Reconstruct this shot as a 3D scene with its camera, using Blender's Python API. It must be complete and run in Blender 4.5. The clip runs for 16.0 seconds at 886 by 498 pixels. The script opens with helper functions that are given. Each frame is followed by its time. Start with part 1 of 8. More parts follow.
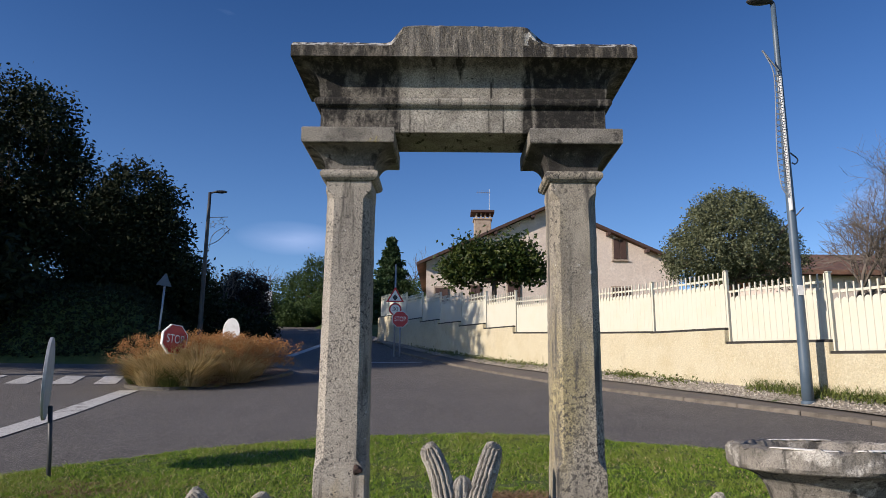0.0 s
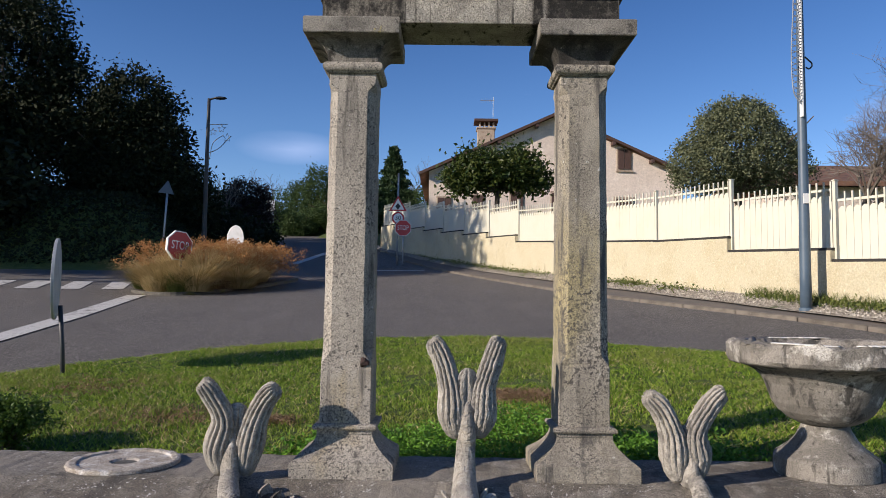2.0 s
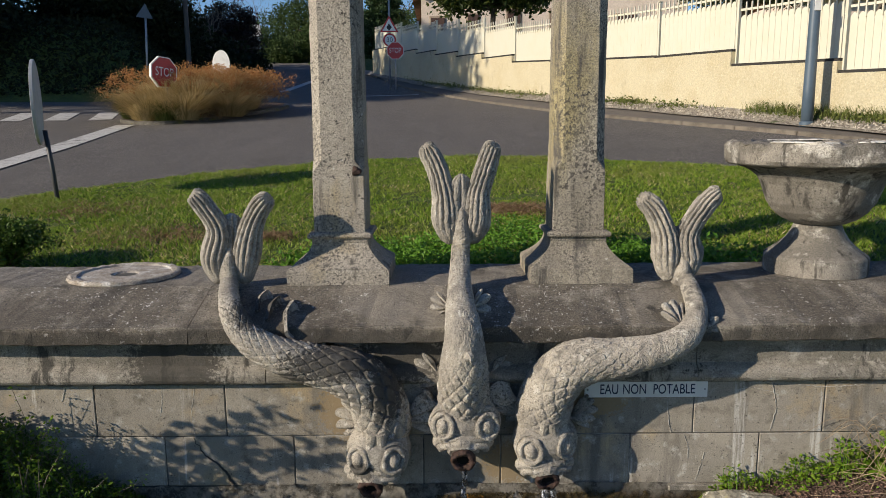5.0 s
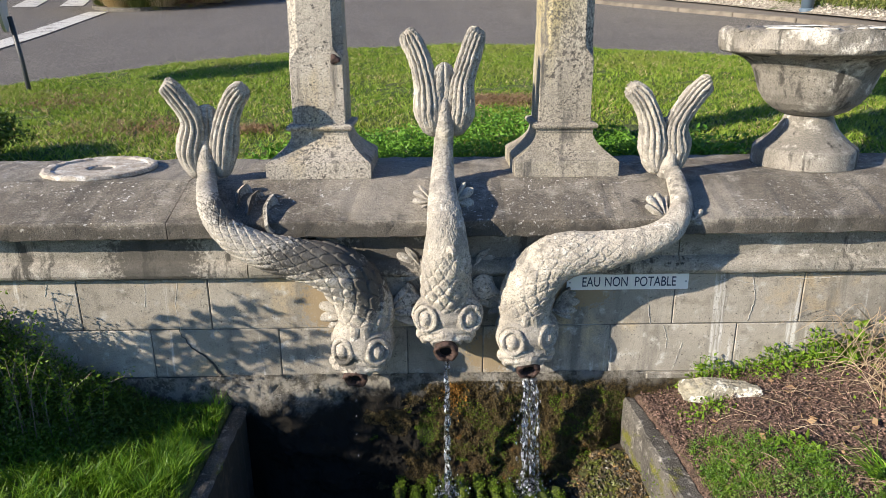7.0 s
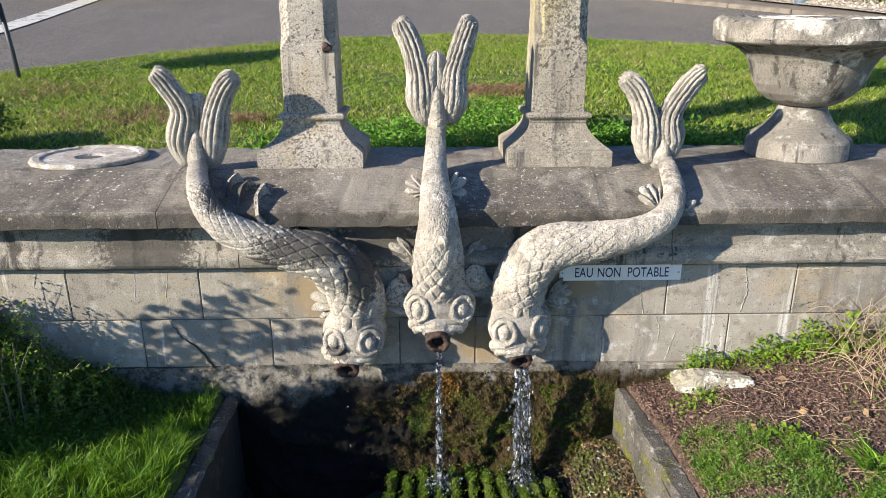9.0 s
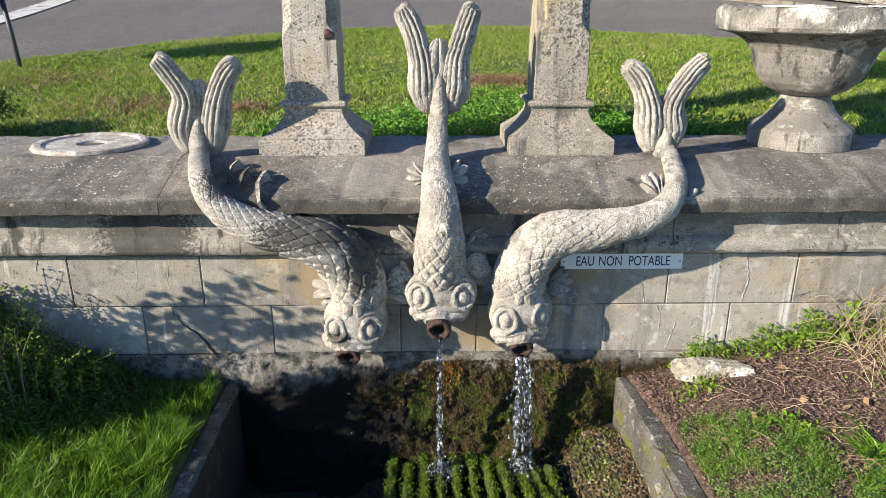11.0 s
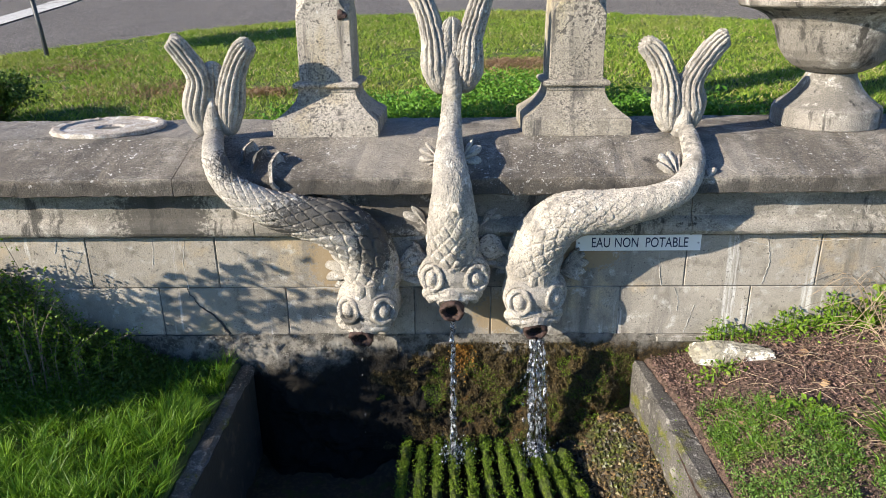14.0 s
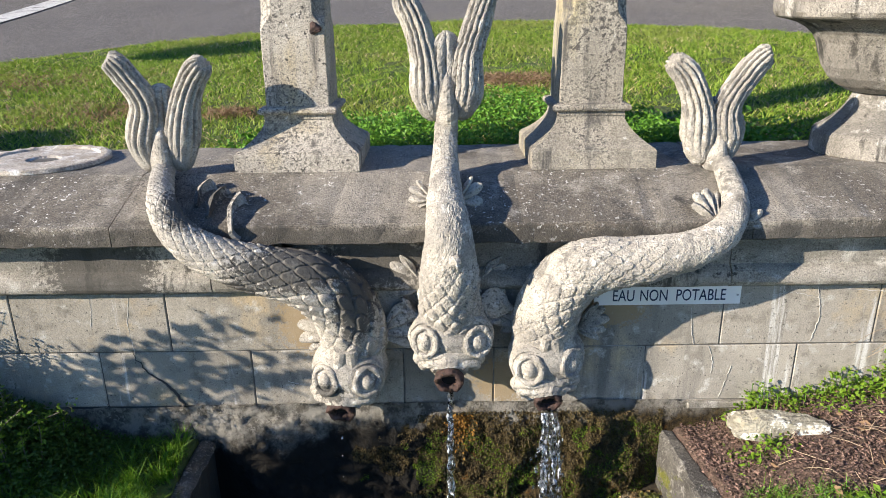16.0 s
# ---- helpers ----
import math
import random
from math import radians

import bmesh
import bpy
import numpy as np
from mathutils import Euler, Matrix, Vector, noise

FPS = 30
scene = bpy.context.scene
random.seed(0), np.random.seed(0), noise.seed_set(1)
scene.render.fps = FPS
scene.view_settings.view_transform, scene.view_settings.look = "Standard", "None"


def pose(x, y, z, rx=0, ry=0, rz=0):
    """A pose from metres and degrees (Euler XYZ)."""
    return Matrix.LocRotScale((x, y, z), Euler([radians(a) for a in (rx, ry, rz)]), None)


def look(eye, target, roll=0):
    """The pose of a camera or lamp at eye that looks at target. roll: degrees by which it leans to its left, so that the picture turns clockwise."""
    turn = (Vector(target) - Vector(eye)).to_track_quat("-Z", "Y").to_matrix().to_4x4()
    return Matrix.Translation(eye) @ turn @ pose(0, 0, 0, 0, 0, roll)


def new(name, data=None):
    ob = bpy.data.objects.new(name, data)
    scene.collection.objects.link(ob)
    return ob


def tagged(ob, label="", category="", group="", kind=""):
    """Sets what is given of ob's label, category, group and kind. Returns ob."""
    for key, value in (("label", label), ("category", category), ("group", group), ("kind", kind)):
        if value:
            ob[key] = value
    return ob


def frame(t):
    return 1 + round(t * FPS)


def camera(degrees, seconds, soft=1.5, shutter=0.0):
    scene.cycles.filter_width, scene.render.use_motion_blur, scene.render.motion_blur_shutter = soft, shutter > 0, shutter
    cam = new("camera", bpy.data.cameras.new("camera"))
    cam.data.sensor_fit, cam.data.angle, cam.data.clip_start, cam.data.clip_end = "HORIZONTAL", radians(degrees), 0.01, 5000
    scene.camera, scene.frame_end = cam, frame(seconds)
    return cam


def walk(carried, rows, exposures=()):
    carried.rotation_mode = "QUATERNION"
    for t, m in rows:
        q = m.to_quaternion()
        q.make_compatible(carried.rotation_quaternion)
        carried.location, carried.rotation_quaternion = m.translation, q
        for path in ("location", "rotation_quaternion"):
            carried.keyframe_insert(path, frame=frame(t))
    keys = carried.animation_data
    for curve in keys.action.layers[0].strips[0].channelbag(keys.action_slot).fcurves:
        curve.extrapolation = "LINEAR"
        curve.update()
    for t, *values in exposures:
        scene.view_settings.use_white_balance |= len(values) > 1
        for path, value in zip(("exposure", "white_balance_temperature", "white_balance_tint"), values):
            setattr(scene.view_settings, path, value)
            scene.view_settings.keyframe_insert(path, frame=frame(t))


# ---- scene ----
cam = camera(63.6, 16.0, soft=0.3)
PATH = [
    (0, (-0.052, -2.698, 1.512), (-0.059, -0.737, 1.903), 0.5),
    (0.5, (-0.053, -2.686, 1.506), (-0.057, -0.718, 1.86), 0.4),
    (1, (-0.054, -2.677, 1.496), (-0.043, -0.701, 1.803), 0.5),
    (1.5, (-0.061, -2.673, 1.481), (-0.065, -0.687, 1.716), 0.4),
    (2, (-0.067, -2.663, 1.457), (-0.078, -0.669, 1.601), 0.8),
    (2.5, (-0.066, -2.66, 1.447), (-0.078, -0.661, 1.53), 0.7),
    (3, (-0.064, -2.655, 1.43), (-0.061, -0.655, 1.451), 0.6),
    (3.5, (-0.058, -2.639, 1.413), (-0.043, -0.64, 1.352), -0.1),
    (4, (-0.055, -2.624, 1.395), (-0.037, -0.629, 1.247), -0.2),
    (4.5, (-0.052, -2.615, 1.379), (-0.044, -0.628, 1.147), -0.1),
    (5, (-0.052, -2.603, 1.366), (-0.052, -0.63, 1.034), -0.4),
    (7.5, (-0.02, -2.564, 1.347), (0.008, -0.667, 0.713), -0.4),
    (8, (-0.021, -2.565, 1.325), (0.005, -0.666, 0.697), -0.5),
    (8.5, (-0.014, -2.554, 1.349), (0.023, -0.658, 0.713), -0.2),
    (11, (-0.018, -2.563, 1.325), (0.02, -0.675, 0.667), 0.1),
    (11.5, (-0.011, -2.561, 1.319), (0.024, -0.685, 0.627), 0.1),
    (12, (-0.019, -2.56, 1.314), (0.02, -0.689, 0.609), 0.2),
    (12.5, (-0.013, -2.561, 1.308), (0.026, -0.692, 0.598), 0.1),
    (13, (-0.012, -2.557, 1.302), (0.032, -0.683, 0.606), -0.3),
    (13.5, (0.0, -2.546, 1.306), (0.019, -0.665, 0.628), -0.5),
    (14, (0.038, -2.557, 1.285), (-0.003, -0.677, 0.603), -0.7),
    (14.5, (0.061, -2.492, 1.282), (-0.014, -0.611, 0.606), -1.2),
    (15, (0.02, -2.318, 1.276), (-0.039, -0.43, 0.619), -0.9),
    (15.5, (0.007, -2.189, 1.275), (-0.003, -0.304, 0.607), -0.4),
    (16, (-0.002, -2.109, 1.286), (0.002, -0.222, 0.624), -0.7),
]
walk(cam, [(t, look(eye, target, roll)) for t, eye, target, roll in PATH], [(0, 0.02, 6650, 15), (2.5, 0.11, 6750, 15), (3.5, 0.09, 7150, 13), (5.0, 0.0, 7150, 10), (6.2, 0.54, 7100, 10), (7.3, 0.96, 6900, 10), (11, 1.03, 6800, 10), (16, 1.04, 6750, 10)])

# ---- light ----
SUN = Vector((-1.9, -1.0, 0.86)).normalized()
world = bpy.data.worlds.new("sky")
scene.world = world
world.use_nodes = True
wn, wl = world.node_tree.nodes, world.node_tree.links
sky = wn.new("ShaderNodeTexSky")
sky.sky_type = "NISHITA"
sky.sun_disc = False
sky.sun_elevation = math.asin(SUN.z)
sky.sun_rotation = math.atan2(SUN.x, SUN.y)
sky.air_density, sky.dust_density, sky.ozone_density = 1.0, 0.2, 2.0
# thin wisps of cloud
wtc, wmap, wno = wn.new("ShaderNodeTexCoord"), wn.new("ShaderNodeMapping"), wn.new("ShaderNodeTexNoise")
wmap.inputs["Scale"].default_value = (2.0, 2.0, 9.0)
wno.inputs["Scale"].default_value, wno.inputs["Detail"].default_value = 1.6, 7.0
wramp = wn.new("ShaderNodeValToRGB")
wramp.color_ramp.elements[0].position, wramp.color_ramp.elements[1].position = 0.66, 1.0
wmix = wn.new("ShaderNodeMix")
wmix.data_type = "RGBA"
wmix.inputs["B"].default_value = (6.0, 6.6, 7.6, 1)
wl.new(wtc.outputs["Generated"], wmap.inputs["Vector"])
wl.new(wmap.outputs["Vector"], wno.inputs["Vector"])
wl.new(wno.outputs["Fac"], wramp.inputs["Fac"])
# a longer wisp low over the road
woff, wlen, wnear, wadd = wn.new("ShaderNodeVectorMath"), wn.new("ShaderNodeVectorMath"), wn.new("ShaderNodeMapRange"), wn.new("ShaderNodeMath")
wscl, wmul, wnr = wn.new("ShaderNodeVectorMath"), wn.new("ShaderNodeMath"), wn.new("ShaderNodeMapRange")
woff.operation, wscl.operation, wlen.operation, wmul.operation, wadd.operation = "SUBTRACT", "MULTIPLY", "LENGTH", "MULTIPLY", "MAXIMUM"
woff.inputs[1].default_value, wscl.inputs[1].default_value = (-0.2116, 0.9559, 0.2039), (13.0, 13.0, 42.0)
wnear.inputs["From Min"].default_value, wnear.inputs["From Max"].default_value = 1.0, 0.1
wnr.inputs["From Min"].default_value, wnr.inputs["From Max"].default_value, wnr.inputs["To Max"].default_value = 0.36, 0.75, 0.75
wl.new(wtc.outputs["Generated"], woff.inputs[0])
wl.new(woff.outputs["Vector"], wscl.inputs[0])
wl.new(wscl.outputs["Vector"], wlen.inputs[0])
wl.new(wlen.outputs["Value"], wnear.inputs["Value"])
wl.new(wno.outputs["Fac"], wnr.inputs["Value"])
wl.new(wnear.outputs["Result"], wmul.inputs[0])
wl.new(wnr.outputs["Result"], wmul.inputs[1])
wl.new(wramp.outputs["Color"], wadd.inputs[0])
wl.new(wmul.outputs[0], wadd.inputs[1])
wl.new(wadd.outputs[0], wmix.inputs["Factor"])
wl.new(sky.outputs["Color"], wmix.inputs["A"])
wsat = wn.new("ShaderNodeHueSaturation")
wsat.inputs["Saturation"].default_value = 1.2
wl.new(wmix.outputs["Result"], wsat.inputs["Color"])
wtint = wn.new("ShaderNodeMix")
wtint.data_type, wtint.blend_type = "RGBA", "MULTIPLY"
wtint.inputs["Factor"].default_value = 1.0
wsep, wup, wgrad = wn.new("ShaderNodeSeparateXYZ"), wn.new("ShaderNodeMapRange"), wn.new("ShaderNodeMix")
wup.inputs["From Min"].default_value, wup.inputs["From Max"].default_value = 0.05, 0.50
wgrad.data_type = "RGBA"
wgrad.inputs["A"].default_value, wgrad.inputs["B"].default_value = (1.34, 1.50, 1.90, 1), (0.66, 0.90, 1.28, 1)
wl.new(wtc.outputs["Generated"], wsep.inputs["Vector"])
wl.new(wsep.outputs["Z"], wup.inputs["Value"])
wl.new(wup.outputs["Result"], wgrad.inputs["Factor"])
wl.new(wgrad.outputs["Result"], wtint.inputs["B"])
wl.new(wsat.outputs["Color"], wtint.inputs["A"])
wl.new(wtint.outputs["Result"], wn["Background"].inputs["Color"])
wn["Background"].inputs["Strength"].default_value = 0.080
lamp = bpy.data.lights.new("sun", "SUN")
lamp.energy, lamp.angle, lamp.color = 5.0, radians(0.53), (1.0, 0.92, 0.80)
sun = new("sun", lamp)
sun.matrix_world = look(SUN * 60, (0, 0, 0))


# ---- materials ----
def blank(name, rough=0.85, metal=0.0):
    m = bpy.data.materials.new(name)
    m.use_nodes = True
    b = m.node_tree.nodes["Principled BSDF"]
    b.inputs["Roughness"].default_value, b.inputs["Metallic"].default_value = rough, metal
    return m, m.node_tree.nodes, m.node_tree.links, b


def noise_fac(n, l, scale, detail=5.0, lo=0.4, hi=0.6, rough=0.6, stretch=None, seed=0.0):
    """A grey mask from noise over the object's own metres."""
    tc, mp, no, rp = n.new("ShaderNodeTexCoord"), n.new("ShaderNodeMapping"), n.new("ShaderNodeTexNoise"), n.new("ShaderNodeMapRange")
    mp.inputs["Location"].default_value = (seed * 3.1, seed * 1.7, seed)
    mp.inputs["Scale"].default_value = stretch or (1, 1, 1)
    no.inputs["Scale"].default_value, no.inputs["Detail"].default_value, no.inputs["Roughness"].default_value = scale, detail, rough
    rp.inputs["From Min"].default_value, rp.inputs["From Max"].default_value = lo, hi
    l.new(tc.outputs["Object"], mp.inputs["Vector"])
    l.new(mp.outputs["Vector"], no.inputs["Vector"])
    l.new(no.outputs["Fac"], rp.inputs["Value"])
    return rp.outputs["Result"], no.outputs["Fac"]


def mixed(n, l, fac, a, b):
    mx = n.new("ShaderNodeMix")
    mx.data_type = "RGBA"
    l.new(fac, mx.inputs["Factor"])
    for v, s in ((a, mx.inputs["A"]), (b, mx.inputs["B"])):
        if isinstance(v, tuple):
            s.default_value = (*v, 1)
        else:
            l.new(v, s)
    return mx.outputs["Result"]


def bumped(n, l, b, height, strength=0.4, dist=0.01):
    bp = n.new("ShaderNodeBump")
    bp.inputs["Strength"].default_value, bp.inputs["Distance"].default_value = strength, dist
    l.new(height, bp.inputs["Height"])
    l.new(bp.outputs["Normal"], b.inputs["Normal"])


def grained(n, l, col, scale, amount):
    """Sand grains: the colour made lighter and darker by a very fine noise."""
    _, g = noise_fac(n, l, scale, 2.0, seed=9.0)
    mr, hs = n.new("ShaderNodeMapRange"), n.new("ShaderNodeHueSaturation")
    mr.inputs["From Min"].default_value, mr.inputs["From Max"].default_value = 0.30, 0.70
    mr.inputs["To Min"].default_value, mr.inputs["To Max"].default_value = 1 - amount, 1 + amount
    l.new(g, mr.inputs["Value"])
    l.new(mr.outputs["Result"], hs.inputs["Value"])
    l.new(col, hs.inputs["Color"])
    return hs.outputs["Color"]


def surface(name, base, layers=(), rough=0.88, bump=(60.0, 0.4, 0.006), vary=0.0, island=0.0, metal=0.0, grain=None):
    """base colour, then layers (colour, scale, lo, hi[, stretch[, detail[, scale of the patches they keep to]]]) of noise laid over one another; fine relief by bump (scale, strength, distance)."""
    m, n, l, b = blank(name, rough, metal)
    col = base
    for i, ly in enumerate(layers):
        f, _ = noise_fac(n, l, ly[1], ly[5] if len(ly) > 5 else 6.0, ly[2], ly[3], 0.65, ly[4] if len(ly) > 4 else None, i * 2.3 + 0.7)
        if len(ly) > 6:
            g, _ = noise_fac(n, l, ly[6], 4.0, 0.46, 0.62, 0.6, None, i * 4.1 + 1.9)
            mm = n.new("ShaderNodeMath")
            mm.operation = "MULTIPLY"
            l.new(f, mm.inputs[0])
            l.new(g, mm.inputs[1])
            f = mm.outputs[0]
        col = mixed(n, l, f, col, ly[0])
    if isinstance(col, tuple):
        rgb = n.new("ShaderNodeRGB")
        rgb.outputs[0].default_value = (*col, 1)
        col = rgb.outputs[0]
    if vary or island:
        src = n.new("ShaderNodeObjectInfo").outputs["Random"] if vary else n.new("ShaderNodeNewGeometry").outputs["Random Per Island"]
        mr, hs = n.new("ShaderNodeMapRange"), n.new("ShaderNodeHueSaturation")
        a = vary or island
        mr.inputs["To Min"].default_value, mr.inputs["To Max"].default_value = 1 - a, 1 + a
        l.new(src, mr.inputs["Value"])
        l.new(mr.outputs["Result"], hs.inputs["Value"])
        l.new(col, hs.inputs["Color"])
        col = hs.outputs["Color"]
    if grain:
        col = grained(n, l, col, *grain)
    l.new(col, b.inputs["Base Color"])
    if bump:
        _, h = noise_fac(n, l, bump[0], 8.0, seed=5.0)
        bumped(n, l, b, h, bump[1], bump[2])
    return m


def leafy(name, c1, c2, rough=0.55, glow=0.25, patch=None):
    """Thin leaves: two colours told apart leaf by leaf, a little light coming through."""
    m, n, l, b = blank(name, rough)
    rnd = n.new("ShaderNodeNewGeometry").outputs["Random Per Island"]
    col = mixed(n, l, rnd, c1, c2)
    if patch:
        f, _ = noise_fac(n, l, patch[1], 5.0, patch[2], patch[3], seed=3.0)
        col = mixed(n, l, f, col, patch[0])
    l.new(col, b.inputs["Base Color"])
    b.inputs["Specular IOR Level"].default_value = 0.3
    tr, ad = n.new("ShaderNodeBsdfTranslucent"), n.new("ShaderNodeMixShader")
    ad.inputs["Fac"].default_value = glow
    l.new(col, tr.inputs["Color"])
    l.new(b.outputs["BSDF"], ad.inputs[1])
    l.new(tr.outputs["BSDF"], ad.inputs[2])
    l.new(ad.outputs["Shader"], n["Material Output"].inputs["Surface"])
    return m


def patched(name, source, spots, colour):
    """A copy of a stone with ragged patches of another colour laid on: spots (centre, radii)."""
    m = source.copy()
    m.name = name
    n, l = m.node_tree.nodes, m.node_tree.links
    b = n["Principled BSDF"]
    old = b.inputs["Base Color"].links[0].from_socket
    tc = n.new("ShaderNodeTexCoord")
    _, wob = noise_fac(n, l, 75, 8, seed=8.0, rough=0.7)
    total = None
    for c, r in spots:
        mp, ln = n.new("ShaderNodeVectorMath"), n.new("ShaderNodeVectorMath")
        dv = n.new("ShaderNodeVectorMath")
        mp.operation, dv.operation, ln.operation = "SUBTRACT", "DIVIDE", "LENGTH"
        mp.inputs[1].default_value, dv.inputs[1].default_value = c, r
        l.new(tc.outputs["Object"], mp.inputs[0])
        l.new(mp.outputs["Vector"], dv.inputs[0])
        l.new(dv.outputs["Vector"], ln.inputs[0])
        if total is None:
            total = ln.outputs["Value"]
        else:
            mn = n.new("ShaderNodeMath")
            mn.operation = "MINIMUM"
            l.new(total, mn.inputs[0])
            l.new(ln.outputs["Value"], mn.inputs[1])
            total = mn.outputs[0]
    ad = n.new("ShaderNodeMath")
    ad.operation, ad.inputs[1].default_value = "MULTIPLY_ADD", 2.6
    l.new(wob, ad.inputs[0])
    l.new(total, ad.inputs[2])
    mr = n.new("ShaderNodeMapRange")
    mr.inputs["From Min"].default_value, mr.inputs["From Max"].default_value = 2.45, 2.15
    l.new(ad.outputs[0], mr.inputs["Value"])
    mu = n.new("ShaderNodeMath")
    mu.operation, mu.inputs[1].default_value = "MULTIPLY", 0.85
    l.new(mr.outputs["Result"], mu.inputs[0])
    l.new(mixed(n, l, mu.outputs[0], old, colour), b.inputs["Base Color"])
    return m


def footing_stone():
    """Pale rough stone down to a ragged waterline, below it wet brown growth, moss and rust."""
    m, n, l, b = blank("wet_mossy_footing", 0.75)
    b.inputs["Specular IOR Level"].default_value = 0.2
    tc, sx = n.new("ShaderNodeTexCoord"), n.new("ShaderNodeSeparateXYZ")
    l.new(tc.outputs["Object"], sx.inputs["Vector"])
    _, w1 = noise_fac(n, l, 7, 8, seed=3.0, rough=0.68)
    ad = n.new("ShaderNodeMath")
    ad.operation, ad.inputs[1].default_value = "MULTIPLY_ADD", 0.25
    l.new(w1, ad.inputs[0])
    l.new(sx.outputs["Z"], ad.inputs[2])
    mr = n.new("ShaderNodeMapRange")
    mr.inputs["From Min"].default_value, mr.inputs["From Max"].default_value = 0.035, 0.105
    # the dry end keeps its pale stone further down
    dry, low = n.new("ShaderNodeMapRange"), n.new("ShaderNodeMath")
    dry.inputs["From Min"].default_value, dry.inputs["From Max"].default_value = -0.30, -0.60
    dry.inputs["To Max"].default_value = 0.07
    low.operation = "ADD"
    l.new(sx.outputs["X"], dry.inputs["Value"])
    l.new(ad.outputs[0], low.inputs[0])
    l.new(dry.outputs["Result"], low.inputs[1])
    l.new(low.outputs[0], mr.inputs["Value"])
    f, _ = noise_fac(n, l, 20, 8, 0.44, 0.58, 0.7, seed=1.0)
    pale = mixed(n, l, f, (0.30, 0.28, 0.245), (0.10, 0.092, 0.078))
    f, _ = noise_fac(n, l, 75, 5, 0.55, 0.63, seed=2.0)
    pale = mixed(n, l, f, pale, (0.28, 0.262, 0.23))
    f, _ = noise_fac(n, l, 60, 8, 0.42, 0.60, 0.75, seed=4.0)
    wet = mixed(n, l, f, (0.016, 0.012, 0.007), (0.085, 0.058, 0.022))
    f, _ = noise_fac(n, l, 9, 8, 0.52, 0.60, 0.7, seed=5.0)
    f2, _ = noise_fac(n, l, 90, 6, 0.40, 0.62, 0.7, seed=6.0)
    wet = mixed(n, l, f, wet, mixed(n, l, f2, (0.028, 0.036, 0.004), (0.14, 0.15, 0.014)))
    f, _ = noise_fac(n, l, 13, 6, 0.61, 0.67, seed=7.0)
    wet = mixed(n, l, f, wet, (0.19, 0.085, 0.016))
    # near-black painted over the wet stone for the shade at the trough's dry end
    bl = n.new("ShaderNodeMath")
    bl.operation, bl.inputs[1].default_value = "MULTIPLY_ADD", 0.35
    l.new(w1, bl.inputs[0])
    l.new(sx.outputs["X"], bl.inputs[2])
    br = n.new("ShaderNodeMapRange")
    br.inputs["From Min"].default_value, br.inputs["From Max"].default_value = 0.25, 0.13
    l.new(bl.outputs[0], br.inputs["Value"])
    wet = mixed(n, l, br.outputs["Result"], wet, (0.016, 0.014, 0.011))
    l.new(mixed(n, l, mr.outputs["Result"], wet, pale), b.inputs["Base Color"])
    _, h = noise_fac(n, l, 110, 9, seed=5.0, rough=0.75)
    bumped(n, l, b, h, 1.0, 0.02)
    return m


def edged(name, m, z, ragged, colour):
    """A stone with a ragged dark growth along its lower edge, up to about the height z."""
    m.name = name
    n, l = m.node_tree.nodes, m.node_tree.links
    b = n["Principled BSDF"]
    old = b.inputs["Base Color"].links[0].from_socket
    tc, sx, ad, mr, mu = n.new("ShaderNodeTexCoord"), n.new("ShaderNodeSeparateXYZ"), n.new("ShaderNodeMath"), n.new("ShaderNodeMapRange"), n.new("ShaderNodeMath")
    l.new(tc.outputs["Object"], sx.inputs["Vector"])
    _, wob = noise_fac(n, l, 5, 9, seed=14.0, rough=0.75)
    ad.operation, ad.inputs[1].default_value = "MULTIPLY_ADD", ragged * 2
    l.new(wob, ad.inputs[0])
    l.new(sx.outputs["Z"], ad.inputs[2])
    mr.inputs["From Min"].default_value, mr.inputs["From Max"].default_value = z + ragged * 1.02, z + ragged * 0.72
    l.new(ad.outputs[0], mr.inputs["Value"])
    mu.operation, mu.inputs[1].default_value = "MULTIPLY", 0.75
    l.new(mr.outputs["Result"], mu.inputs[0])
    l.new(mixed(n, l, mu.outputs[0], old, colour), b.inputs["Base Color"])
    return m


STONE_FISH = surface("pale_carved_stone", (0.425, 0.388, 0.332), [((0.29, 0.266, 0.232), 7, 0.45, 0.60), ((0.17, 0.157, 0.138), 24, 0.50, 0.60, None, 9.0, 3.2), ((0.10, 0.094, 0.085), 90, 0.54, 0.62, None, 4.0, 6.0), ((0.55, 0.52, 0.465), 26, 0.58, 0.66), ((0.20, 0.182, 0.157), 160, 0.57, 0.65, None, 2.0)], 0.9, (190, 0.8, 0.004), grain=(240, 0.22))
# dark patches paint in the shade on shoulder and side, together with black crust
STONE_FISH_SHADE_CRUST = patched("pale_carved_stone_with_painted_shade_and_crust", STONE_FISH, [((-0.42, -0.14, 0.555), (0.21, 0.20, 0.062)), ((-0.265, -0.12, 0.43), (0.062, 0.20, 0.12)), ((-0.72, -0.08, 0.72), (0.10, 0.15, 0.06)), ((-0.36, -0.16, 0.13), (0.045, 0.10, 0.035)), ((-0.60, -0.16, 0.50), (0.10, 0.1, 0.03))], (0.035, 0.033, 0.030))
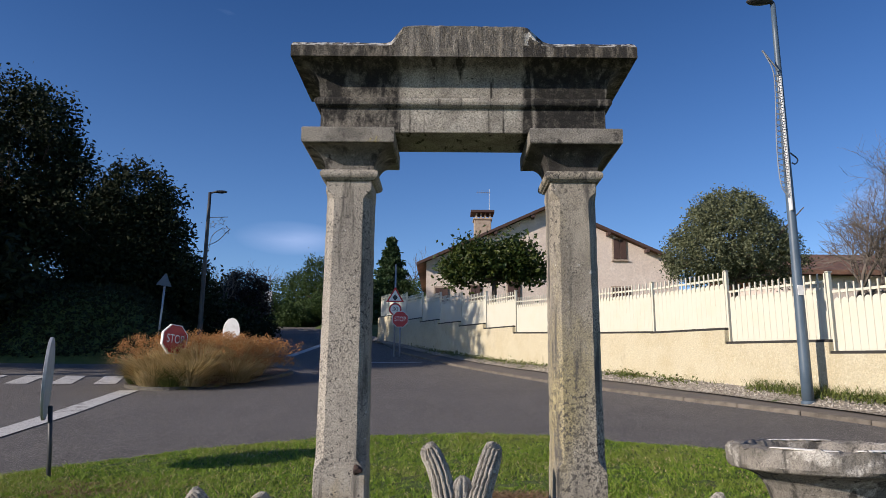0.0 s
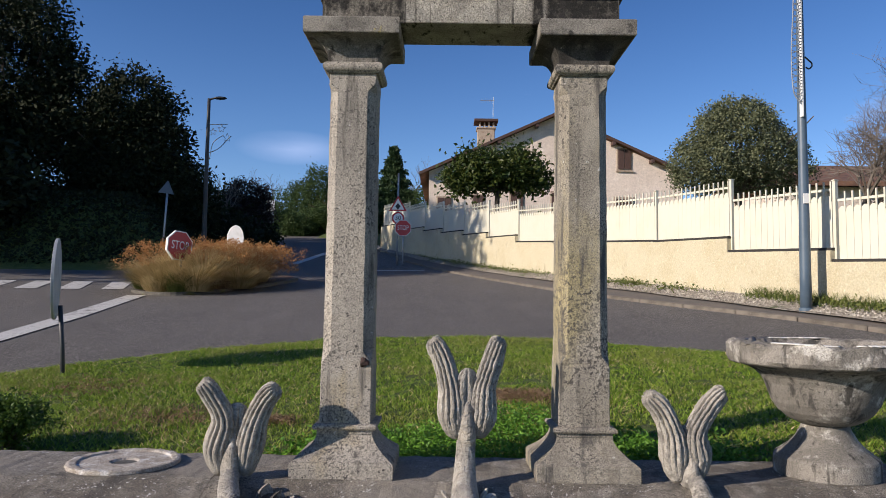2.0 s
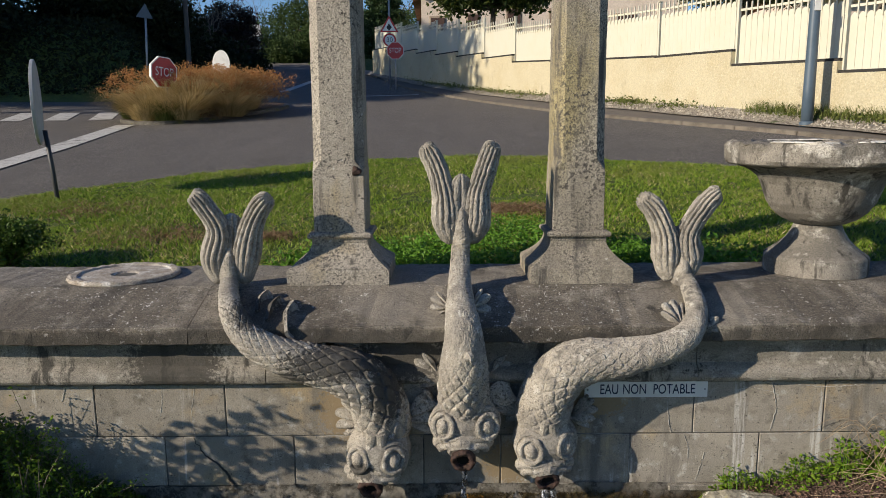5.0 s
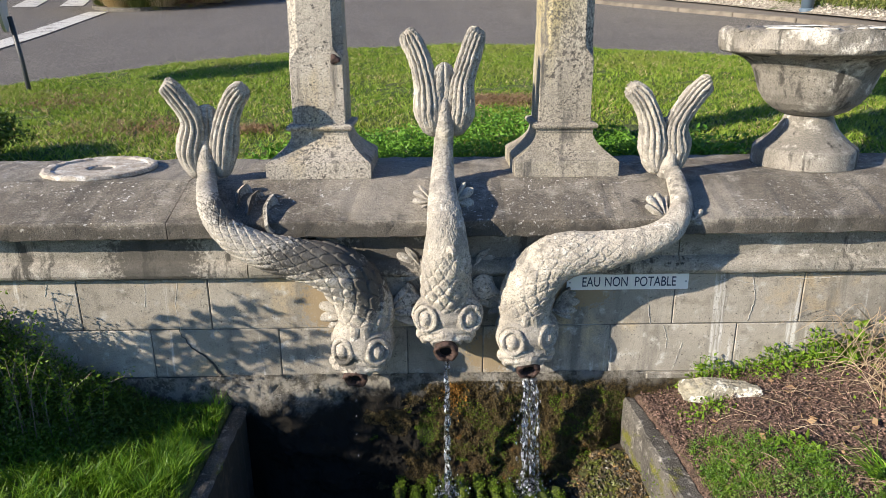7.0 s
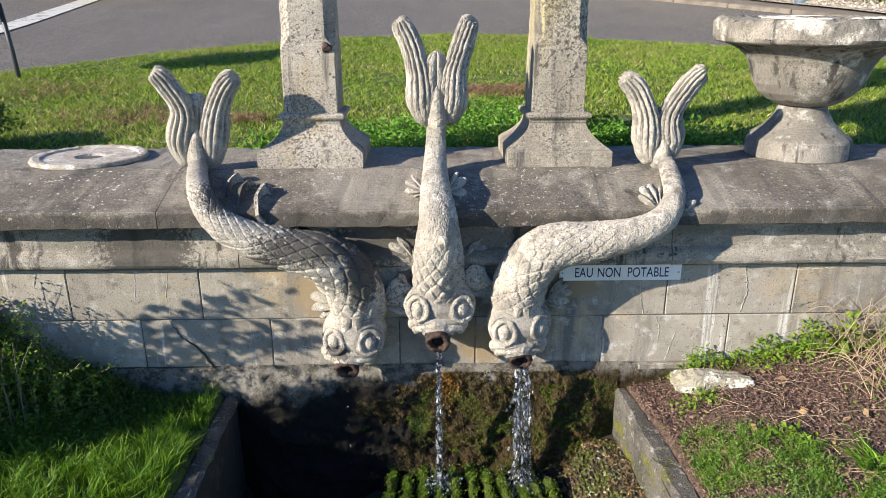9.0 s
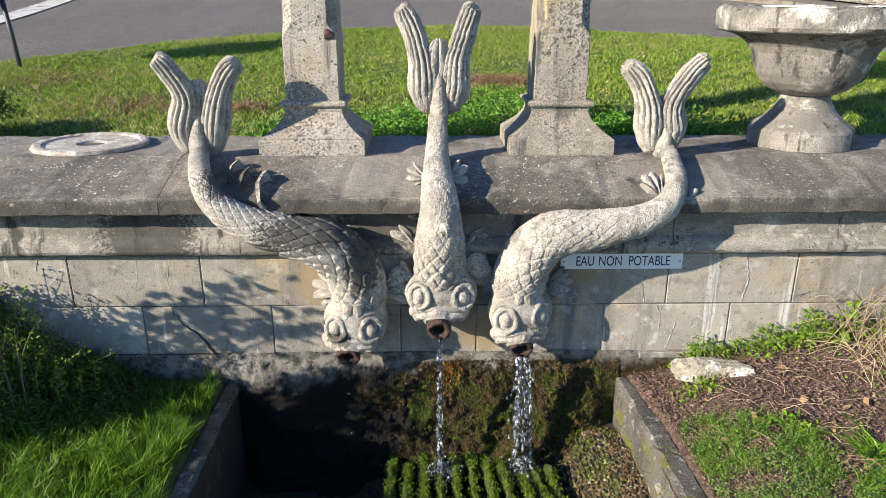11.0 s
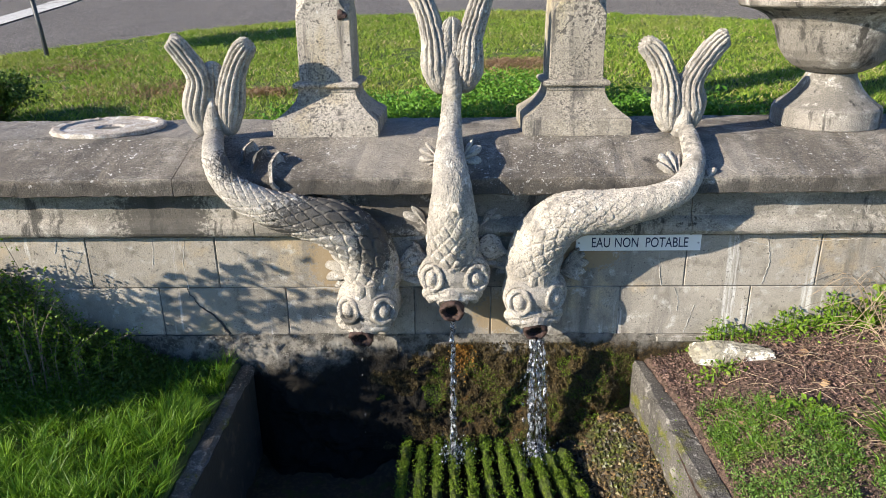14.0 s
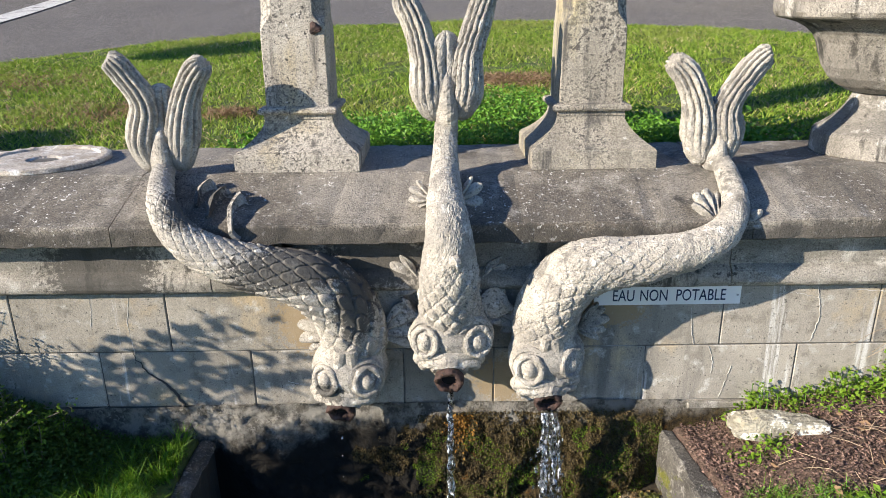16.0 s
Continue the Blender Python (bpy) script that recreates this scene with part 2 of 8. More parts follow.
STONE_COPING = edged("grey_coping_stone", surface("coping_stone", (0.255, 0.226, 0.186), [((0.125, 0.106, 0.083), 2.2, 0.46, 0.58), ((0.33, 0.30, 0.255), 6, 0.55, 0.68, None, 8.0), ((0.050, 0.046, 0.041), 9, 0.54, 0.64, None, 9.0, 1.6), ((0.055, 0.051, 0.046), 120, 0.52, 0.62, None, 5.0, 5.0), ((0.30, 0.28, 0.25), 160, 0.60, 0.70, None, 2.0), ((0.64, 0.62, 0.58), 60, 0.63, 0.66, None, 2.0, 2.0), ((0.05, 0.047, 0.043), 220, 0.60, 0.68, None, 1.0)], 0.92, (230, 0.8, 0.004), grain=(230, 0.55)), 0.668, 0.10, (0.040, 0.036, 0.031))
STONE_BAND = patched("stained_cement_band", surface("weathered_cement_band", (0.305, 0.278, 0.238), [((0.20, 0.184, 0.155), 3.0, 0.46, 0.56, (1, 1, 3)), ((0.42, 0.39, 0.345), 15, 0.55, 0.66), ((0.07, 0.065, 0.057), 7, 0.58, 0.64, (1.6, 1, 0.4)), ((0.05, 0.046, 0.04), 50, 0.56, 0.63, None, 5.0, 4.0), ((0.11, 0.10, 0.085), 120, 0.60, 0.68, None, 3.0)], 0.92, (150, 0.8, 0.004), grain=(220, 0.35)), [((-1.06, -0.03, 0.50), (0.17, 0.3, 0.2)), ((-0.20, -0.03, 0.53), (0.16, 0.3, 0.1)), ((0.62, -0.03, 0.53), (0.10, 0.3, 0.1))], (0.050, 0.046, 0.040))
STONE_BLOCK = patched("stained_cement_block", surface("grey_cement_block", (0.345, 0.313, 0.263), [((0.25, 0.229, 0.193), 2.2, 0.44, 0.58), ((0.41, 0.325, 0.21), 3.0, 0.54, 0.66), ((0.16, 0.148, 0.130), 2.6, 0.53, 0.63, (1.8, 1, 0.22)), ((0.20, 0.18, 0.15), 14, 0.54, 0.68, None, 7.0), ((0.46, 0.44, 0.40), 17, 0.56, 0.70), ((0.56, 0.545, 0.51), 6, 0.62, 0.69, (2.8, 1, 0.2)), ((0.08, 0.075, 0.067), 70, 0.59, 0.66, None, 5.0, 4.0), ((0.10, 0.092, 0.08), 110, 0.67, 0.70, None, 2.0)], 0.9, (130, 0.5, 0.003), vary=0.24, grain=(230, 0.22)), [((-0.43, 0, 0.31), (0.10, 0.2, 0.12)), ((0.52, 0, 0.33), (0.13, 0.2, 0.06)), ((0.20, 0, 0.08), (0.10, 0.2, 0.08))], (0.27, 0.20, 0.115))
STONE_COLUMN = surface("lichened_column_stone", (0.39, 0.352, 0.298), [((0.235, 0.214, 0.186), 2.6, 0.42, 0.58, (1, 1, 0.45)), ((0.34, 0.27, 0.14), 2.6, 0.56, 0.70, (1, 1, 0.35)), ((0.09, 0.083, 0.074), 85, 0.53, 0.58, None, 4.0, 3.0), ((0.085, 0.078, 0.069), 100, 0.55, 0.60, None, 3.0, 4.0), ((0.065, 0.06, 0.054), 75, 0.64, 0.66, None, 2.0), ((0.17, 0.155, 0.135), 170, 0.58, 0.65, None, 2.0), ((0.52, 0.50, 0.46), 30, 0.66, 0.69), ((0.10, 0.092, 0.082), 8, 0.56, 0.66, (1.6, 1.6, 0.18))], 0.92, (230, 0.8, 0.003), grain=(220, 0.42))
STONE_COLUMN_OCHRE = surface("ochre_lichened_column_stone", (0.42, 0.375, 0.305), [((0.24, 0.214, 0.172), 2.6, 0.42, 0.58, (1, 1, 0.45)), ((0.36, 0.305, 0.17), 2.2, 0.50, 0.64, (1, 1, 0.35)), ((0.07, 0.064, 0.056), 55, 0.53, 0.58, None, 4.0, 2.2), ((0.07, 0.064, 0.056), 110, 0.53, 0.58, None, 3.0, 3.0), ((0.17, 0.155, 0.135), 170, 0.58, 0.65, None, 2.0), ((0.52, 0.50, 0.46), 30, 0.66, 0.69), ((0.10, 0.092, 0.082), 8, 0.54, 0.64, (1.6, 1.6, 0.18))], 0.92, (230, 0.8, 0.003), grain=(220, 0.42))
STONE_DARK = surface("soot_blackened_capital_stone", (0.075, 0.069, 0.060), [((0.030, 0.027, 0.024), 9, 0.42, 0.58), ((0.20, 0.18, 0.15), 14, 0.60, 0.72, (1, 1, 0.5)), ((0.03, 0.028, 0.025), 45, 0.56, 0.66, None, 6.0, 5.0), ((0.30, 0.28, 0.24), 40, 0.66, 0.72)], 0.92, (190, 0.9, 0.004), grain=(180, 0.45))
STONE_URN = surface("pale_urn_stone", (0.29, 0.265, 0.23), [((0.175, 0.16, 0.138), 3.0, 0.44, 0.56), ((0.48, 0.455, 0.41), 9, 0.56, 0.66), ((0.06, 0.055, 0.048), 7, 0.54, 0.62, (2.2, 2.2, 0.22)), ((0.045, 0.042, 0.037), 5, 0.60, 0.66, (1, 1, 0.5)), ((0.07, 0.065, 0.058), 80, 0.56, 0.64, None, 5.0, 4.0), ((0.11, 0.10, 0.088), 150, 0.60, 0.68, None, 2.0)], 0.92, (190, 0.9, 0.004), grain=(210, 0.40))
MORTAR = surface("patchy_mortar", (0.10, 0.094, 0.085), [((0.40, 0.385, 0.35), 1.3, 0.47, 0.54), ((0.05, 0.046, 0.04), 14, 0.55, 0.68)], 0.95, (150, 0.5, 0.004))
WET_STONE = footing_stone()
BASIN_STONE = surface("damp_cement_edging", (0.125, 0.113, 0.098), [((0.062, 0.056, 0.048), 5, 0.44, 0.58), ((0.30, 0.28, 0.25), 26, 0.57, 0.66), ((0.12, 0.12, 0.012), 5, 0.56, 0.63, (1, 1, 2)), ((0.04, 0.037, 0.033), 60, 0.56, 0.64, None, 5.0, 4.0), ((0.24, 0.225, 0.20), 170, 0.62, 0.68, None, 1.0)], 0.85, (160, 1.0, 0.008), grain=(180, 0.45))
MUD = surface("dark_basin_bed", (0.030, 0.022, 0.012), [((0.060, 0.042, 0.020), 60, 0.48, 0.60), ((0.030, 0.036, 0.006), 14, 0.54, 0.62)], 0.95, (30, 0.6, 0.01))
# dark version of the edging cement, coloured for the shaded face of the trough
CEMENT_SHADED = surface("shade_darkened_cement", (0.040, 0.035, 0.027), [((0.085, 0.070, 0.048), 12, 0.55, 0.66)], 0.95, (120, 0.8, 0.006))
MOSS = surface("bright_moss", (0.11, 0.16, 0.014), [((0.045, 0.07, 0.008), 45, 0.45, 0.58), ((0.24, 0.31, 0.024), 35, 0.54, 0.64), ((0.06, 0.042, 0.018), 9, 0.62, 0.7)], 0.9, (260, 1.0, 0.02))
RUST = surface("rusty_iron", (0.070, 0.040, 0.034), [((0.028, 0.017, 0.013), 40, 0.45, 0.6), ((0.12, 0.06, 0.035), 70, 0.58, 0.7)], 0.8, (150, 0.8, 0.004), metal=0.2)
SOIL = surface("brown_mulch", (0.135, 0.086, 0.062), [((0.07, 0.045, 0.033), 30, 0.45, 0.6), ((0.21, 0.145, 0.105), 55, 0.56, 0.68)], 0.95, (60, 1.0, 0.03))
TURF = surface("grassy_soil", (0.075, 0.105, 0.02), [((0.11, 0.14, 0.03), 3, 0.45, 0.6), ((0.10, 0.085, 0.04), 2.2, 0.60, 0.72), ((0.03, 0.05, 0.01), 26, 0.5, 0.62)], 0.95, (90, 0.8, 0.02))
ASPHALT = surface("worn_asphalt", (0.118, 0.106, 0.096), [((0.088, 0.079, 0.072), 0.7, 0.42, 0.62), ((0.138, 0.125, 0.114), 2.5, 0.52, 0.66, (1, 0.25, 1)), ((0.24, 0.22, 0.20), 45, 0.53, 0.62, None, 3.0), ((0.035, 0.032, 0.029), 40, 0.54, 0.62, None, 3.0), ((0.30, 0.28, 0.26), 90, 0.60, 0.66, None, 1.0), ((0.03, 0.028, 0.026), 80, 0.60, 0.66, None, 1.0)], 0.9, (90, 1.0, 0.012), grain=(75, 0.55))
FOOTPATH = surface("grey_footpath", (0.135, 0.115, 0.10), [((0.11, 0.10, 0.092), 2, 0.42, 0.6), ((0.2, 0.185, 0.17), 70, 0.6, 0.72)], 0.9, (150, 0.5, 0.006))
KERB = surface("kerb_concrete", (0.175, 0.15, 0.122), [((0.10, 0.085, 0.068), 5, 0.42, 0.62), ((0.25, 0.225, 0.195), 40, 0.58, 0.7)], 0.9, (110, 0.5, 0.005), vary=0.12)
VERGE = surface("pale_gravel_verge", (0.33, 0.295, 0.245), [((0.15, 0.125, 0.10), 22, 0.48, 0.56), ((0.07, 0.09, 0.03), 2.0, 0.60, 0.66), ((0.52, 0.48, 0.42), 28, 0.58, 0.64)], 0.95, (40, 1.0, 0.03))
PAINT = surface("worn_white_road_paint", (0.56, 0.55, 0.52), [((0.17, 0.16, 0.15), 5, 0.54, 0.66), ((0.40, 0.39, 0.37), 35, 0.5, 0.6), ((0.12, 0.11, 0.10), 30, 0.60, 0.66)], 0.85, (120, 0.6, 0.004))
CREAM_WALL = surface("cream_render", (0.60, 0.535, 0.375), [((0.55, 0.475, 0.31), 1.6, 0.45, 0.65), ((0.36, 0.30, 0.20), 3.0, 0.62, 0.72, (1, 1, 0.4)), ((0.70, 0.645, 0.49), 30, 0.55, 0.7)], 0.9, (45, 1.0, 0.022), grain=(40, 0.14))
CREAM_PVC = surface("cream_fence_boards", (0.66, 0.635, 0.525), [((0.65, 0.615, 0.49), 2, 0.45, 0.65)], 0.5, None)
BORE_SHADE = surface("black_bore_shade", (0.004, 0.004, 0.004), [], 1.0, None)
# near-black fill that paints the shadow gap under the fence panels
SHADOW_GAP = surface("shadow_gap_fill", (0.03, 0.028, 0.025), [], 0.8, None)
STUCCO = surface("beige_house_render", (0.72, 0.61, 0.52), [((0.62, 0.52, 0.44), 0.6, 0.45, 0.65), ((0.78, 0.68, 0.59), 2.4, 0.55, 0.7)], 0.92, (25, 0.8, 0.02), grain=(12, 0.10))
BROWN_WOOD = surface("dark_brown_woodwork", (0.085, 0.045, 0.035), [((0.05, 0.028, 0.022), 6, 0.45, 0.65, (6, 6, 1))], 0.7, (40, 0.3, 0.003))
ROOF_TILE = surface("brown_clay_tiles", (0.19, 0.095, 0.06), [((0.10, 0.055, 0.04), 2, 0.45, 0.62), ((0.26, 0.15, 0.09), 9, 0.58, 0.7)], 0.9, (12, 0.6, 0.03))
CHIMNEY = surface("pale_chimney_brick", (0.42, 0.34, 0.26), [((0.27, 0.20, 0.15), 6, 0.5, 0.65)], 0.9, (20, 0.7, 0.02))
STEEL_BLUE = surface("slate_blue_painted_steel", (0.085, 0.125, 0.17), [((0.065, 0.10, 0.14), 3, 0.45, 0.65)], 0.45, None)
STEEL_DARK = surface("dark_painted_steel", (0.035, 0.037, 0.04), [((0.05, 0.05, 0.05), 5, 0.5, 0.65)], 0.5, None)
GALV = surface("galvanised_steel", (0.42, 0.43, 0.44), [((0.33, 0.34, 0.35), 12, 0.45, 0.6)], 0.45, None, metal=0.6)
WHITE = surface("white_enamel", (0.78, 0.78, 0.76), [((0.66, 0.66, 0.63), 6, 0.52, 0.7)], 0.45, None)
GREY_BACK = surface("grey_sign_back", (0.40, 0.41, 0.42), [((0.32, 0.33, 0.34), 8, 0.5, 0.65)], 0.5, None)
RED = surface("red_enamel", (0.50, 0.03, 0.035), [((0.42, 0.03, 0.035), 8, 0.5, 0.65)], 0.4, None)
BLACK = surface("black_enamel", (0.02, 0.02, 0.022), [], 0.5, None)
BARK = surface("grey_brown_bark", (0.13, 0.10, 0.075), [((0.07, 0.055, 0.042), 12, 0.45, 0.6, (1, 1, 0.25)), ((0.20, 0.17, 0.13), 30, 0.58, 0.7)], 0.95, (40, 0.9, 0.02))
TWIG = surface("bare_twigs", (0.17, 0.14, 0.115), [((0.11, 0.088, 0.07), 3, 0.45, 0.6)], 0.9, None)
GRASS = leafy("lawn_grass", (0.075, 0.165, 0.012), (0.33, 0.44, 0.060), 0.6, 0.3, ((0.27, 0.31, 0.065), 1.1, 0.50, 0.75))
GRASS_LONG = leafy("long_grass", (0.045, 0.145, 0.008), (0.20, 0.34, 0.03), 0.45, 0.3)
GRASS_DRY = leafy("straw", (0.38, 0.29, 0.12), (0.80, 0.65, 0.38), 0.7, 0.35)
VERGE_WEED = leafy("dull_verge_weed", (0.06, 0.09, 0.02), (0.18, 0.20, 0.055), 0.7, 0.2)
GRASS_RUST = leafy("rusty_seed_heads", (0.34, 0.145, 0.05), (0.56, 0.31, 0.12), 0.75, 0.25)
CLOVER = leafy("clover_leaf", (0.06, 0.17, 0.018), (0.17, 0.35, 0.04), 0.5, 0.25)
WEED = leafy("weed_leaf", (0.10, 0.20, 0.015), (0.20, 0.30, 0.03), 0.5, 0.3)
BUSH = leafy("shrub_leaf", (0.035, 0.075, 0.012), (0.10, 0.165, 0.025), 0.5, 0.25)
MOSS_LEAF = leafy("moss_leaf", (0.050, 0.100, 0.008), (0.18, 0.27, 0.02), 0.8, 0.2)
FIBRE = leafy("brown_wet_root_fibre", (0.035, 0.024, 0.010), (0.13, 0.095, 0.035), 0.6, 0.1)
PURPLE = leafy("dark_purple_leaf", (0.014, 0.010, 0.012), (0.045, 0.030, 0.026), 0.5, 0.12)
# leaf of the dark trees; also spread on the bank to paint its shade
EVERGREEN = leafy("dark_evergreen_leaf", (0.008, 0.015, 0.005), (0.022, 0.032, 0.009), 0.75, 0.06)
OLIVE = leafy("grey_green_leaf", (0.075, 0.09, 0.045), (0.22, 0.235, 0.13), 0.6, 0.2)
LOQUAT = leafy("broad_green_leaf", (0.022, 0.048, 0.010), (0.085, 0.105, 0.022), 0.45, 0.25)
CONIFER = leafy("conifer_needles", (0.018, 0.045, 0.016), (0.05, 0.09, 0.03), 0.6, 0.15)
HEDGE = leafy("mixed_hedge_leaf", (0.028, 0.06, 0.016), (0.075, 0.12, 0.032), 0.6, 0.2)
DEAD = leafy("dead_leaves_and_stems", (0.20, 0.12, 0.07), (0.34, 0.23, 0.13), 0.8, 0.15)


def water_material():
    """Clear falling water, with patches of white put in for its glints in the sun."""
    m, n, l, b = blank("running_water", 0.06)
    b.inputs["IOR"].default_value = 1.33
    b.inputs["Base Color"].default_value = (0.95, 0.97, 1.0, 1)
    f, _ = noise_fac(n, l, 60, 4, 0.66, 0.54, stretch=(1.6, 1.6, 0.7), seed=4)
    l.new(f, b.inputs["Transmission Weight"])
    _, h = noise_fac(n, l, 60, 4, seed=2)
    bumped(n, l, b, h, 1.0, 0.03)
    return m


def ranged(n, l, value, lo, hi):
    mr = n.new("ShaderNodeMapRange")
    mr.inputs["From Min"].default_value, mr.inputs["From Max"].default_value = lo, hi
    l.new(value, mr.inputs["Value"])
    return mr.outputs["Result"]


def worked(n, l, op, a, b):
    m = n.new("ShaderNodeMath")
    m.operation = op
    for v, s in ((a, m.inputs[0]), (b, m.inputs[1])):
        if isinstance(v, (int, float)):
            s.default_value = v
        else:
            l.new(v, s)
    return m.outputs[0]


def lintel_stone():
    """Cement stone with soot on its outer thirds, a pale washed middle, a black cornice, drip streaks and lichen."""
    m, n, l, b = blank("sooty_lintel_stone", 0.92)
    tc, sx = n.new("ShaderNodeTexCoord"), n.new("ShaderNodeSeparateXYZ")
    l.new(tc.outputs["Object"], sx.inputs["Vector"])
    _, wob = noise_fac(n, l, 14, 5, stretch=(1, 1, 0.35), seed=3.0)
    x = worked(n, l, "ADD", sx.outputs["X"], worked(n, l, "MULTIPLY", worked(n, l, "SUBTRACT", wob, 0.5), 0.07))
    west, east = ranged(n, l, x, -0.250, -0.275), ranged(n, l, x, 0.272, 0.290)
    f1, _ = noise_fac(n, l, 12, 7, 0.40, 0.62, stretch=(1, 1, 0.5), seed=1.0)
    pale = mixed(n, l, f1, (0.42, 0.39, 0.335), (0.26, 0.24, 0.205))
    f2, _ = noise_fac(n, l, 9, 9, 0.47, 0.60, 0.7, stretch=(1.2, 1, 0.7), seed=6.0)
    soot = mixed(n, l, f2, (0.020, 0.018, 0.016), (0.20, 0.18, 0.15))
    f6, _ = noise_fac(n, l, 26, 8, 0.50, 0.66, 0.7, seed=16.0)
    black = mixed(n, l, f6, (0.016, 0.015, 0.013), (0.10, 0.09, 0.076))
    col = mixed(n, l, east, mixed(n, l, west, pale, soot), black)
    # the cornice: dark all along, washed pale in drips
    zz = worked(n, l, "ADD", sx.outputs["Z"], worked(n, l, "MULTIPLY", worked(n, l, "SUBTRACT", wob, 0.5), 0.10))
    high = ranged(n, l, zz, 2.885, 2.915)
    f7, _ = noise_fac(n, l, 20, 8, 0.48, 0.62, 0.7, stretch=(1.5, 1, 0.45), seed=21.0)
    crown = mixed(n, l, f7, (0.040, 0.035, 0.029), (0.24, 0.21, 0.165))
    col = mixed(n, l, worked(n, l, "MULTIPLY", high, 0.75), col, crown)
    f3, _ = noise_fac(n, l, 11, 5, 0.58, 0.66, stretch=(2.6, 1, 0.14), seed=9.0)
    col = mixed(n, l, f3, col, (0.030, 0.027, 0.024))
    f8, _ = noise_fac(n, l, 9, 4, 0.60, 0.74, stretch=(1.8, 1, 0.12), seed=31.0)
    col = mixed(n, l, f8, col, (0.30, 0.275, 0.235))
    f4, _ = noise_fac(n, l, 70, 6, 0.62, 0.70, seed=2.0)
    col = mixed(n, l, f4, col, (0.035, 0.032, 0.028))
    # white crust on the weathered top
    f5, _ = noise_fac(n, l, 22, 6, 0.50, 0.54, seed=12.0)
    top = worked(n, l, "MULTIPLY", ranged(n, l, sx.outputs["Z"], 2.972, 2.980), ranged(n, l, worked(n, l, "ABSOLUTE", sx.outputs["X"], 0), 0.27, 0.30))
    col = mixed(n, l, worked(n, l, "MULTIPLY", f5, top), col, (0.55, 0.53, 0.48))
    l.new(grained(n, l, col, 170, 0.50), b.inputs["Base Color"])
    _, h = noise_fac(n, l, 130, 9, seed=5.0, rough=0.7)
    bumped(n, l, b, h, 1.0, 0.009)
    return m


STONE_CAPITAL = surface("grey_capital_stone", (0.24, 0.22, 0.19), [((0.12, 0.11, 0.095), 6, 0.42, 0.58), ((0.045, 0.041, 0.036), 14, 0.52, 0.64, (1, 1, 0.6)), ((0.34, 0.32, 0.28), 22, 0.60, 0.70)], 0.92, (190, 0.9, 0.004), grain=(180, 0.45))
STONE_ABACUS = surface("mottled_abacus_stone", (0.27, 0.248, 0.212), [((0.15, 0.137, 0.118), 8, 0.42, 0.58), ((0.05, 0.046, 0.040), 24, 0.56, 0.66, None, 8.0), ((0.36, 0.29, 0.05), 9, 0.64, 0.70), ((0.42, 0.40, 0.36), 60, 0.64, 0.72)], 0.92, (190, 0.9, 0.004), grain=(180, 0.45))
STONE_LINTEL = lintel_stone()
WATER = water_material()


# ---- building helpers ----
def mesh_np(name, v, f, material, smooth=False):
    """A mesh from an array of places and a list or array of faces."""
    me = bpy.data.meshes.new(name)
    me.from_pydata([tuple(p) for p in np.asarray(v).tolist()], [], [tuple(q) for q in (f.tolist() if isinstance(f, np.ndarray) else f)])
    me.materials.append(material)
    if smooth:
        me.polygons.foreach_set("use_smooth", [True] * len(me.polygons))
    me.update()
    return me


def thing(name, loc, label, category, group="", kind=""):
    """An Empty at a thing's base; its parts are built in world metres."""
    ob = new(name)
    ob.location = loc
    ob.empty_display_size = 0.1
    return tagged(ob, label, category, group, kind)


def hang(ob, parent):
    ob.parent = parent
    base = Matrix.Translation(parent.location)
    if parent.parent:
        base = Matrix.Identity(4)
    ob.matrix_parent_inverse = base.inverted() if parent.type == "EMPTY" else Matrix.Identity(4)
    return ob


def part(name, bm, material, parent, label="", smooth=False):
    """Links a bmesh, or a mesh, as one object under a thing or a part."""
    if isinstance(bm, bmesh.types.BMesh):
        me = bpy.data.meshes.new(name)
        bm.to_mesh(me)
        bm.free()
        me.materials.append(material)
        if smooth:
            me.polygons.foreach_set("use_smooth", [True] * len(me.polygons))
    else:
        me = bm
    ob = new(name, me)
    if parent:
        hang(ob, parent)
    return tagged(ob, label)


def box(x0, x1, y0, y1, z0, z1, bevel=0.0, bm=None, turn=None):
    """A bevelled block between those limits, added to bm if given; turn: a matrix."""
    own = bmesh.new()
    bmesh.ops.create_cube(own, size=1)
    for v in own.verts:
        v.co = Vector(((x0 + x1) / 2 + v.co.x * (x1 - x0), (y0 + y1) / 2 + v.co.y * (y1 - y0), (z0 + z1) / 2 + v.co.z * (z1 - z0)))
    if bevel:
        bmesh.ops.bevel(own, geom=own.edges[:], offset=bevel, segments=1, affect="EDGES")
    if turn is not None:
        bmesh.ops.transform(own, matrix=turn, verts=own.verts)
    if bm is None:
        return own
    me = bpy.data.meshes.new("t")
    own.to_mesh(me)
    own.free()
    bm.from_mesh(me)
    bpy.data.meshes.remove(me)
    return bm


def catmull(pts, n):
    """n points along a smooth curve through pts (rows of any width)."""
    p = np.asarray(pts, float)
    p = np.vstack([2 * p[0] - p[1], p, 2 * p[-1] - p[-2]])
    out = []
    for u in np.linspace(0, len(p) - 3 - 1e-9, n):
        i = int(u)
        t = u - i
        a, b, c, d = p[i], p[i + 1], p[i + 2], p[i + 3]
        out.append(0.5 * (2 * b + (c - a) * t + (2 * a - 5 * b + 4 * c - d) * t * t + (3 * b - a - 3 * c + d) * t ** 3))
    return np.array(out)


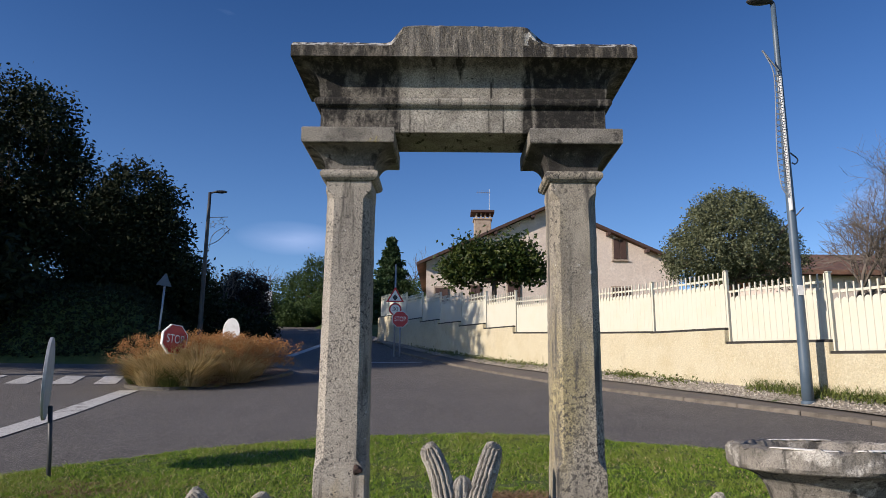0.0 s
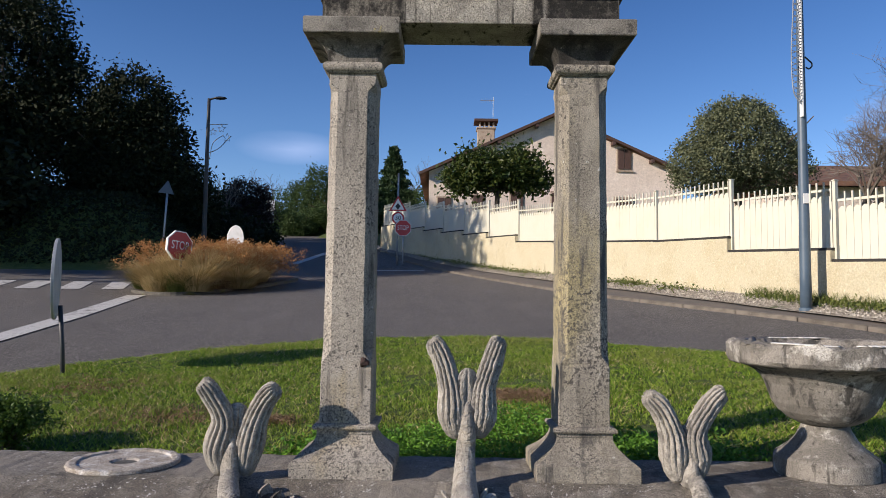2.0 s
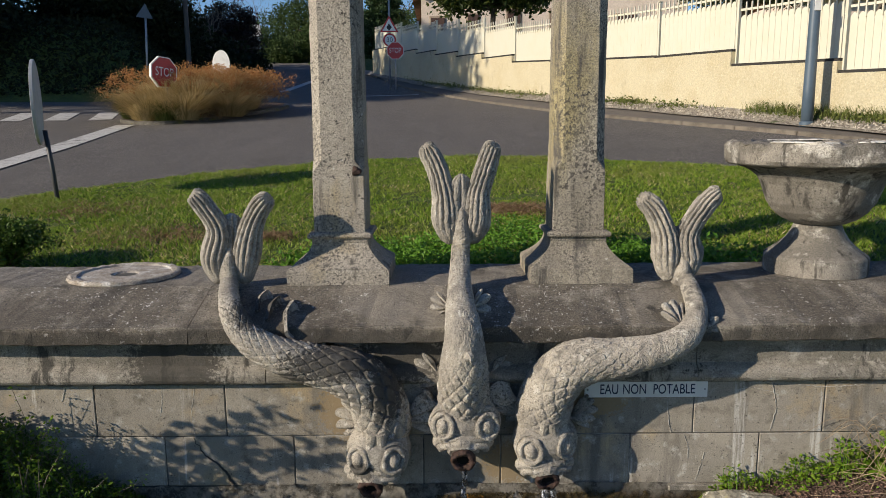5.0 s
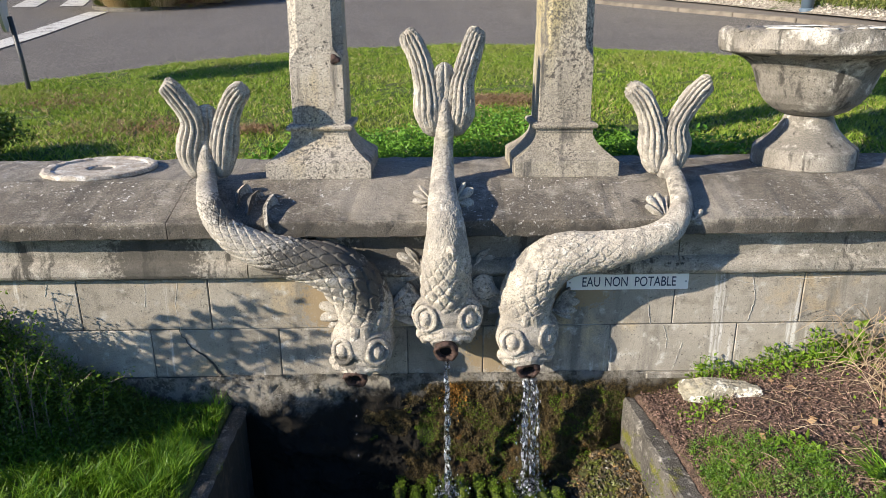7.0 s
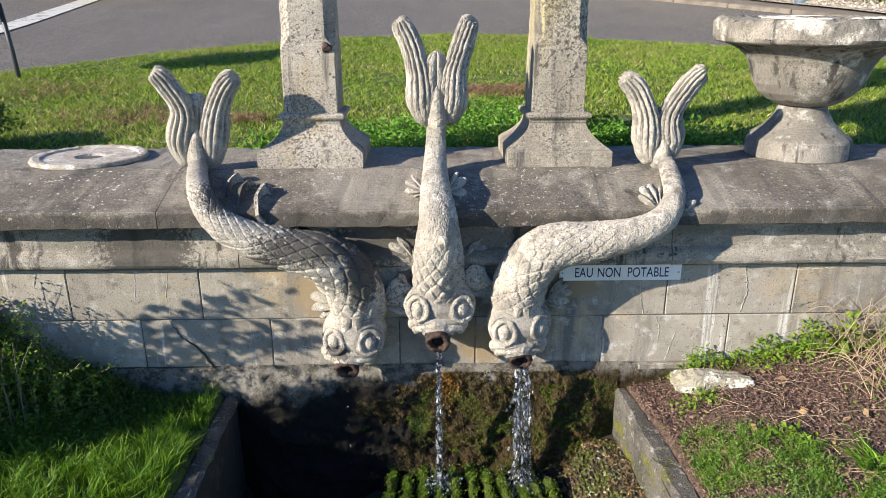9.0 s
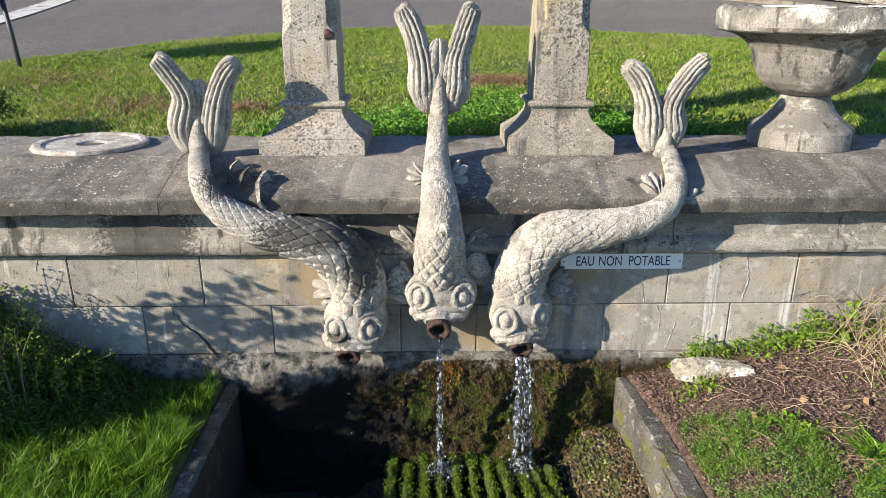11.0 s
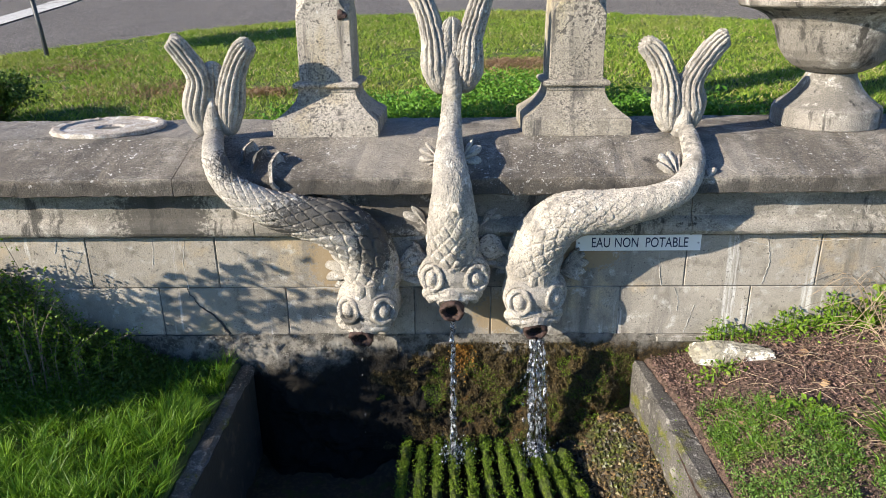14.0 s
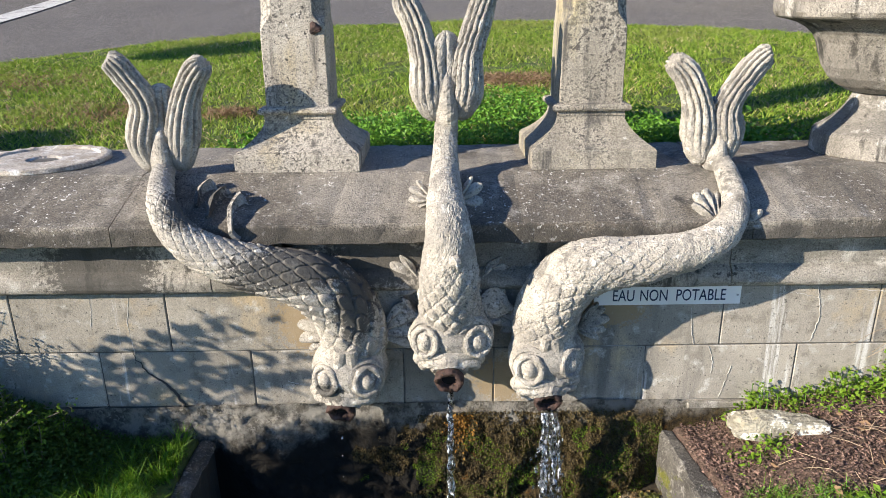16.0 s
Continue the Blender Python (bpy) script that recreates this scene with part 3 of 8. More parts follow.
def tube(path, radii, around=12, shape=None, squash=None, ref=(0, 0, 1)):
    """Rings along path. radii: one for each point. shape(i, angles) gives factors on the radius. Returns places and faces."""
    path, k = np.asarray(path, float), len(path)
    tan = np.gradient(path, axis=0)
    tan /= np.linalg.norm(tan, axis=1)[:, None] + 1e-12
    n0 = np.cross(tan[0], ref)
    if np.linalg.norm(n0) < 1e-3:
        n0 = np.cross(tan[0], (1, 0.1, 0))
    n0 /= np.linalg.norm(n0)
    ang = np.linspace(0, 2 * np.pi, around, endpoint=False)
    v, nn = [], n0
    for i in range(k):
        nn = nn - tan[i] * np.dot(nn, tan[i])
        nn /= np.linalg.norm(nn)
        bb = np.cross(tan[i], nn)
        r = radii[i] * (shape(i, ang) if shape else np.ones(around))
        sq = squash[i] if squash is not None else 1.0
        v.append(path[i] + (np.cos(ang) * r)[:, None] * nn + (np.sin(ang) * r * sq)[:, None] * bb)
    v = np.vstack(v)
    idx = np.arange(k * around).reshape(k, around)
    a, b = idx[:-1], idx[1:]
    f = np.stack([a, np.roll(a, -1, 1), np.roll(b, -1, 1), b], -1).reshape(-1, 4).tolist()
    f.append(idx[0][::-1].tolist())
    f.append(idx[-1].tolist())
    return v, f


def joined(pieces):
    """Several (places, faces) as one."""
    v, f, o = [], [], 0
    for a, b in pieces:
        v.append(np.asarray(a))
        f += [[i + o for i in q] for q in b]
        o += len(a)
    return np.vstack(v), f


def lathe(profile, cx, cy, n=48, wob=None):
    """A turned solid about the upright through (cx, cy): profile of (radius, z)."""
    v, f = [], []
    for j, (r, z) in enumerate(profile):
        for i in range(n):
            a = 2 * math.pi * i / n
            d = wob(a, j) if wob else (0, 0)
            v.append((cx + (r + d[0]) * math.cos(a), cy + (r + d[0]) * math.sin(a), z + d[1]))
    k = len(profile)
    for j in range(k - 1):
        for i in range(n):
            i2 = (i + 1) % n
            f.append([j * n + i, j * n + i2, (j + 1) * n + i2, (j + 1) * n + i])
    f.append(list(range(n))[::-1])
    f.append([(k - 1) * n + i for i in range(n)])
    return np.array(v), f


def ball(c, r, seg=12, rings=8, turn=None):
    """An ellipsoid at c with radii r."""
    v, f = [], []
    for j in range(rings + 1):
        th = math.pi * j / rings
        for i in range(seg):
            a = 2 * math.pi * i / seg
            v.append((r[0] * math.sin(th) * math.cos(a), r[1] * math.sin(th) * math.sin(a), r[2] * math.cos(th)))
    for j in range(rings):
        for i in range(seg):
            f.append([j * seg + i, (j + 1) * seg + i, (j + 1) * seg + (i + 1) % seg, j * seg + (i + 1) % seg])
    v = np.array(v)
    if turn is not None:
        v = v @ np.array(turn.to_3x3()).T
    return v + np.array(c), f


def loft(rows):
    """Rectangular rings (cx, cy, half x, half y, z) from the bottom up, closed at both ends, as a bmesh."""
    bm = bmesh.new()
    rings = [[bm.verts.new((cx + sx * hx, cy + sy * hy, z)) for sx, sy in ((-1, -1), (1, -1), (1, 1), (-1, 1))] for cx, cy, hx, hy, z in rows]
    for a, b in zip(rings, rings[1:]):
        for i in range(4):
            bm.faces.new((a[i], a[(i + 1) % 4], b[(i + 1) % 4], b[i]))
    bm.faces.new(rings[0][::-1])
    bm.faces.new(rings[-1])
    return bm


def blades(rng, pos, h, w, lean, curl=0.5):
    """Grass blades at pos, each two faces of its own: heights h, width w, how far they lean."""
    n = len(pos)
    a, la = rng.uniform(0, 2 * np.pi, n), rng.uniform(0, 2 * np.pi, n)
    side = np.stack([np.cos(a), np.sin(a), np.zeros(n)], 1) * (w * rng.uniform(0.6, 1.3, n))[:, None] / 2
    bend = np.stack([np.cos(la), np.sin(la), np.zeros(n)], 1) * (lean * h * rng.uniform(0.3, 1.2, n))[:, None]
    up = np.zeros((n, 3))
    up[:, 2] = h
    mid = pos + up * 0.6 + bend * curl * 0.6
    tip = pos + up + bend
    v = np.stack([pos - side, pos + side, mid + side * 0.8, mid - side * 0.8, tip], 1).reshape(-1, 3)
    o = np.arange(n)[:, None] * 5
    f = (o + np.array([[0, 1, 2, 3]])).tolist() + (o + np.array([[3, 2, 4]])).tolist()
    return v, f


def leaves(rng, pos, size, flat=0.0, outward=None):
    """Diamond leaves, folded a little along the middle, at pos."""
    n = len(pos)
    d = rng.normal(size=(n, 3))
    if outward is not None:
        d += outward
    d[:, 2] *= 1 - flat
    d /= np.linalg.norm(d, axis=1)[:, None]
    s = np.cross(d, rng.normal(size=(n, 3)))
    s /= np.linalg.norm(s, axis=1)[:, None]
    nn = np.cross(d, s)
    L = (size * rng.uniform(0.6, 1.3, n))[:, None]
    v = np.stack([pos, pos + d * L * 0.5 + s * L * 0.28 + nn * L * 0.08, pos + d * L, pos + d * L * 0.5 - s * L * 0.28 + nn * L * 0.08], 1).reshape(-1, 3)
    o = np.arange(n)[:, None] * 4
    f = np.vstack([o + np.array([[0, 1, 2]]), o + np.array([[0, 2, 3]])])
    return v, f


def lettering(name, text, size, m, material, parent, label=""):
    """Flat letters of the built-in font, as a mesh, at the pose m (centred)."""
    cu = bpy.data.curves.new(name, "FONT")
    cu.body, cu.size, cu.align_x, cu.align_y, cu.extrude = text, size, "CENTER", "CENTER", 0.0008
    tmp = new("letters_tmp", cu)
    me = bpy.data.meshes.new_from_object(tmp.evaluated_get(bpy.context.evaluated_depsgraph_get()))
    bpy.data.objects.remove(tmp)
    me.transform(m)
    me.materials.clear()
    me.materials.append(material)
    return part(name, me, material, parent, label)


def smooth01(t):
    t = np.clip(t, 0, 1)
    return t * t * (3 - 2 * t)


def ground_z(x, y):
    """The slope of the street behind the wall."""
    x, y = np.asarray(x, float), np.asarray(y, float)
    z = 0.54 + 0.092 * np.minimum(y, 60) + 0.02 * np.clip(x, -8, 8) + 0.002 * (np.clip(y, 14, 24) - 14) ** 2 + 0.04 * (np.clip(y, 24, 60) - 24)
    return z - 0.02 * (np.maximum(y, 60) - 60)


def gz(x, y):
    return float(ground_z(x, y))


# ---- ground ----
def bank_rise(x, y):
    """The wooded bank beside the road, and the gardens behind the fence."""
    m = np.minimum(-8.2 - 0.2 * (y - 24) - x, y - 19.5)
    rise = 2.4 * smooth01(m / 4.5) + 0.05 * np.maximum(m - 4.5, 0)
    f = x - (4.9 - 0.37 * (y - 9.15))
    return rise + 0.45 * smooth01((f - 0.15) / 0.5) * (y > 1.0) - 0.05 * (m < 0) * (f < 0.15)


def garden_z(x, y):
    """The garden in front of the wall, with the sunk basin."""
    z = -0.03 - 0.10 * smooth01((-x) / 0.8) + 0.16 * smooth01((x - 0.95) / 1.2) * smooth01((y + 1.6) / 1.4) + 0.05 * smooth01((-1.2 - x) / 1.0) - 0.10 * smooth01((-0.4 - y) / 1.2) * smooth01(x / 0.8) - 0.085 * smooth01((1.10 - x) / 0.26) * smooth01((x - 0.3) / 0.3) * smooth01((y + 2.6) / 0.6)
    pit = (x > -0.84) & (x < 0.82) & (y > -2.0) & (y < 0.5)
    return np.where(pit, -0.75, z)


def build_ground():
    xs = np.unique(np.round(np.concatenate([np.linspace(-420, -30, 14), np.linspace(-30, -4, 27), np.linspace(-4, 4, 101), [-0.845, -0.835, 0.815, 0.825], np.linspace(4, 30, 27), np.linspace(30, 420, 14)]), 3))
    ys = np.unique(np.round(np.concatenate([np.linspace(-420, -30, 14), np.linspace(-30, -4, 14), np.linspace(-4, 0.6, 58), [-2.005, -1.995, 0.25, 0.35], np.linspace(0.6, 8, 38), np.linspace(8, 62, 55), np.linspace(62, 420, 16)]), 3))
    X, Y = np.meshgrid(xs, ys)
    front = garden_z(X, Y)
    back = ground_z(X, Y) + bank_rise(X, Y) - 0.04
    Z = np.where(Y < 0.3, front, back)
    rng = np.random.default_rng(3)
    Z = Z + rng.normal(0, 0.006, Z.shape) * (np.abs(X) < 4) - 0.12 * ((X > 0.82) & (X < 2.75) & (Y > -1.25) & (Y < 0.2))
    v = np.stack([X.ravel(), Y.ravel(), Z.ravel()], 1)
    idx = np.arange(v.shape[0]).reshape(X.shape)
    f = np.stack([idx[:-1, :-1], idx[:-1, 1:], idx[1:, 1:], idx[1:, :-1]], -1).reshape(-1, 4)
    ob = new("ground", mesh_np("ground", v, f, TURF, True))
    tagged(ob, "sloping ground of turf and bare soil round the fountain", "ground", kind="structure")


def draped(name, xs, ys, x_of, lift, material, label, category, thick=0.0):
    """A sheet over the slope: x_of(u, y) gives x for u from 0 to 1."""
    U, Y = np.meshgrid(xs, ys)
    X = x_of(U, Y)
    Z = ground_z(X, Y) + lift(U, X, Y)
    v = np.stack([X.ravel(), Y.ravel(), Z.ravel()], 1)
    idx = np.arange(v.shape[0]).reshape(X.shape)
    f = np.stack([idx[:-1, :-1], idx[:-1, 1:], idx[1:, 1:], idx[1:, :-1]], -1).reshape(-1, 4).tolist()
    if thick:
        n = len(v)
        v = np.vstack([v, v - np.array([0, 0, thick])])
        rim = np.concatenate([idx[0], idx[1:, -1], idx[-1, -2::-1], idx[-2:0:-1, 0]])
        f += [[a + n, b + n, b, a] for a, b in zip(rim, np.roll(rim, -1))]
    ob = new(name, mesh_np(name, v, f, material, not thick))
    return tagged(ob, label, category, kind="structure")


def fence_x(y):
    return 4.66 - 0.37 * (np.asarray(y, float) - 9.15)


KERB_Y = [0.5, 3.0, 5.3, 6.4, 7.3, 8.3, 9.3, 12.0, 15.7, 19.4, 24.0, 40.0]
KERB_X = [6.0, 5.55, 5.02, 4.68, 4.25, 3.74, 3.22, 2.10, 0.95, -0.30, -1.75, -5.2]


def kerb_x(y):
    y = np.asarray(y, float)
    return sum(np.interp(y + d, KERB_Y, KERB_X) for d in (-0.8, -0.4, 0, 0.4, 0.8)) / 5


def build_road():
    ys = np.concatenate([np.linspace(0.7, 20, 60), np.linspace(20.5, 75, 60)])
    left = lambda y: np.where(y < 20, -40.0, np.where(y < 22, -40 + (y - 20) * 16.1, -7.8 - 0.2 * (y - 22)))
    draped("road", np.linspace(0, 1, 40), ys, lambda U, Y: left(Y) * (1 - U) + (kerb_x(Y) + 0.02) * U, lambda U, X, Y: 0 * X, ASPHALT, "worn grey asphalt road climbing past a junction", "road")
    paint = []
    # zebra crossing over the side road
    for i in range(9):
        x0 = -13.6 + i * 0.98
        paint.append(("crossing_stripe", [(x0, 13.15), (x0 + 0.5, 13.15), (x0 - 0.35, 15.5), (x0 - 0.85, 15.5)]))
    paint.append(("edge_line", [(-5.25, 4.6), (-4.95, 4.8), (-5.32, 7.7), (-5.98, 11.4), (-6.38, 11.5), (-5.66, 7.4)]))
    paint.append(("centre_line", [(-5.66, 22.6), (-5.36, 22.6), (-5.20, 29.0), (-5.55, 29.0)]))
    paint.append(("stop_line", [(-3.6, 19.35), (-0.75, 19.35), (-0.75, 19.6), (-3.6, 19.6)]))
    for name, poly in paint:
        bm = bmesh.new()
        bm.faces.new([bm.verts.new((x, y, gz(x, y) + 0.012)) for x, y in poly])
        bmesh.ops.subdivide_edges(bm, edges=bm.edges[:], cuts=3, use_grid_fill=True)
        for v in bm.verts:
            v.co.z = gz(v.co.x, v.co.y) + 0.012
        ob = part(name, bm, PAINT, None)
        tagged(ob, "worn white paint marking on the asphalt", "road marking", "road markings", "structure")


def build_pavement():
    ys = np.linspace(0.7, 40, 90)
    draped("pavement", np.linspace(0, 1, 6), ys, lambda U, Y: (kerb_x(Y) + 0.16) * (1 - U) + (fence_x(Y) + 0.05) * U, lambda U, X, Y: 0.050 + 0.02 * U, FOOTPATH, "narrow grey asphalt footpath behind the kerb", "pavement", 0.14)
    draped("verge", np.linspace(0, 1, 6), np.linspace(5.0, 32, 80), lambda U, Y: fence_x(Y) - (0.60 - 0.016 * (Y - 9)).clip(0.15, 0.65) * (1 - U) + 0.03 * np.sin(Y * 3.1) * (1 - U), lambda U, X, Y: 0.080 + 0.15 * U, VERGE, "strip of pale gravel at the foot of the fence", "verge")
    kerb = thing("kerb", (float(kerb_x(8)), 8, gz(kerb_x(8), 8)), "row of worn concrete kerbstones along the road", "kerb", kind="structure")
    y = 2.4
    me = part("kerbstone", box(-0.4985, 0.4985, -0.075, 0.075, -0.14, 0.056, 0.012), KERB, None)
    data = me.data
    bpy.data.objects.remove(me)
    while y < 32:
        x = float(kerb_x(y))
        x2, y2 = float(kerb_x(y + 0.01)), y + 0.01
        d = Vector((x2 - x, y2 - y, gz(x2, y2) - gz(x, y))).normalized()
        ob = hang(new("kerbstone", data), kerb)
        ob.matrix_basis = Matrix.Translation((x + 0.08, y, gz(x, y))) @ d.to_track_quat("X", "Z").to_matrix().to_4x4()
        y += 1.0 * abs(d.y)


LAWN_X = [-6.4, -5.6, -4.6, -3.63, -3.1, -2.6, -2.0, -0.9, 0.1, 1.0, 1.75, 2.6, 3.5, 4.3, 4.9]
LAWN_Y = [0.66, 1.3, 2.3, 3.25, 3.85, 4.35, 4.72, 5.18, 5.22, 4.98, 4.58, 4.02, 3.1, 2.0, 0.66]


def lawn_edge(x):
    return np.interp(x, LAWN_X, LAWN_Y)


def lawn_z(x, y):
    e = np.clip((lawn_edge(x) - y) / 0.25, 0, 1)
    return ground_z(x, y) + 0.015 + 0.05 * e


def build_lawn():
    xs, us = np.linspace(-6.35, 4.85, 150), np.linspace(0, 1, 60)
    X, U = np.meshgrid(xs, us)
    Y = 0.63 + (lawn_edge(X) - 0.63) * U + 0.02 * np.sin(X * 17) * U
    rng = np.random.default_rng(5)
    Z = lawn_z(X, Y) + rng.normal(0, 0.006, X.shape)
    v = np.stack([X.ravel(), Y.ravel(), Z.ravel()], 1)
    idx = np.arange(v.shape[0]).reshape(X.shape)
    f = np.stack([idx[:-1, :-1], idx[:-1, 1:], idx[1:, 1:], idx[1:, :-1]], -1).reshape(-1, 4)
    tagged(new("lawn", mesh_np("lawn", v, f, TURF, True)), "mown green lawn with worn yellowish patches behind the wall", "lawn", kind="structure")
    n = 160000
    px = rng.uniform(-4.6, 4.2, n)
    py = 0.64 + (lawn_edge(px) - 0.62) * rng.uniform(0, 1, n) ** 0.9
    keep = py < lawn_edge(px) + 0.02
    px, py = px[keep], py[keep]
    pos = np.stack([px, py, lawn_z(px, py) - 0.004], 1)
    patch = np.array([noise.noise((a * 1.3, b * 1.3, 3.0)) for a, b in zip(px, py)])
    fine = np.array([noise.noise((a * 9, b * 9, 8.0)) for a, b in zip(px, py)])
    h = rng.uniform(0.014, 0.042, len(px)) * (1 + 0.6 * patch) * (1 + 0.8 * fine)
    v, f = blades(rng, pos, h, 0.0066, 1.5)
    tagged(new("lawn_grass", mesh_np("lawn_grass", v, f, GRASS)), "short green blades of mown grass", "grass", kind="stuff")
    # dry thatch in the worn patches
    sel = rng.uniform(0, 1, len(px)) < np.clip(0.16 + 0.7 * patch, 0.05, 0.6)
    v, f = blades(rng, pos[sel] + np.array([0, 0, 0.004]), rng.uniform(0.012, 0.03, sel.sum()), 0.006, 2.2)
    tagged(new("dry_grass", mesh_np("dry_grass", v, f, GRASS_DRY)), "short dry straw among the lawn grass", "grass", kind="stuff")
    # a worn brown patch, and smaller ones
    wx = np.concatenate([rng.normal(a, c, d) for a, b, c, d in ((0.42, 2.18, 0.13, 2600), (-1.07, 1.6, 0.07, 500), (-1.75, 1.7, 0.25, 900), (-2.6, 2.6, 0.3, 900))])
    wy = np.concatenate([rng.normal(b, c * 0.7, d) for a, b, c, d in ((0.42, 2.18, 0.13, 2600), (-1.07, 1.6, 0.07, 500), (-1.75, 1.7, 0.25, 900), (-2.6, 2.6, 0.3, 900))])
    v, f = blades(rng, np.stack([wx, wy, lawn_z(wx, wy) + 0.006], 1), rng.uniform(0.015, 0.035, len(wx)), 0.007, 2.6)
    tagged(new("worn_turf", mesh_np("worn_turf", v, f, DEAD)), "withered brown grass in the worn patches of the lawn", "grass", kind="stuff")
    # a low dark shrub behind the coping
    sx, sy = -2.32, 1.0
    ob = thing("low_shrub", (sx, sy, float(lawn_z(sx, sy))), "low dark green bushy shrub behind the coping", "shrub")
    stems, pos = [], []
    for i in range(70):
        a, k = rng.uniform(0, 6.28), rng.uniform(0.1, 1)
        b = np.array([sx + rng.normal(0, 0.05), sy + rng.normal(0, 0.04), float(lawn_z(sx, sy)) - 0.02])
        tip = np.array([sx + 0.34 * k * math.cos(a), sy + 0.24 * k * math.sin(a), b[2] + 0.27 - 0.10 * k * k + rng.normal(0, 0.02)])
        c = catmull([b, b * 0.4 + tip * 0.6 + [0, 0, 0.04], tip], 10)
        stems.append(tube(c, np.linspace(0.004, 0.0015, 10), 4))
        for q in c[2:]:
            pos += [q + rng.normal(0, 0.022, 3) for _ in range(16)]
    v, f = leaves(rng, np.array(pos), 0.024, 0.2)
    part("foliage", mesh_np("foliage", v, f, BUSH), BUSH, ob)
    v, f = joined(stems)
    tagged(part("stalk", mesh_np("stalk", v, f, BARK), BARK, ob), kind="stuff")
    # clover close behind the wall
    n = 15000
    cx = rng.uniform(-0.75, 0.95, n)
    cy = 0.68 + rng.uniform(0, 1, n) ** 1.3 * (0.75 + 0.25 * np.sin(cx * 5))
    pos = np.stack([cx, cy, lawn_z(cx, cy) + rng.uniform(0.02, 0.10, n)], 1)
    v, f = leaves(rng, pos, 0.020, 0.6, np.array([0, 0, 0.7]))
    tagged(new("clover", mesh_np("clover", v, f, CLOVER)), "dense bright green clover and weeds behind the coping", "weeds", kind="stuff")
    n = 2500
    cx = np.concatenate([rng.normal(1.15, 0.18, n // 2), rng.normal(-0.62, 0.15, n // 2)])
    cy = 0.7 + np.abs(rng.normal(0, 0.2, len(cx)))
    pos = np.stack([cx, cy, lawn_z(cx, cy) + rng.uniform(0.01, 0.07, len(cx))], 1)
    v, f = leaves(rng, pos, 0.03, 0.5, np.array([0, 0, 0.6]))
    tagged(new("lawn_weeds", mesh_np("lawn_weeds", v, f, CLOVER)), "low leafy weeds at the foot of the wall", "weeds", kind="stuff")


# ---- the fountain wall ----
def footing_y(X, Z):
    """How far the footing stands out under the blocks: lumpy, sloping forward in the trough."""
    X, Z = np.asarray(X, float), np.asarray(Z, float)
    pts = list(zip(X.ravel(), Z.ravel()))
    big = np.array([noise.fractal((x * 5, z * 6, 1.0), 1.0, 2.0, 4) for x, z in pts]).reshape(X.shape)
    fine = np.array([noise.fractal((x * 34, z * 34, 7.0), 0.8, 2.0, 4) for x, z in pts]).reshape(X.shape)
    under = smooth01((X + 0.80) / 0.15) * smooth01((0.75 - X) / 0.15)
    deep = smooth01((-Z - 0.005) / 0.05)
    return -0.008 - 0.010 * np.abs(big) - under * deep * (0.018 + 0.26 * np.clip(-Z - 0.05, 0, 1) * (1 + 0.35 * big) + 0.035 * big + 0.006 * fine + 0.007 * fine * smooth01((X + 0.35) / 0.3))


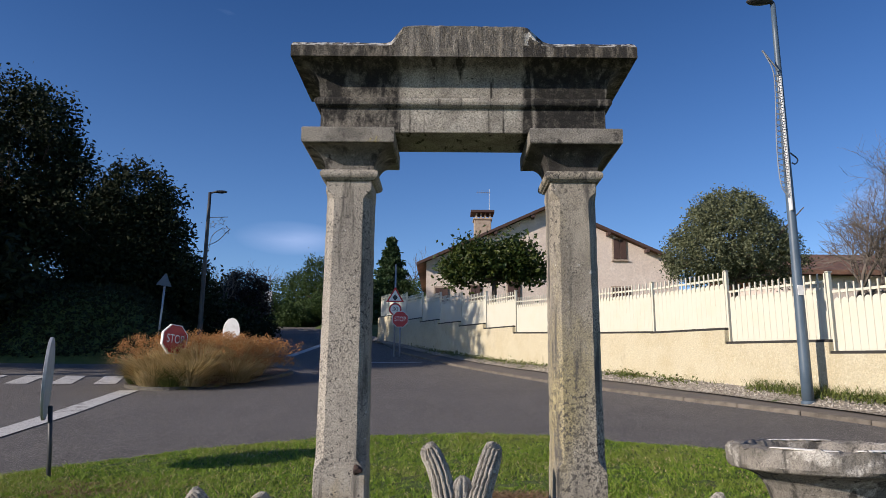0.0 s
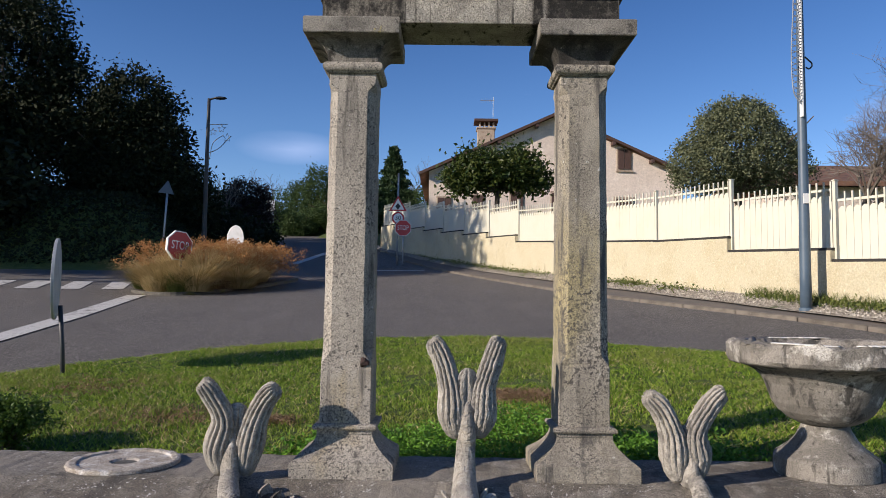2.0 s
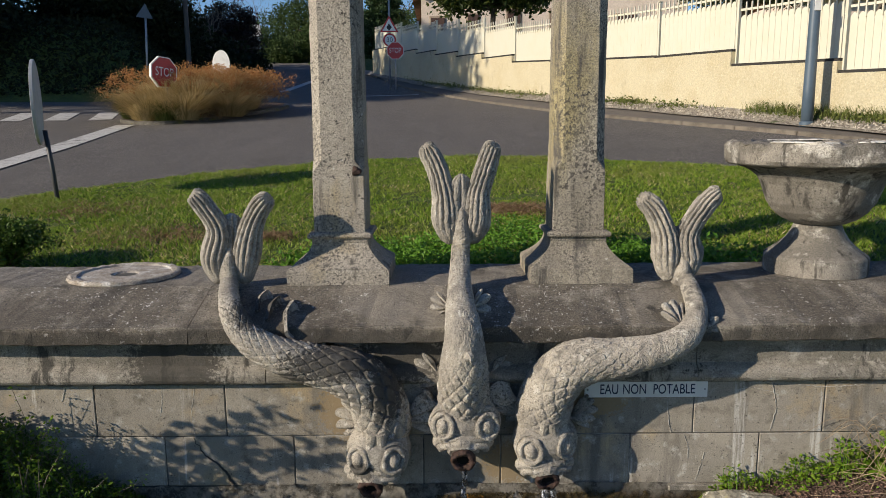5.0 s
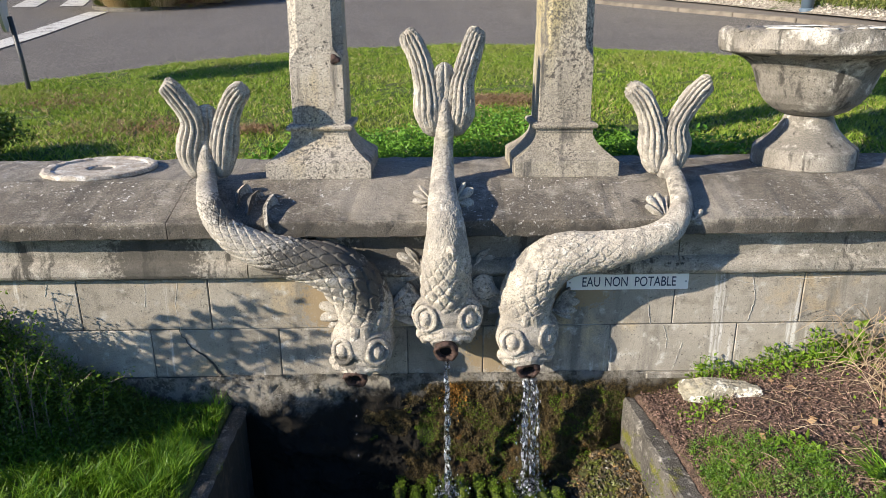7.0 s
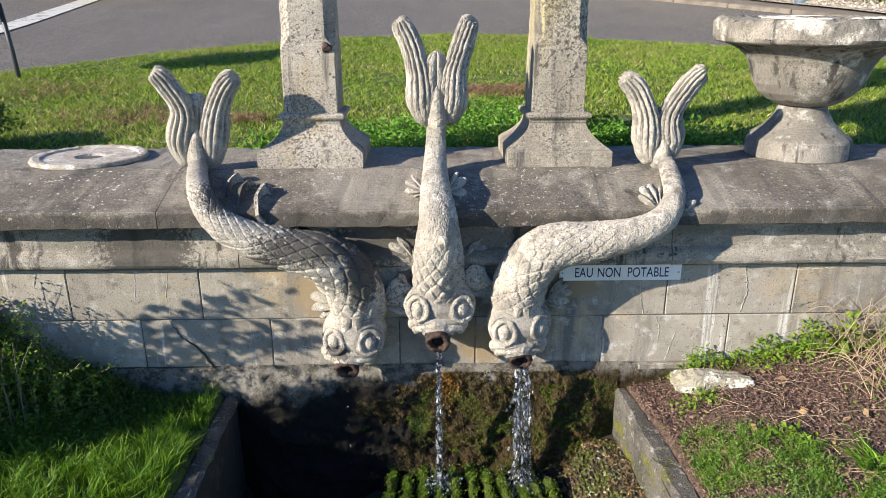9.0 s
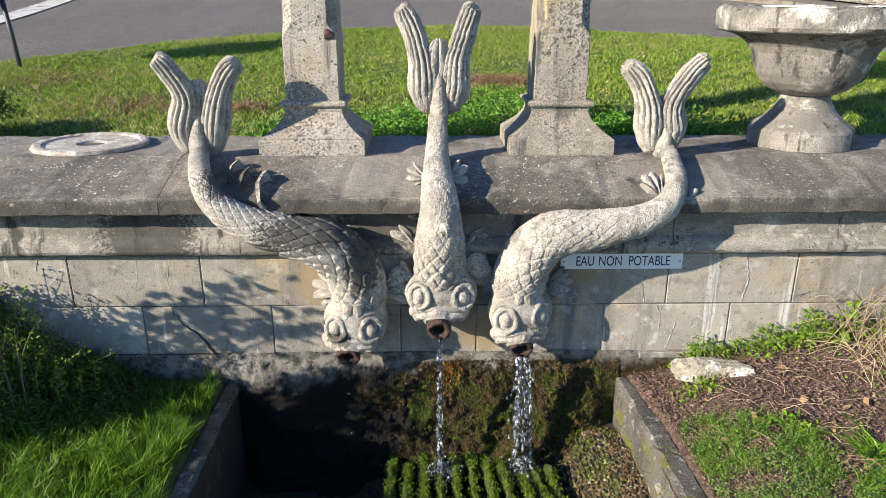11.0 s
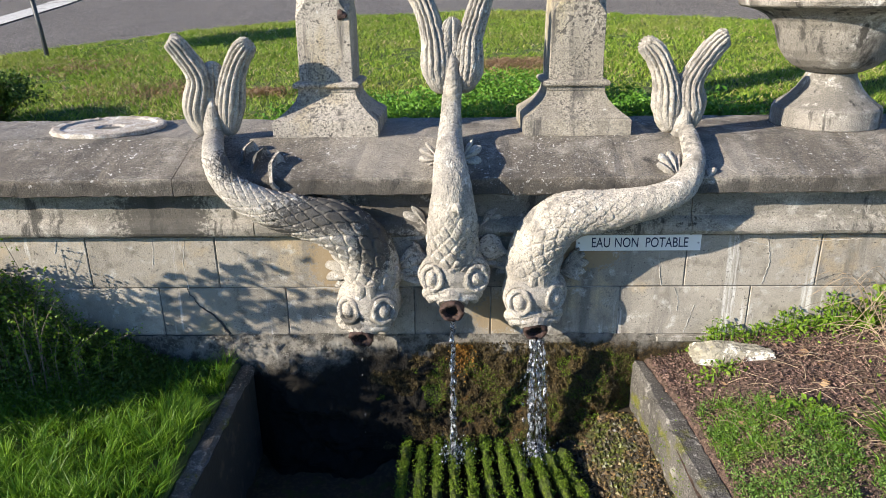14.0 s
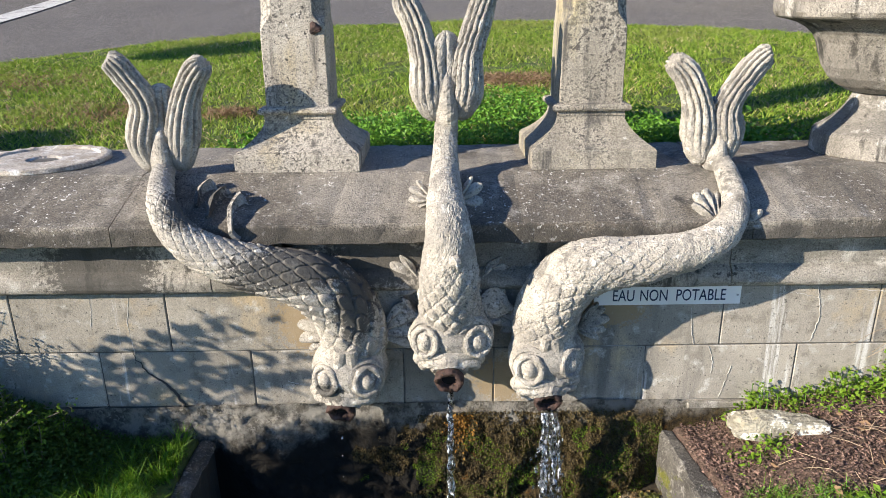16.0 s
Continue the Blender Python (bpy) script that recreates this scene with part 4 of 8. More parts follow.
def build_wall():
    wall = thing("wall_fountain", (0, 0.3, -0.3), "low fountain wall of grey cement blocks with a moulded band", "wall", kind="structure")
    part("core", box(-7, 7, 0.0035, 0.60, -0.8, 0.605), MORTAR, wall)
    # moulded band under the coping, in lengths
    prof = [(0.03, 0.600), (-0.018, 0.600), (-0.018, 0.492), (-0.030, 0.484), (-0.040, 0.474), (-0.046, 0.458), (-0.046, 0.440), (-0.040, 0.428), (-0.028, 0.420), (-0.012, 0.418), (-0.004, 0.412), (0.03, 0.412)]
    joints = [-7.0, -4.4, -2.15, -0.72, 0.9, 2.2, 4.5, 7.0]
    for a, b in zip(joints, joints[1:]):
        n = max(2, int((b - a) / 0.06))
        rng = np.random.default_rng(int(a * 10) + 90)
        v, k = [], len(prof)
        for x in np.linspace(a + 0.0015, b - 0.0015, n + 1):
            v += [(x, y + rng.normal(0, 0.0012) * (y < 0), z + rng.normal(0, 0.001)) for y, z in prof]
        f = [[i * k + j, i * k + (j + 1) % k, (i + 1) * k + (j + 1) % k, (i + 1) * k + j] for i in range(n) for j in range(k)]
        f += [list(range(k))[::-1], [n * k + j for j in range(k)]]
        part("moulding", mesh_np("moulding", v, f, STONE_BAND), STONE_BAND, wall)
    # two courses of blocks
    upper = [-0.89 + 0.5 * k for k in range(-6, 3)] + [0.407 + 0.5 * k for k in range(0, 7)]
    lower = [-0.633 + 0.5 * k for k in range(-7, 2)] + [0.166 + 0.5 * k for k in range(0, 8)]
    for joints, z0, z1 in ((sorted(set(upper)), 0.2022, 0.408), (sorted(set(lower)), -0.004, 0.1978)):
        for a, b in zip(joints, joints[1:]):
            rng = random.Random(int(a * 1000))
            d = rng.uniform(-0.0015, 0.0015)
            part("block", box(a + 0.0022, b - 0.0022, d, 0.05, z0, z1, 0.0025), STONE_BLOCK, wall)
    # rough footing, fine where it stands in the trough
    for xs, zs in ((np.linspace(-3.4, -0.84, 60), np.linspace(-0.004, -0.42, 16)), (np.linspace(-0.84, 0.78, 250), np.linspace(0.004, -0.64, 90)), (np.linspace(0.78, 3.4, 60), np.linspace(-0.004, -0.42, 16))):
        X, Z = np.meshgrid(xs, zs)
        rag = np.array([noise.noise((x * 11, 0.0, 3.0)) for x in xs])[None, :] * 0.012 * (Z > -0.02)
        v = np.stack([X.ravel(), footing_y(X, Z).ravel(), (Z + rag).ravel()], 1)
        idx = np.arange(v.shape[0]).reshape(X.shape)
        f = np.stack([idx[:-1, :-1], idx[1:, :-1], idx[1:, 1:], idx[:-1, 1:]], -1).reshape(-1, 4)
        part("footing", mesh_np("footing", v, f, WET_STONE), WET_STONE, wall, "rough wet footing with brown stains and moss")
    part("ledge", box(0.82, 3.4, -0.014, 0.04, -0.034, -0.006, 0.005), STONE_BAND, wall)
    # pale hairline cracks in the blocks
    lime = surface("lime_filled_crack", (0.50, 0.48, 0.44), [((0.34, 0.32, 0.29), 30, 0.45, 0.6)], 0.9, None)
    for k, pts in enumerate(([(-1.13, 0.405), (-1.132, 0.345), (-1.145, 0.284)], [(-1.006, 0.392), (-1.021, 0.298), (-1.014, 0.205), (-1.014, 0.17)], [(-1.496, 0.405), (-1.513, 0.347)], [(1.2, 0.405), (1.221, 0.307), (1.205, 0.212)], [(0.802, 0.335), (0.81, 0.262), (0.822, 0.205)], [(0.873, 0.195), (0.892, 0.141), (0.89, 0.097)], [(0.955, 0.123), (0.937, 0.042), (0.925, 0.0)], [(1.22, 0.36), (1.12, 0.385), (1.06, 0.37)], [(1.30, 0.395), (1.42, 0.385), (1.55, 0.392)], [(-0.52, 0.085), (-0.46, 0.07), (-0.40, 0.085)])):
        c = catmull([(x, -0.0012, z) for x, z in pts], 26)
        rng = np.random.default_rng(70 + k)
        c[:, 0] += rng.normal(0, 0.0014, 26)
        c[:, 2] += rng.normal(0, 0.0016, 26)
        v, f = tube(c, 0.0013 * (0.4 + rng.uniform(0, 1, 26)), 5)
        part("hairline", mesh_np("hairline", v, f, lime), lime, wall, "pale lime-filled hairline crack")
    # crack down the blocks
    pts = catmull([(-1.02, -0.0025, 0.20), (-0.985, -0.0025, 0.13), (-0.93, -0.0025, 0.085), (-0.89, -0.0025, 0.03), (-0.865, -0.0025, -0.05), (-0.85, -0.014, -0.12)], 40)
    pts[:, 0] += np.random.default_rng(2).normal(0, 0.003, 40)
    v, f = tube(pts, np.interp(np.arange(40), [0, 12, 30, 39], [0.001, 0.003, 0.006, 0.007]), 6, squash=None)
    part("crack", mesh_np("crack", v, f, BLACK), BLACK, wall, "dark jagged crack down the blocks")
    # coping stones
    prof = [(-0.098, 0.598), (-0.103, 0.602), (-0.103, 0.655), (-0.098, 0.661), (0.190, 0.746), (0.205, 0.749), (0.655, 0.746), (0.660, 0.742), (0.660, 0.604), (0.652, 0.598)]
    joints = [-7, -5.2, -3.55, -2.28, -0.98, 0.02, 0.92, 2.35, 3.9, 5.5, 7]
    for a, b in zip(joints, joints[1:]):
        n = max(3, int((b - a) / 0.035))
        rng = np.random.default_rng(int(a * 100) + 900)
        v, k = [], len(prof)
        for x in np.linspace(a + 0.0015, b - 0.0015, n + 1):
            chip = max(0.0, noise.noise((x * 9, 0.3, 7.0)) - 0.12) * 0.014
            for j, (y, z) in enumerate(prof):
                v.append((x, y + rng.normal(0, 0.0015) + (chip if j in (1, 2, 3) else 0), z + rng.normal(0, 0.0015) + (chip if j < 2 else 0)))
        f = [[i * k + j, i * k + (j + 1) % k, (i + 1) * k + (j + 1) % k, (i + 1) * k + j] for i in range(n) for j in range(k)]
        f += [list(range(k))[::-1], [n * k + j for j in range(k)]]
        ob = part("coping_stone", mesh_np("coping_stone", v, f, STONE_COPING), STONE_COPING, wall)
        ob.location.z = rng.uniform(-0.001, 0.002)


def build_plate():
    ob = thing("notice_plate", (0.72, -0.006, 0.34), "small white enamel plate with dark blue lettering fixed to the wall", "sign")
    part("plate", box(0.484, 0.953, -0.009, -0.002, 0.350, 0.413, 0.0015), WHITE, ob)
    ink = surface("dark_blue_ink", (0.015, 0.03, 0.07), [], 0.5, None)
    for word, x in (("EAU", 0.577), ("NON", 0.674), ("POTABLE", 0.824)):
        lettering("word", word, 0.0555, Matrix.Translation((x, -0.0100, 0.3815)) @ pose(0, 0, 0, 90, 0, 0) @ Matrix.Diagonal((0.70, 1, 1, 1)), ink, ob, "dark blue capital letters")
    for x in (0.495, 0.942):
        v, f = ball((x, -0.0095, 0.3815), (0.004, 0.002, 0.004), 8, 6)
        part("screw", mesh_np("screw", v, f, GALV), GALV, ob)


# ---- the arch ----
def build_column(cx, label, stone, cap, stub=False):
    col = thing("column", (cx, 0.40, 0.746), label, "column", "columns of the arch")
    cy, w = 0.40, 0.105
    rows = [(cx, cy, 0.203, 0.196, 0.747), (cx, cy, 0.205, 0.198, 0.752), (cx, cy, 0.205, 0.198, 0.806), (cx, cy, 0.199, 0.192, 0.813)]
    for k in range(9):
        t = k / 8
        e = 0.113 + 0.086 * (1 - t) ** 1.75
        rows.append((cx, cy, e, e - 0.004, 0.8135 + 0.098 * t))
    part("plinth", loft(rows), stone, col)
    rows = [(cx, cy, e, e, z) for e, z in ((0.113, 0.911), (0.113, 0.925), (0.125, 0.928), (0.130, 0.934), (0.130, 0.942), (0.125, 0.948), (0.107, 0.952))]
    part("base_ring", loft(rows), stone, col)
    # shaft: square at the ends, chamfered between
    bm = bmesh.new()
    rings = []
    rng = np.random.default_rng(int(cx * 100) + 200)
    for z in np.concatenate([np.linspace(0.946, 1.17, 9), np.linspace(1.19, 1.25, 7), np.linspace(1.29, 2.30, 32), np.linspace(2.32, 2.42, 8)]):
        c = 0.003 + 0.034 * float(smooth01((z - 1.19) / 0.06)) * float(smooth01((2.375 - z) / 0.045))
        h = w - 0.006 * (z - 0.95) / 1.45
        cor = []
        for sx, sy in ((-1, -1), (1, -1), (1, 1), (-1, 1)):
            p = (cx + sx * h, cy + sy * (h - c)), (cx + sx * (h - c), cy + sy * h)
            cor += p if sx * sy > 0 else p[::-1]
        rings.append([bm.verts.new((x + rng.normal(0, 0.0008), y + rng.normal(0, 0.0008), z)) for x, y in cor])
    for a, b in zip(rings, rings[1:]):
        for i in range(8):
            bm.faces.new((a[i], a[(i + 1) % 8], b[(i + 1) % 8], b[i]))
    bm.faces.new(rings[0][::-1])
    bm.faces.new(rings[-1])
    part("shaft", bm, stone, col)
    if stub:
        v, f = lathe([(0.002, 0.0), (0.016, 0.001), (0.019, 0.006), (0.014, 0.012), (0.006, 0.014)], 0, 0, 14, lambda a, j: (0.004 * math.sin(a * 3 + j), 0))
        me = mesh_np("iron_stub", v, f, RUST)
        me.transform(Matrix.Translation((cx + 0.074, cy - w + 0.002, 1.200)) @ pose(0, 0, 0, 90, 0, 0))
        part("iron_stub", me, RUST, col, "stub of a rusted iron fixing")
    rows = [(cx, cy, 0.108, 0.108, 2.412)] + [(cx, cy, 0.108 + 0.018 * math.sin(a), 0.108 + 0.018 * math.sin(a), 2.437 - 0.021 * math.cos(a)) for a in np.linspace(0.2, math.pi - 0.2, 7)] + [(cx, cy, 0.104, 0.104, 2.460)]
    part("neck_ring", loft(rows), stone, col)
    rows = []
    for k in range(9):
        a = k / 8 * math.pi / 2
        e = 0.105 + (0.186 - 0.105) * (1 - math.cos(a))
        rows.append((cx, cy, e, e, 2.459 + 0.092 * math.sin(a)))
    rows += [(cx, cy, 0.190, 0.190, 2.5525)]
    part("capital", loft(rows), cap, col)
    rows = [(cx, cy, 0.194, 0.196, 2.5535), (cx, cy, 0.198, 0.199, 2.557), (cx, cy, 0.199, 0.200, 2.616), (cx, cy, 0.195, 0.196, 2.622)]
    part("abacus", loft(rows), STONE_ABACUS, col)
    return col


def build_lintel():
    cx, cy = 0.020, 0.40
    ob = thing("entablature", (cx, cy, 2.622), "moulded stone lintel, streaked black and lichened, resting on two columns", "lintel")
    hx, hy = 0.625, 0.132

    def ring(o, z):
        return (cx, cy, hx + o, hy + o, z)
    part("architrave", loft([ring(-0.003, 2.6225), ring(0, 2.626), ring(0, 2.733)]), STONE_LINTEL, ob)
    part("torus", loft([ring(0.0, 2.7332)] + [ring(0.027 * math.sin(a), 2.7585 - 0.024 * math.cos(a)) for a in np.linspace(0.1, math.pi - 0.1, 8)] + [ring(0.002, 2.7835)]), STONE_LINTEL, ob)
    rows = [ring(0.006, 2.7837), ring(0.010, 2.832)]
    for k in range(9):
        a = k / 8 * math.pi / 2
        rows.append(ring(0.010 + 0.100 * (1 - math.cos(a)), 2.834 + 0.088 * math.sin(a) ** 1.0))
    part("cavetto", loft(rows), STONE_LINTEL, ob)
    # corona with a raised middle and a worn, bevelled top edge
    o = 0.120
    xs = np.unique(np.concatenate([np.linspace(-hx - o, hx + o, 70), [-0.34, -0.315, -0.262, 0.28, 0.345]]))
    bm, rings = bmesh.new(), []
    for x in xs:
        top = float(np.interp(x, [-0.335, -0.315, -0.262, -0.225, 0.262, 0.28, 0.345, 0.37], [3.004, 3.010, 3.064, 3.072, 3.068, 3.060, 3.012, 3.004]))
        up = float(np.clip((top - 3.004) / 0.06, 0, 1))
        wear = 0.004 * noise.noise((x * 16, 0.0, 2.0)) + 0.003 * noise.noise((x * 45, 1.0, 2.0))
        face = 2.970 + (top - 0.010 - 2.970) * up + wear
        back = 0.040 - 0.030 * up
        y0, y1 = cy - hy - o + 0.5 * wear, cy + hy + o
        rings.append([bm.verts.new((cx + x, y, z)) for y, z in ((y0, 2.9225 + 0.3 * wear), (y0, face), (y0 + back, top + wear), (y1 - 0.02, top), (y1, top - 0.02), (y1, 2.9225))])
    for a, b in zip(rings, rings[1:]):
        for i in range(6):
            bm.faces.new((a[i], b[i], b[(i + 1) % 6], a[(i + 1) % 6]))
    bm.faces.new(rings[0])
    bm.faces.new(rings[-1][::-1])
    bmesh.ops.recalc_face_normals(bm, faces=bm.faces)
    part("corona", bm, STONE_LINTEL, ob)


# ---- the three fish ----
def fish(name, label, body, radii, tail, fins, head, stone, scales, worn, crest=()):
    """A carved fish hanging head down over the coping: a scaled body swept along a curve, a forked fluted tail, eyes, lips and fins, all one mesh.
    scales: their relief, the shares of the length where they begin and end, their pitch along it and their number around; worn: the depth of the weathering; crest: the foot and tip of each curled leaf on its back."""
    n = 440
    ctrl = np.hstack([np.array(body), np.array(radii)[:, None]])[::-1]
    fine = catmull(ctrl, n * 4)
    seg = np.linalg.norm(np.diff(fine[:, :3], axis=0), axis=1)
    s = np.concatenate([[0], np.cumsum(seg)])
    u = np.linspace(0, s[-1], n)
    path = np.stack([np.interp(u, s, fine[:, i]) for i in range(3)], 1)
    rad = np.interp(u, s, fine[:, 3])
    ds = u[1] - u[0]
    relief, begin, end, pitch, count = scales
    row = np.cumsum(ds / (rad * pitch))
    around = 180
    total = u[-1]
    mask = smooth01((u - total * begin) / 0.05) * (1 - 0.85 * smooth01((u - total * end) / (total * 0.10)))

    def shape(i, ang):
        q = row[i]
        best = np.zeros_like(ang)
        done = np.zeros_like(ang, bool)
        for k in (math.floor(q) - 1, math.floor(q)):
            b = (q - k) / 1.62
            a = ang * count / (2 * np.pi) + 0.5 * (k % 2)
            lat = np.abs(a - np.round(a)) * 2
            reach = 1.04 * max(0.0, 1 - b ** 2.3) ** 0.48
            inside = (lat < reach) & ~done & (b < 1)
            edge = (0.45 + 0.55 * b ** 1.3 - 0.18 * lat ** 2) * (0.12 + 0.88 * smooth01((reach - lat) / 0.42)) * (1 - 0.7 * smooth01((b - 0.86) / 0.12))
            best = np.where(inside, edge, best)
            done |= inside
        wob = np.array([noise.noise((path[i][0] * 9 + math.cos(t) * 0.7, path[i][1] * 9 + math.sin(t) * 0.7, path[i][2] * 9)) for t in ang[::6]])
        wob = np.interp(ang, ang[::6], wob)
        return 1 + relief * best * mask[i] * (1.0 + 0.6 * np.roll(wob, 40)).clip(0.55, 1.3) + 0.030 * wob
    pieces = [tube(path, rad, around, shape)]
    # tail lobes
    for lobe, flutes in tail["lobes"]:
        c = catmull(np.array(lobe), 70)
        m = len(c)
        fade = smooth01((np.arange(m) / m - 0.10) / 0.38) * smooth01((1 - np.arange(m) / (m - 1)) / 0.12)

        def fl(i, ang, fade=fade, flutes=flutes):
            g = np.abs(np.cos(flutes * ang + 0.4 + 0.30 * math.sin(i * 0.09)))
            deep = 0.34 + 0.22 * np.sin(ang * 2.0 + flutes + m) * np.cos(ang * 5.0)
            return 1.05 + fade[i] * (0.07 - deep * (1 - g) ** 1.25) + 0.03 * math.sin(i * 0.31 + flutes)
        pieces.append(tube(c[:, :3], c[:, 3], 110, fl, squash=np.full(m, 0.9)))
    bud = catmull(np.array(tail["bud"]), 40)
    pieces.append(tube(bud[:, :3], bud[:, 3], 80, lambda i, ang: 1.0 - 0.30 * (1 - np.abs(np.cos(4 * ang))) ** 1.8, squash=np.full(40, 1.75)))
    rib = catmull(np.array(tail["rib"]), 30)
    pieces.append(tube(rib[:, :3], rib[:, 3], 24, lambda i, ang: 1 + 0.10 * np.cos(3 * ang + i * 0.1)))
    for foot, tip, w in crest:
        # a comb of upright leaves, each curled over to one side
        foot, tip = Vector(foot), Vector(tip)
        up, cup = tip - foot, Vector((0.90, -0.04, 0.40)).normalized()
        wide = up.cross(cup).normalized()
        na, nr = 22, 15
        grid = np.zeros((na, nr, 3))
        for i in range(na):
            t = i / (na - 1)
            half = w * (0.62 + 0.50 * math.sin(math.pi * min(1.0, t * 0.78 + 0.08))) * (1 - smooth01((t - 0.82) / 0.18) * 0.45)
            for j in range(nr):
                a = (j / (nr - 1) - 0.5) * 2
                grid[i, j] = foot + up * (t - 0.10 * a * a * t) + wide * half * math.sin(a * 1.35) + cup * (half * 0.95 * (1 - math.cos(a * 1.35)) * (0.35 + 0.65 * t) + 0.030 * smooth01((t - 0.55) / 0.45))
        top, ix = grid.reshape(-1, 3), np.arange(na * nr).reshape(na, nr)
        ff = np.stack([ix[:-1, :-1], ix[1:, :-1], ix[1:, 1:], ix[:-1, 1:]], -1).reshape(-1, 4)
        rim = np.concatenate([ix[0], ix[1:, -1], ix[-1, -2::-1], ix[-2:0:-1, 0]])
        pieces.append((np.vstack([top, top + np.array(cup) * -0.012]), ff.tolist() + (ff[:, ::-1] + na * nr).tolist() + [[a_, b_, b_ + na * nr, a_ + na * nr] for a_, b_ in zip(rim, np.roll(rim, -1))]))
    # head, with bulging eyes set on rings
    hc = Vector(head["at"])
    pieces.append(ball(hc, (0.122, 0.096, 0.108), 48, 28))
    for c, o in head["eyes"]:
        c, o = Vector(c) + Vector((0, -0.012, 0)), Vector(o).normalized()
        q = o.to_track_quat("Z", "Y").to_matrix().to_4x4()
        pieces.append(ball(c - o * 0.036, (0.062, 0.068, 0.042), 36, 18, q))
        for rx, ry, up, thick in ((0.038, 0.045, 0.001, 0.0090), (0.057, 0.064, -0.026, 0.010)):
            ringp = np.array([tuple(c + q.to_3x3() @ Vector((math.cos(t) * rx, math.sin(t) * ry, up))) for t in np.linspace(0, 2 * math.pi, 41)])
            pieces.append(tube(ringp, thick * (1 + 0.16 * np.sin(np.linspace(0, 31, 41) + rx * 99)), 10))
        pieces.append(ball(c - o * 0.001, (0.021, 0.028, 0.019), 24, 12, q))
        br = [c - o * 0.02 + q.to_3x3() @ Vector((math.cos(t) * 0.058, math.sin(t) * 0.061, 0.0)) for t in np.linspace(0.2, math.pi - 0.2, 14)]
        pieces.append(tube(np.array([tuple(p) for p in br]), 0.015 * np.sin(np.linspace(0.4, math.pi - 0.4, 14)), 8))
    e0, e1 = Vector(head["eyes"][0][0]), Vector(head["eyes"][1][0])
    for sx in (-0.022, 0.022):
        bridge = catmull([tuple(hc + Vector((sx * 0.6, -0.075, 0.095))), tuple((e0 + e1) / 2 + Vector((sx, 0.002, 0.028))), tuple((e0 + e1) / 2 + Vector((sx * 0.8, -0.002, -0.055)))], 14)
        pieces.append(tube(bridge, np.linspace(0.024, 0.018, 14), 12))
    # blunt snout, with the lip drawn back to both corners
    mo, mdir = Vector(head["mouth"]), Vector(head["mouth_way"]).normalized()
    q = mdir.to_track_quat("Z", "Y").to_matrix()
    snout = np.array([tuple(mo + mdir * d) for d in (-0.100, -0.070, -0.040, -0.018, -0.006)])
    pieces.append(tube(snout, np.array([0.082, 0.074, 0.064, 0.059, 0.050]), 32, lambda i, ang: 1 + 0.06 * np.cos(2 * ang) + 0.03 * np.sin(5 * ang + i)))
    for h, back, thick in ((0.048, -0.046, 0.017), (0.036, -0.022, 0.012)):
        arc = [tuple(mo + q @ Vector((math.cos(a) * (0.060 + h * 0.62), math.sin(a) * h, back - 0.012 * abs(math.cos(a)) ** 3))) for a in np.linspace(-0.35, math.pi + 0.35, 31)]
        pieces.append(tube(np.array(arc), thick * (1 + 0.45 * np.abs(np.cos(np.linspace(-0.35, math.pi + 0.35, 31))) ** 6), 12))
    # fins: fans of rounded lobes
    for at, way, side, num, length in fins:
        at, way, side = Vector(at), Vector(way).normalized(), Vector(side).normalized()
        nrm = way.cross(side).normalized()
        if nrm.y > 0:
            nrm = -nrm
        na, nr = num * 8 + 1, 10
        grid = []
        for i in range(na):
            th = (i / (na - 1) - 0.5) * 2
            d = (way + side * th * 1.0).normalized()
            lob = abs(math.sin(math.pi * num * (i / (na - 1))))
            for j in range(nr):
                r = j / (nr - 1)
                L = length * 1.30 * (0.66 + 0.34 * lob ** 0.7) * (1 - 0.15 * abs(th))
                grid.append(at + d * L * r + side * 0.18 * length * r * r + nrm * (0.015 * lob * math.sin(math.pi * min(1, r * 0.8 + 0.15)) + 0.02 * length * r * r))
        top = np.array([tuple(p) for p in grid])
        back = top - np.array(tuple(nrm)) * 0.014
        ix = np.arange(na * nr).reshape(na, nr)
        ff = np.stack([ix[:-1, :-1], ix[1:, :-1], ix[1:, 1:], ix[:-1, 1:]], -1).reshape(-1, 4)
        fb = ff[:, ::-1] + na * nr
        rim = np.concatenate([ix[0], ix[1:, -1], ix[-1, -2::-1], ix[-2:0:-1, 0]])
        fr = [[a_, b_, b_ + na * nr, a_ + na * nr] for a_, b_ in zip(rim, np.roll(rim, -1))]
        pieces.append((np.vstack([top, back]), ff.tolist() + fb.tolist() + fr))
    v, f = joined(pieces)
    rng = np.random.default_rng(len(name) + int(body[0][0] * 50) + 100)
    rough = np.array([noise.noise_vector(Vector(p) * 24.0) * 0.7 + noise.noise_vector(Vector(p) * 70.0) * 0.5 + noise.noise_vector(Vector(p) * 150.0) * 0.3 for p in v.tolist()])
    v = v + rough * worn + rng.normal(0, worn * 0.15, v.shape)
    ob = new(name, mesh_np(name, v, f, stone))
    return tagged(ob, label, "statue", "carved fish of the fountain")


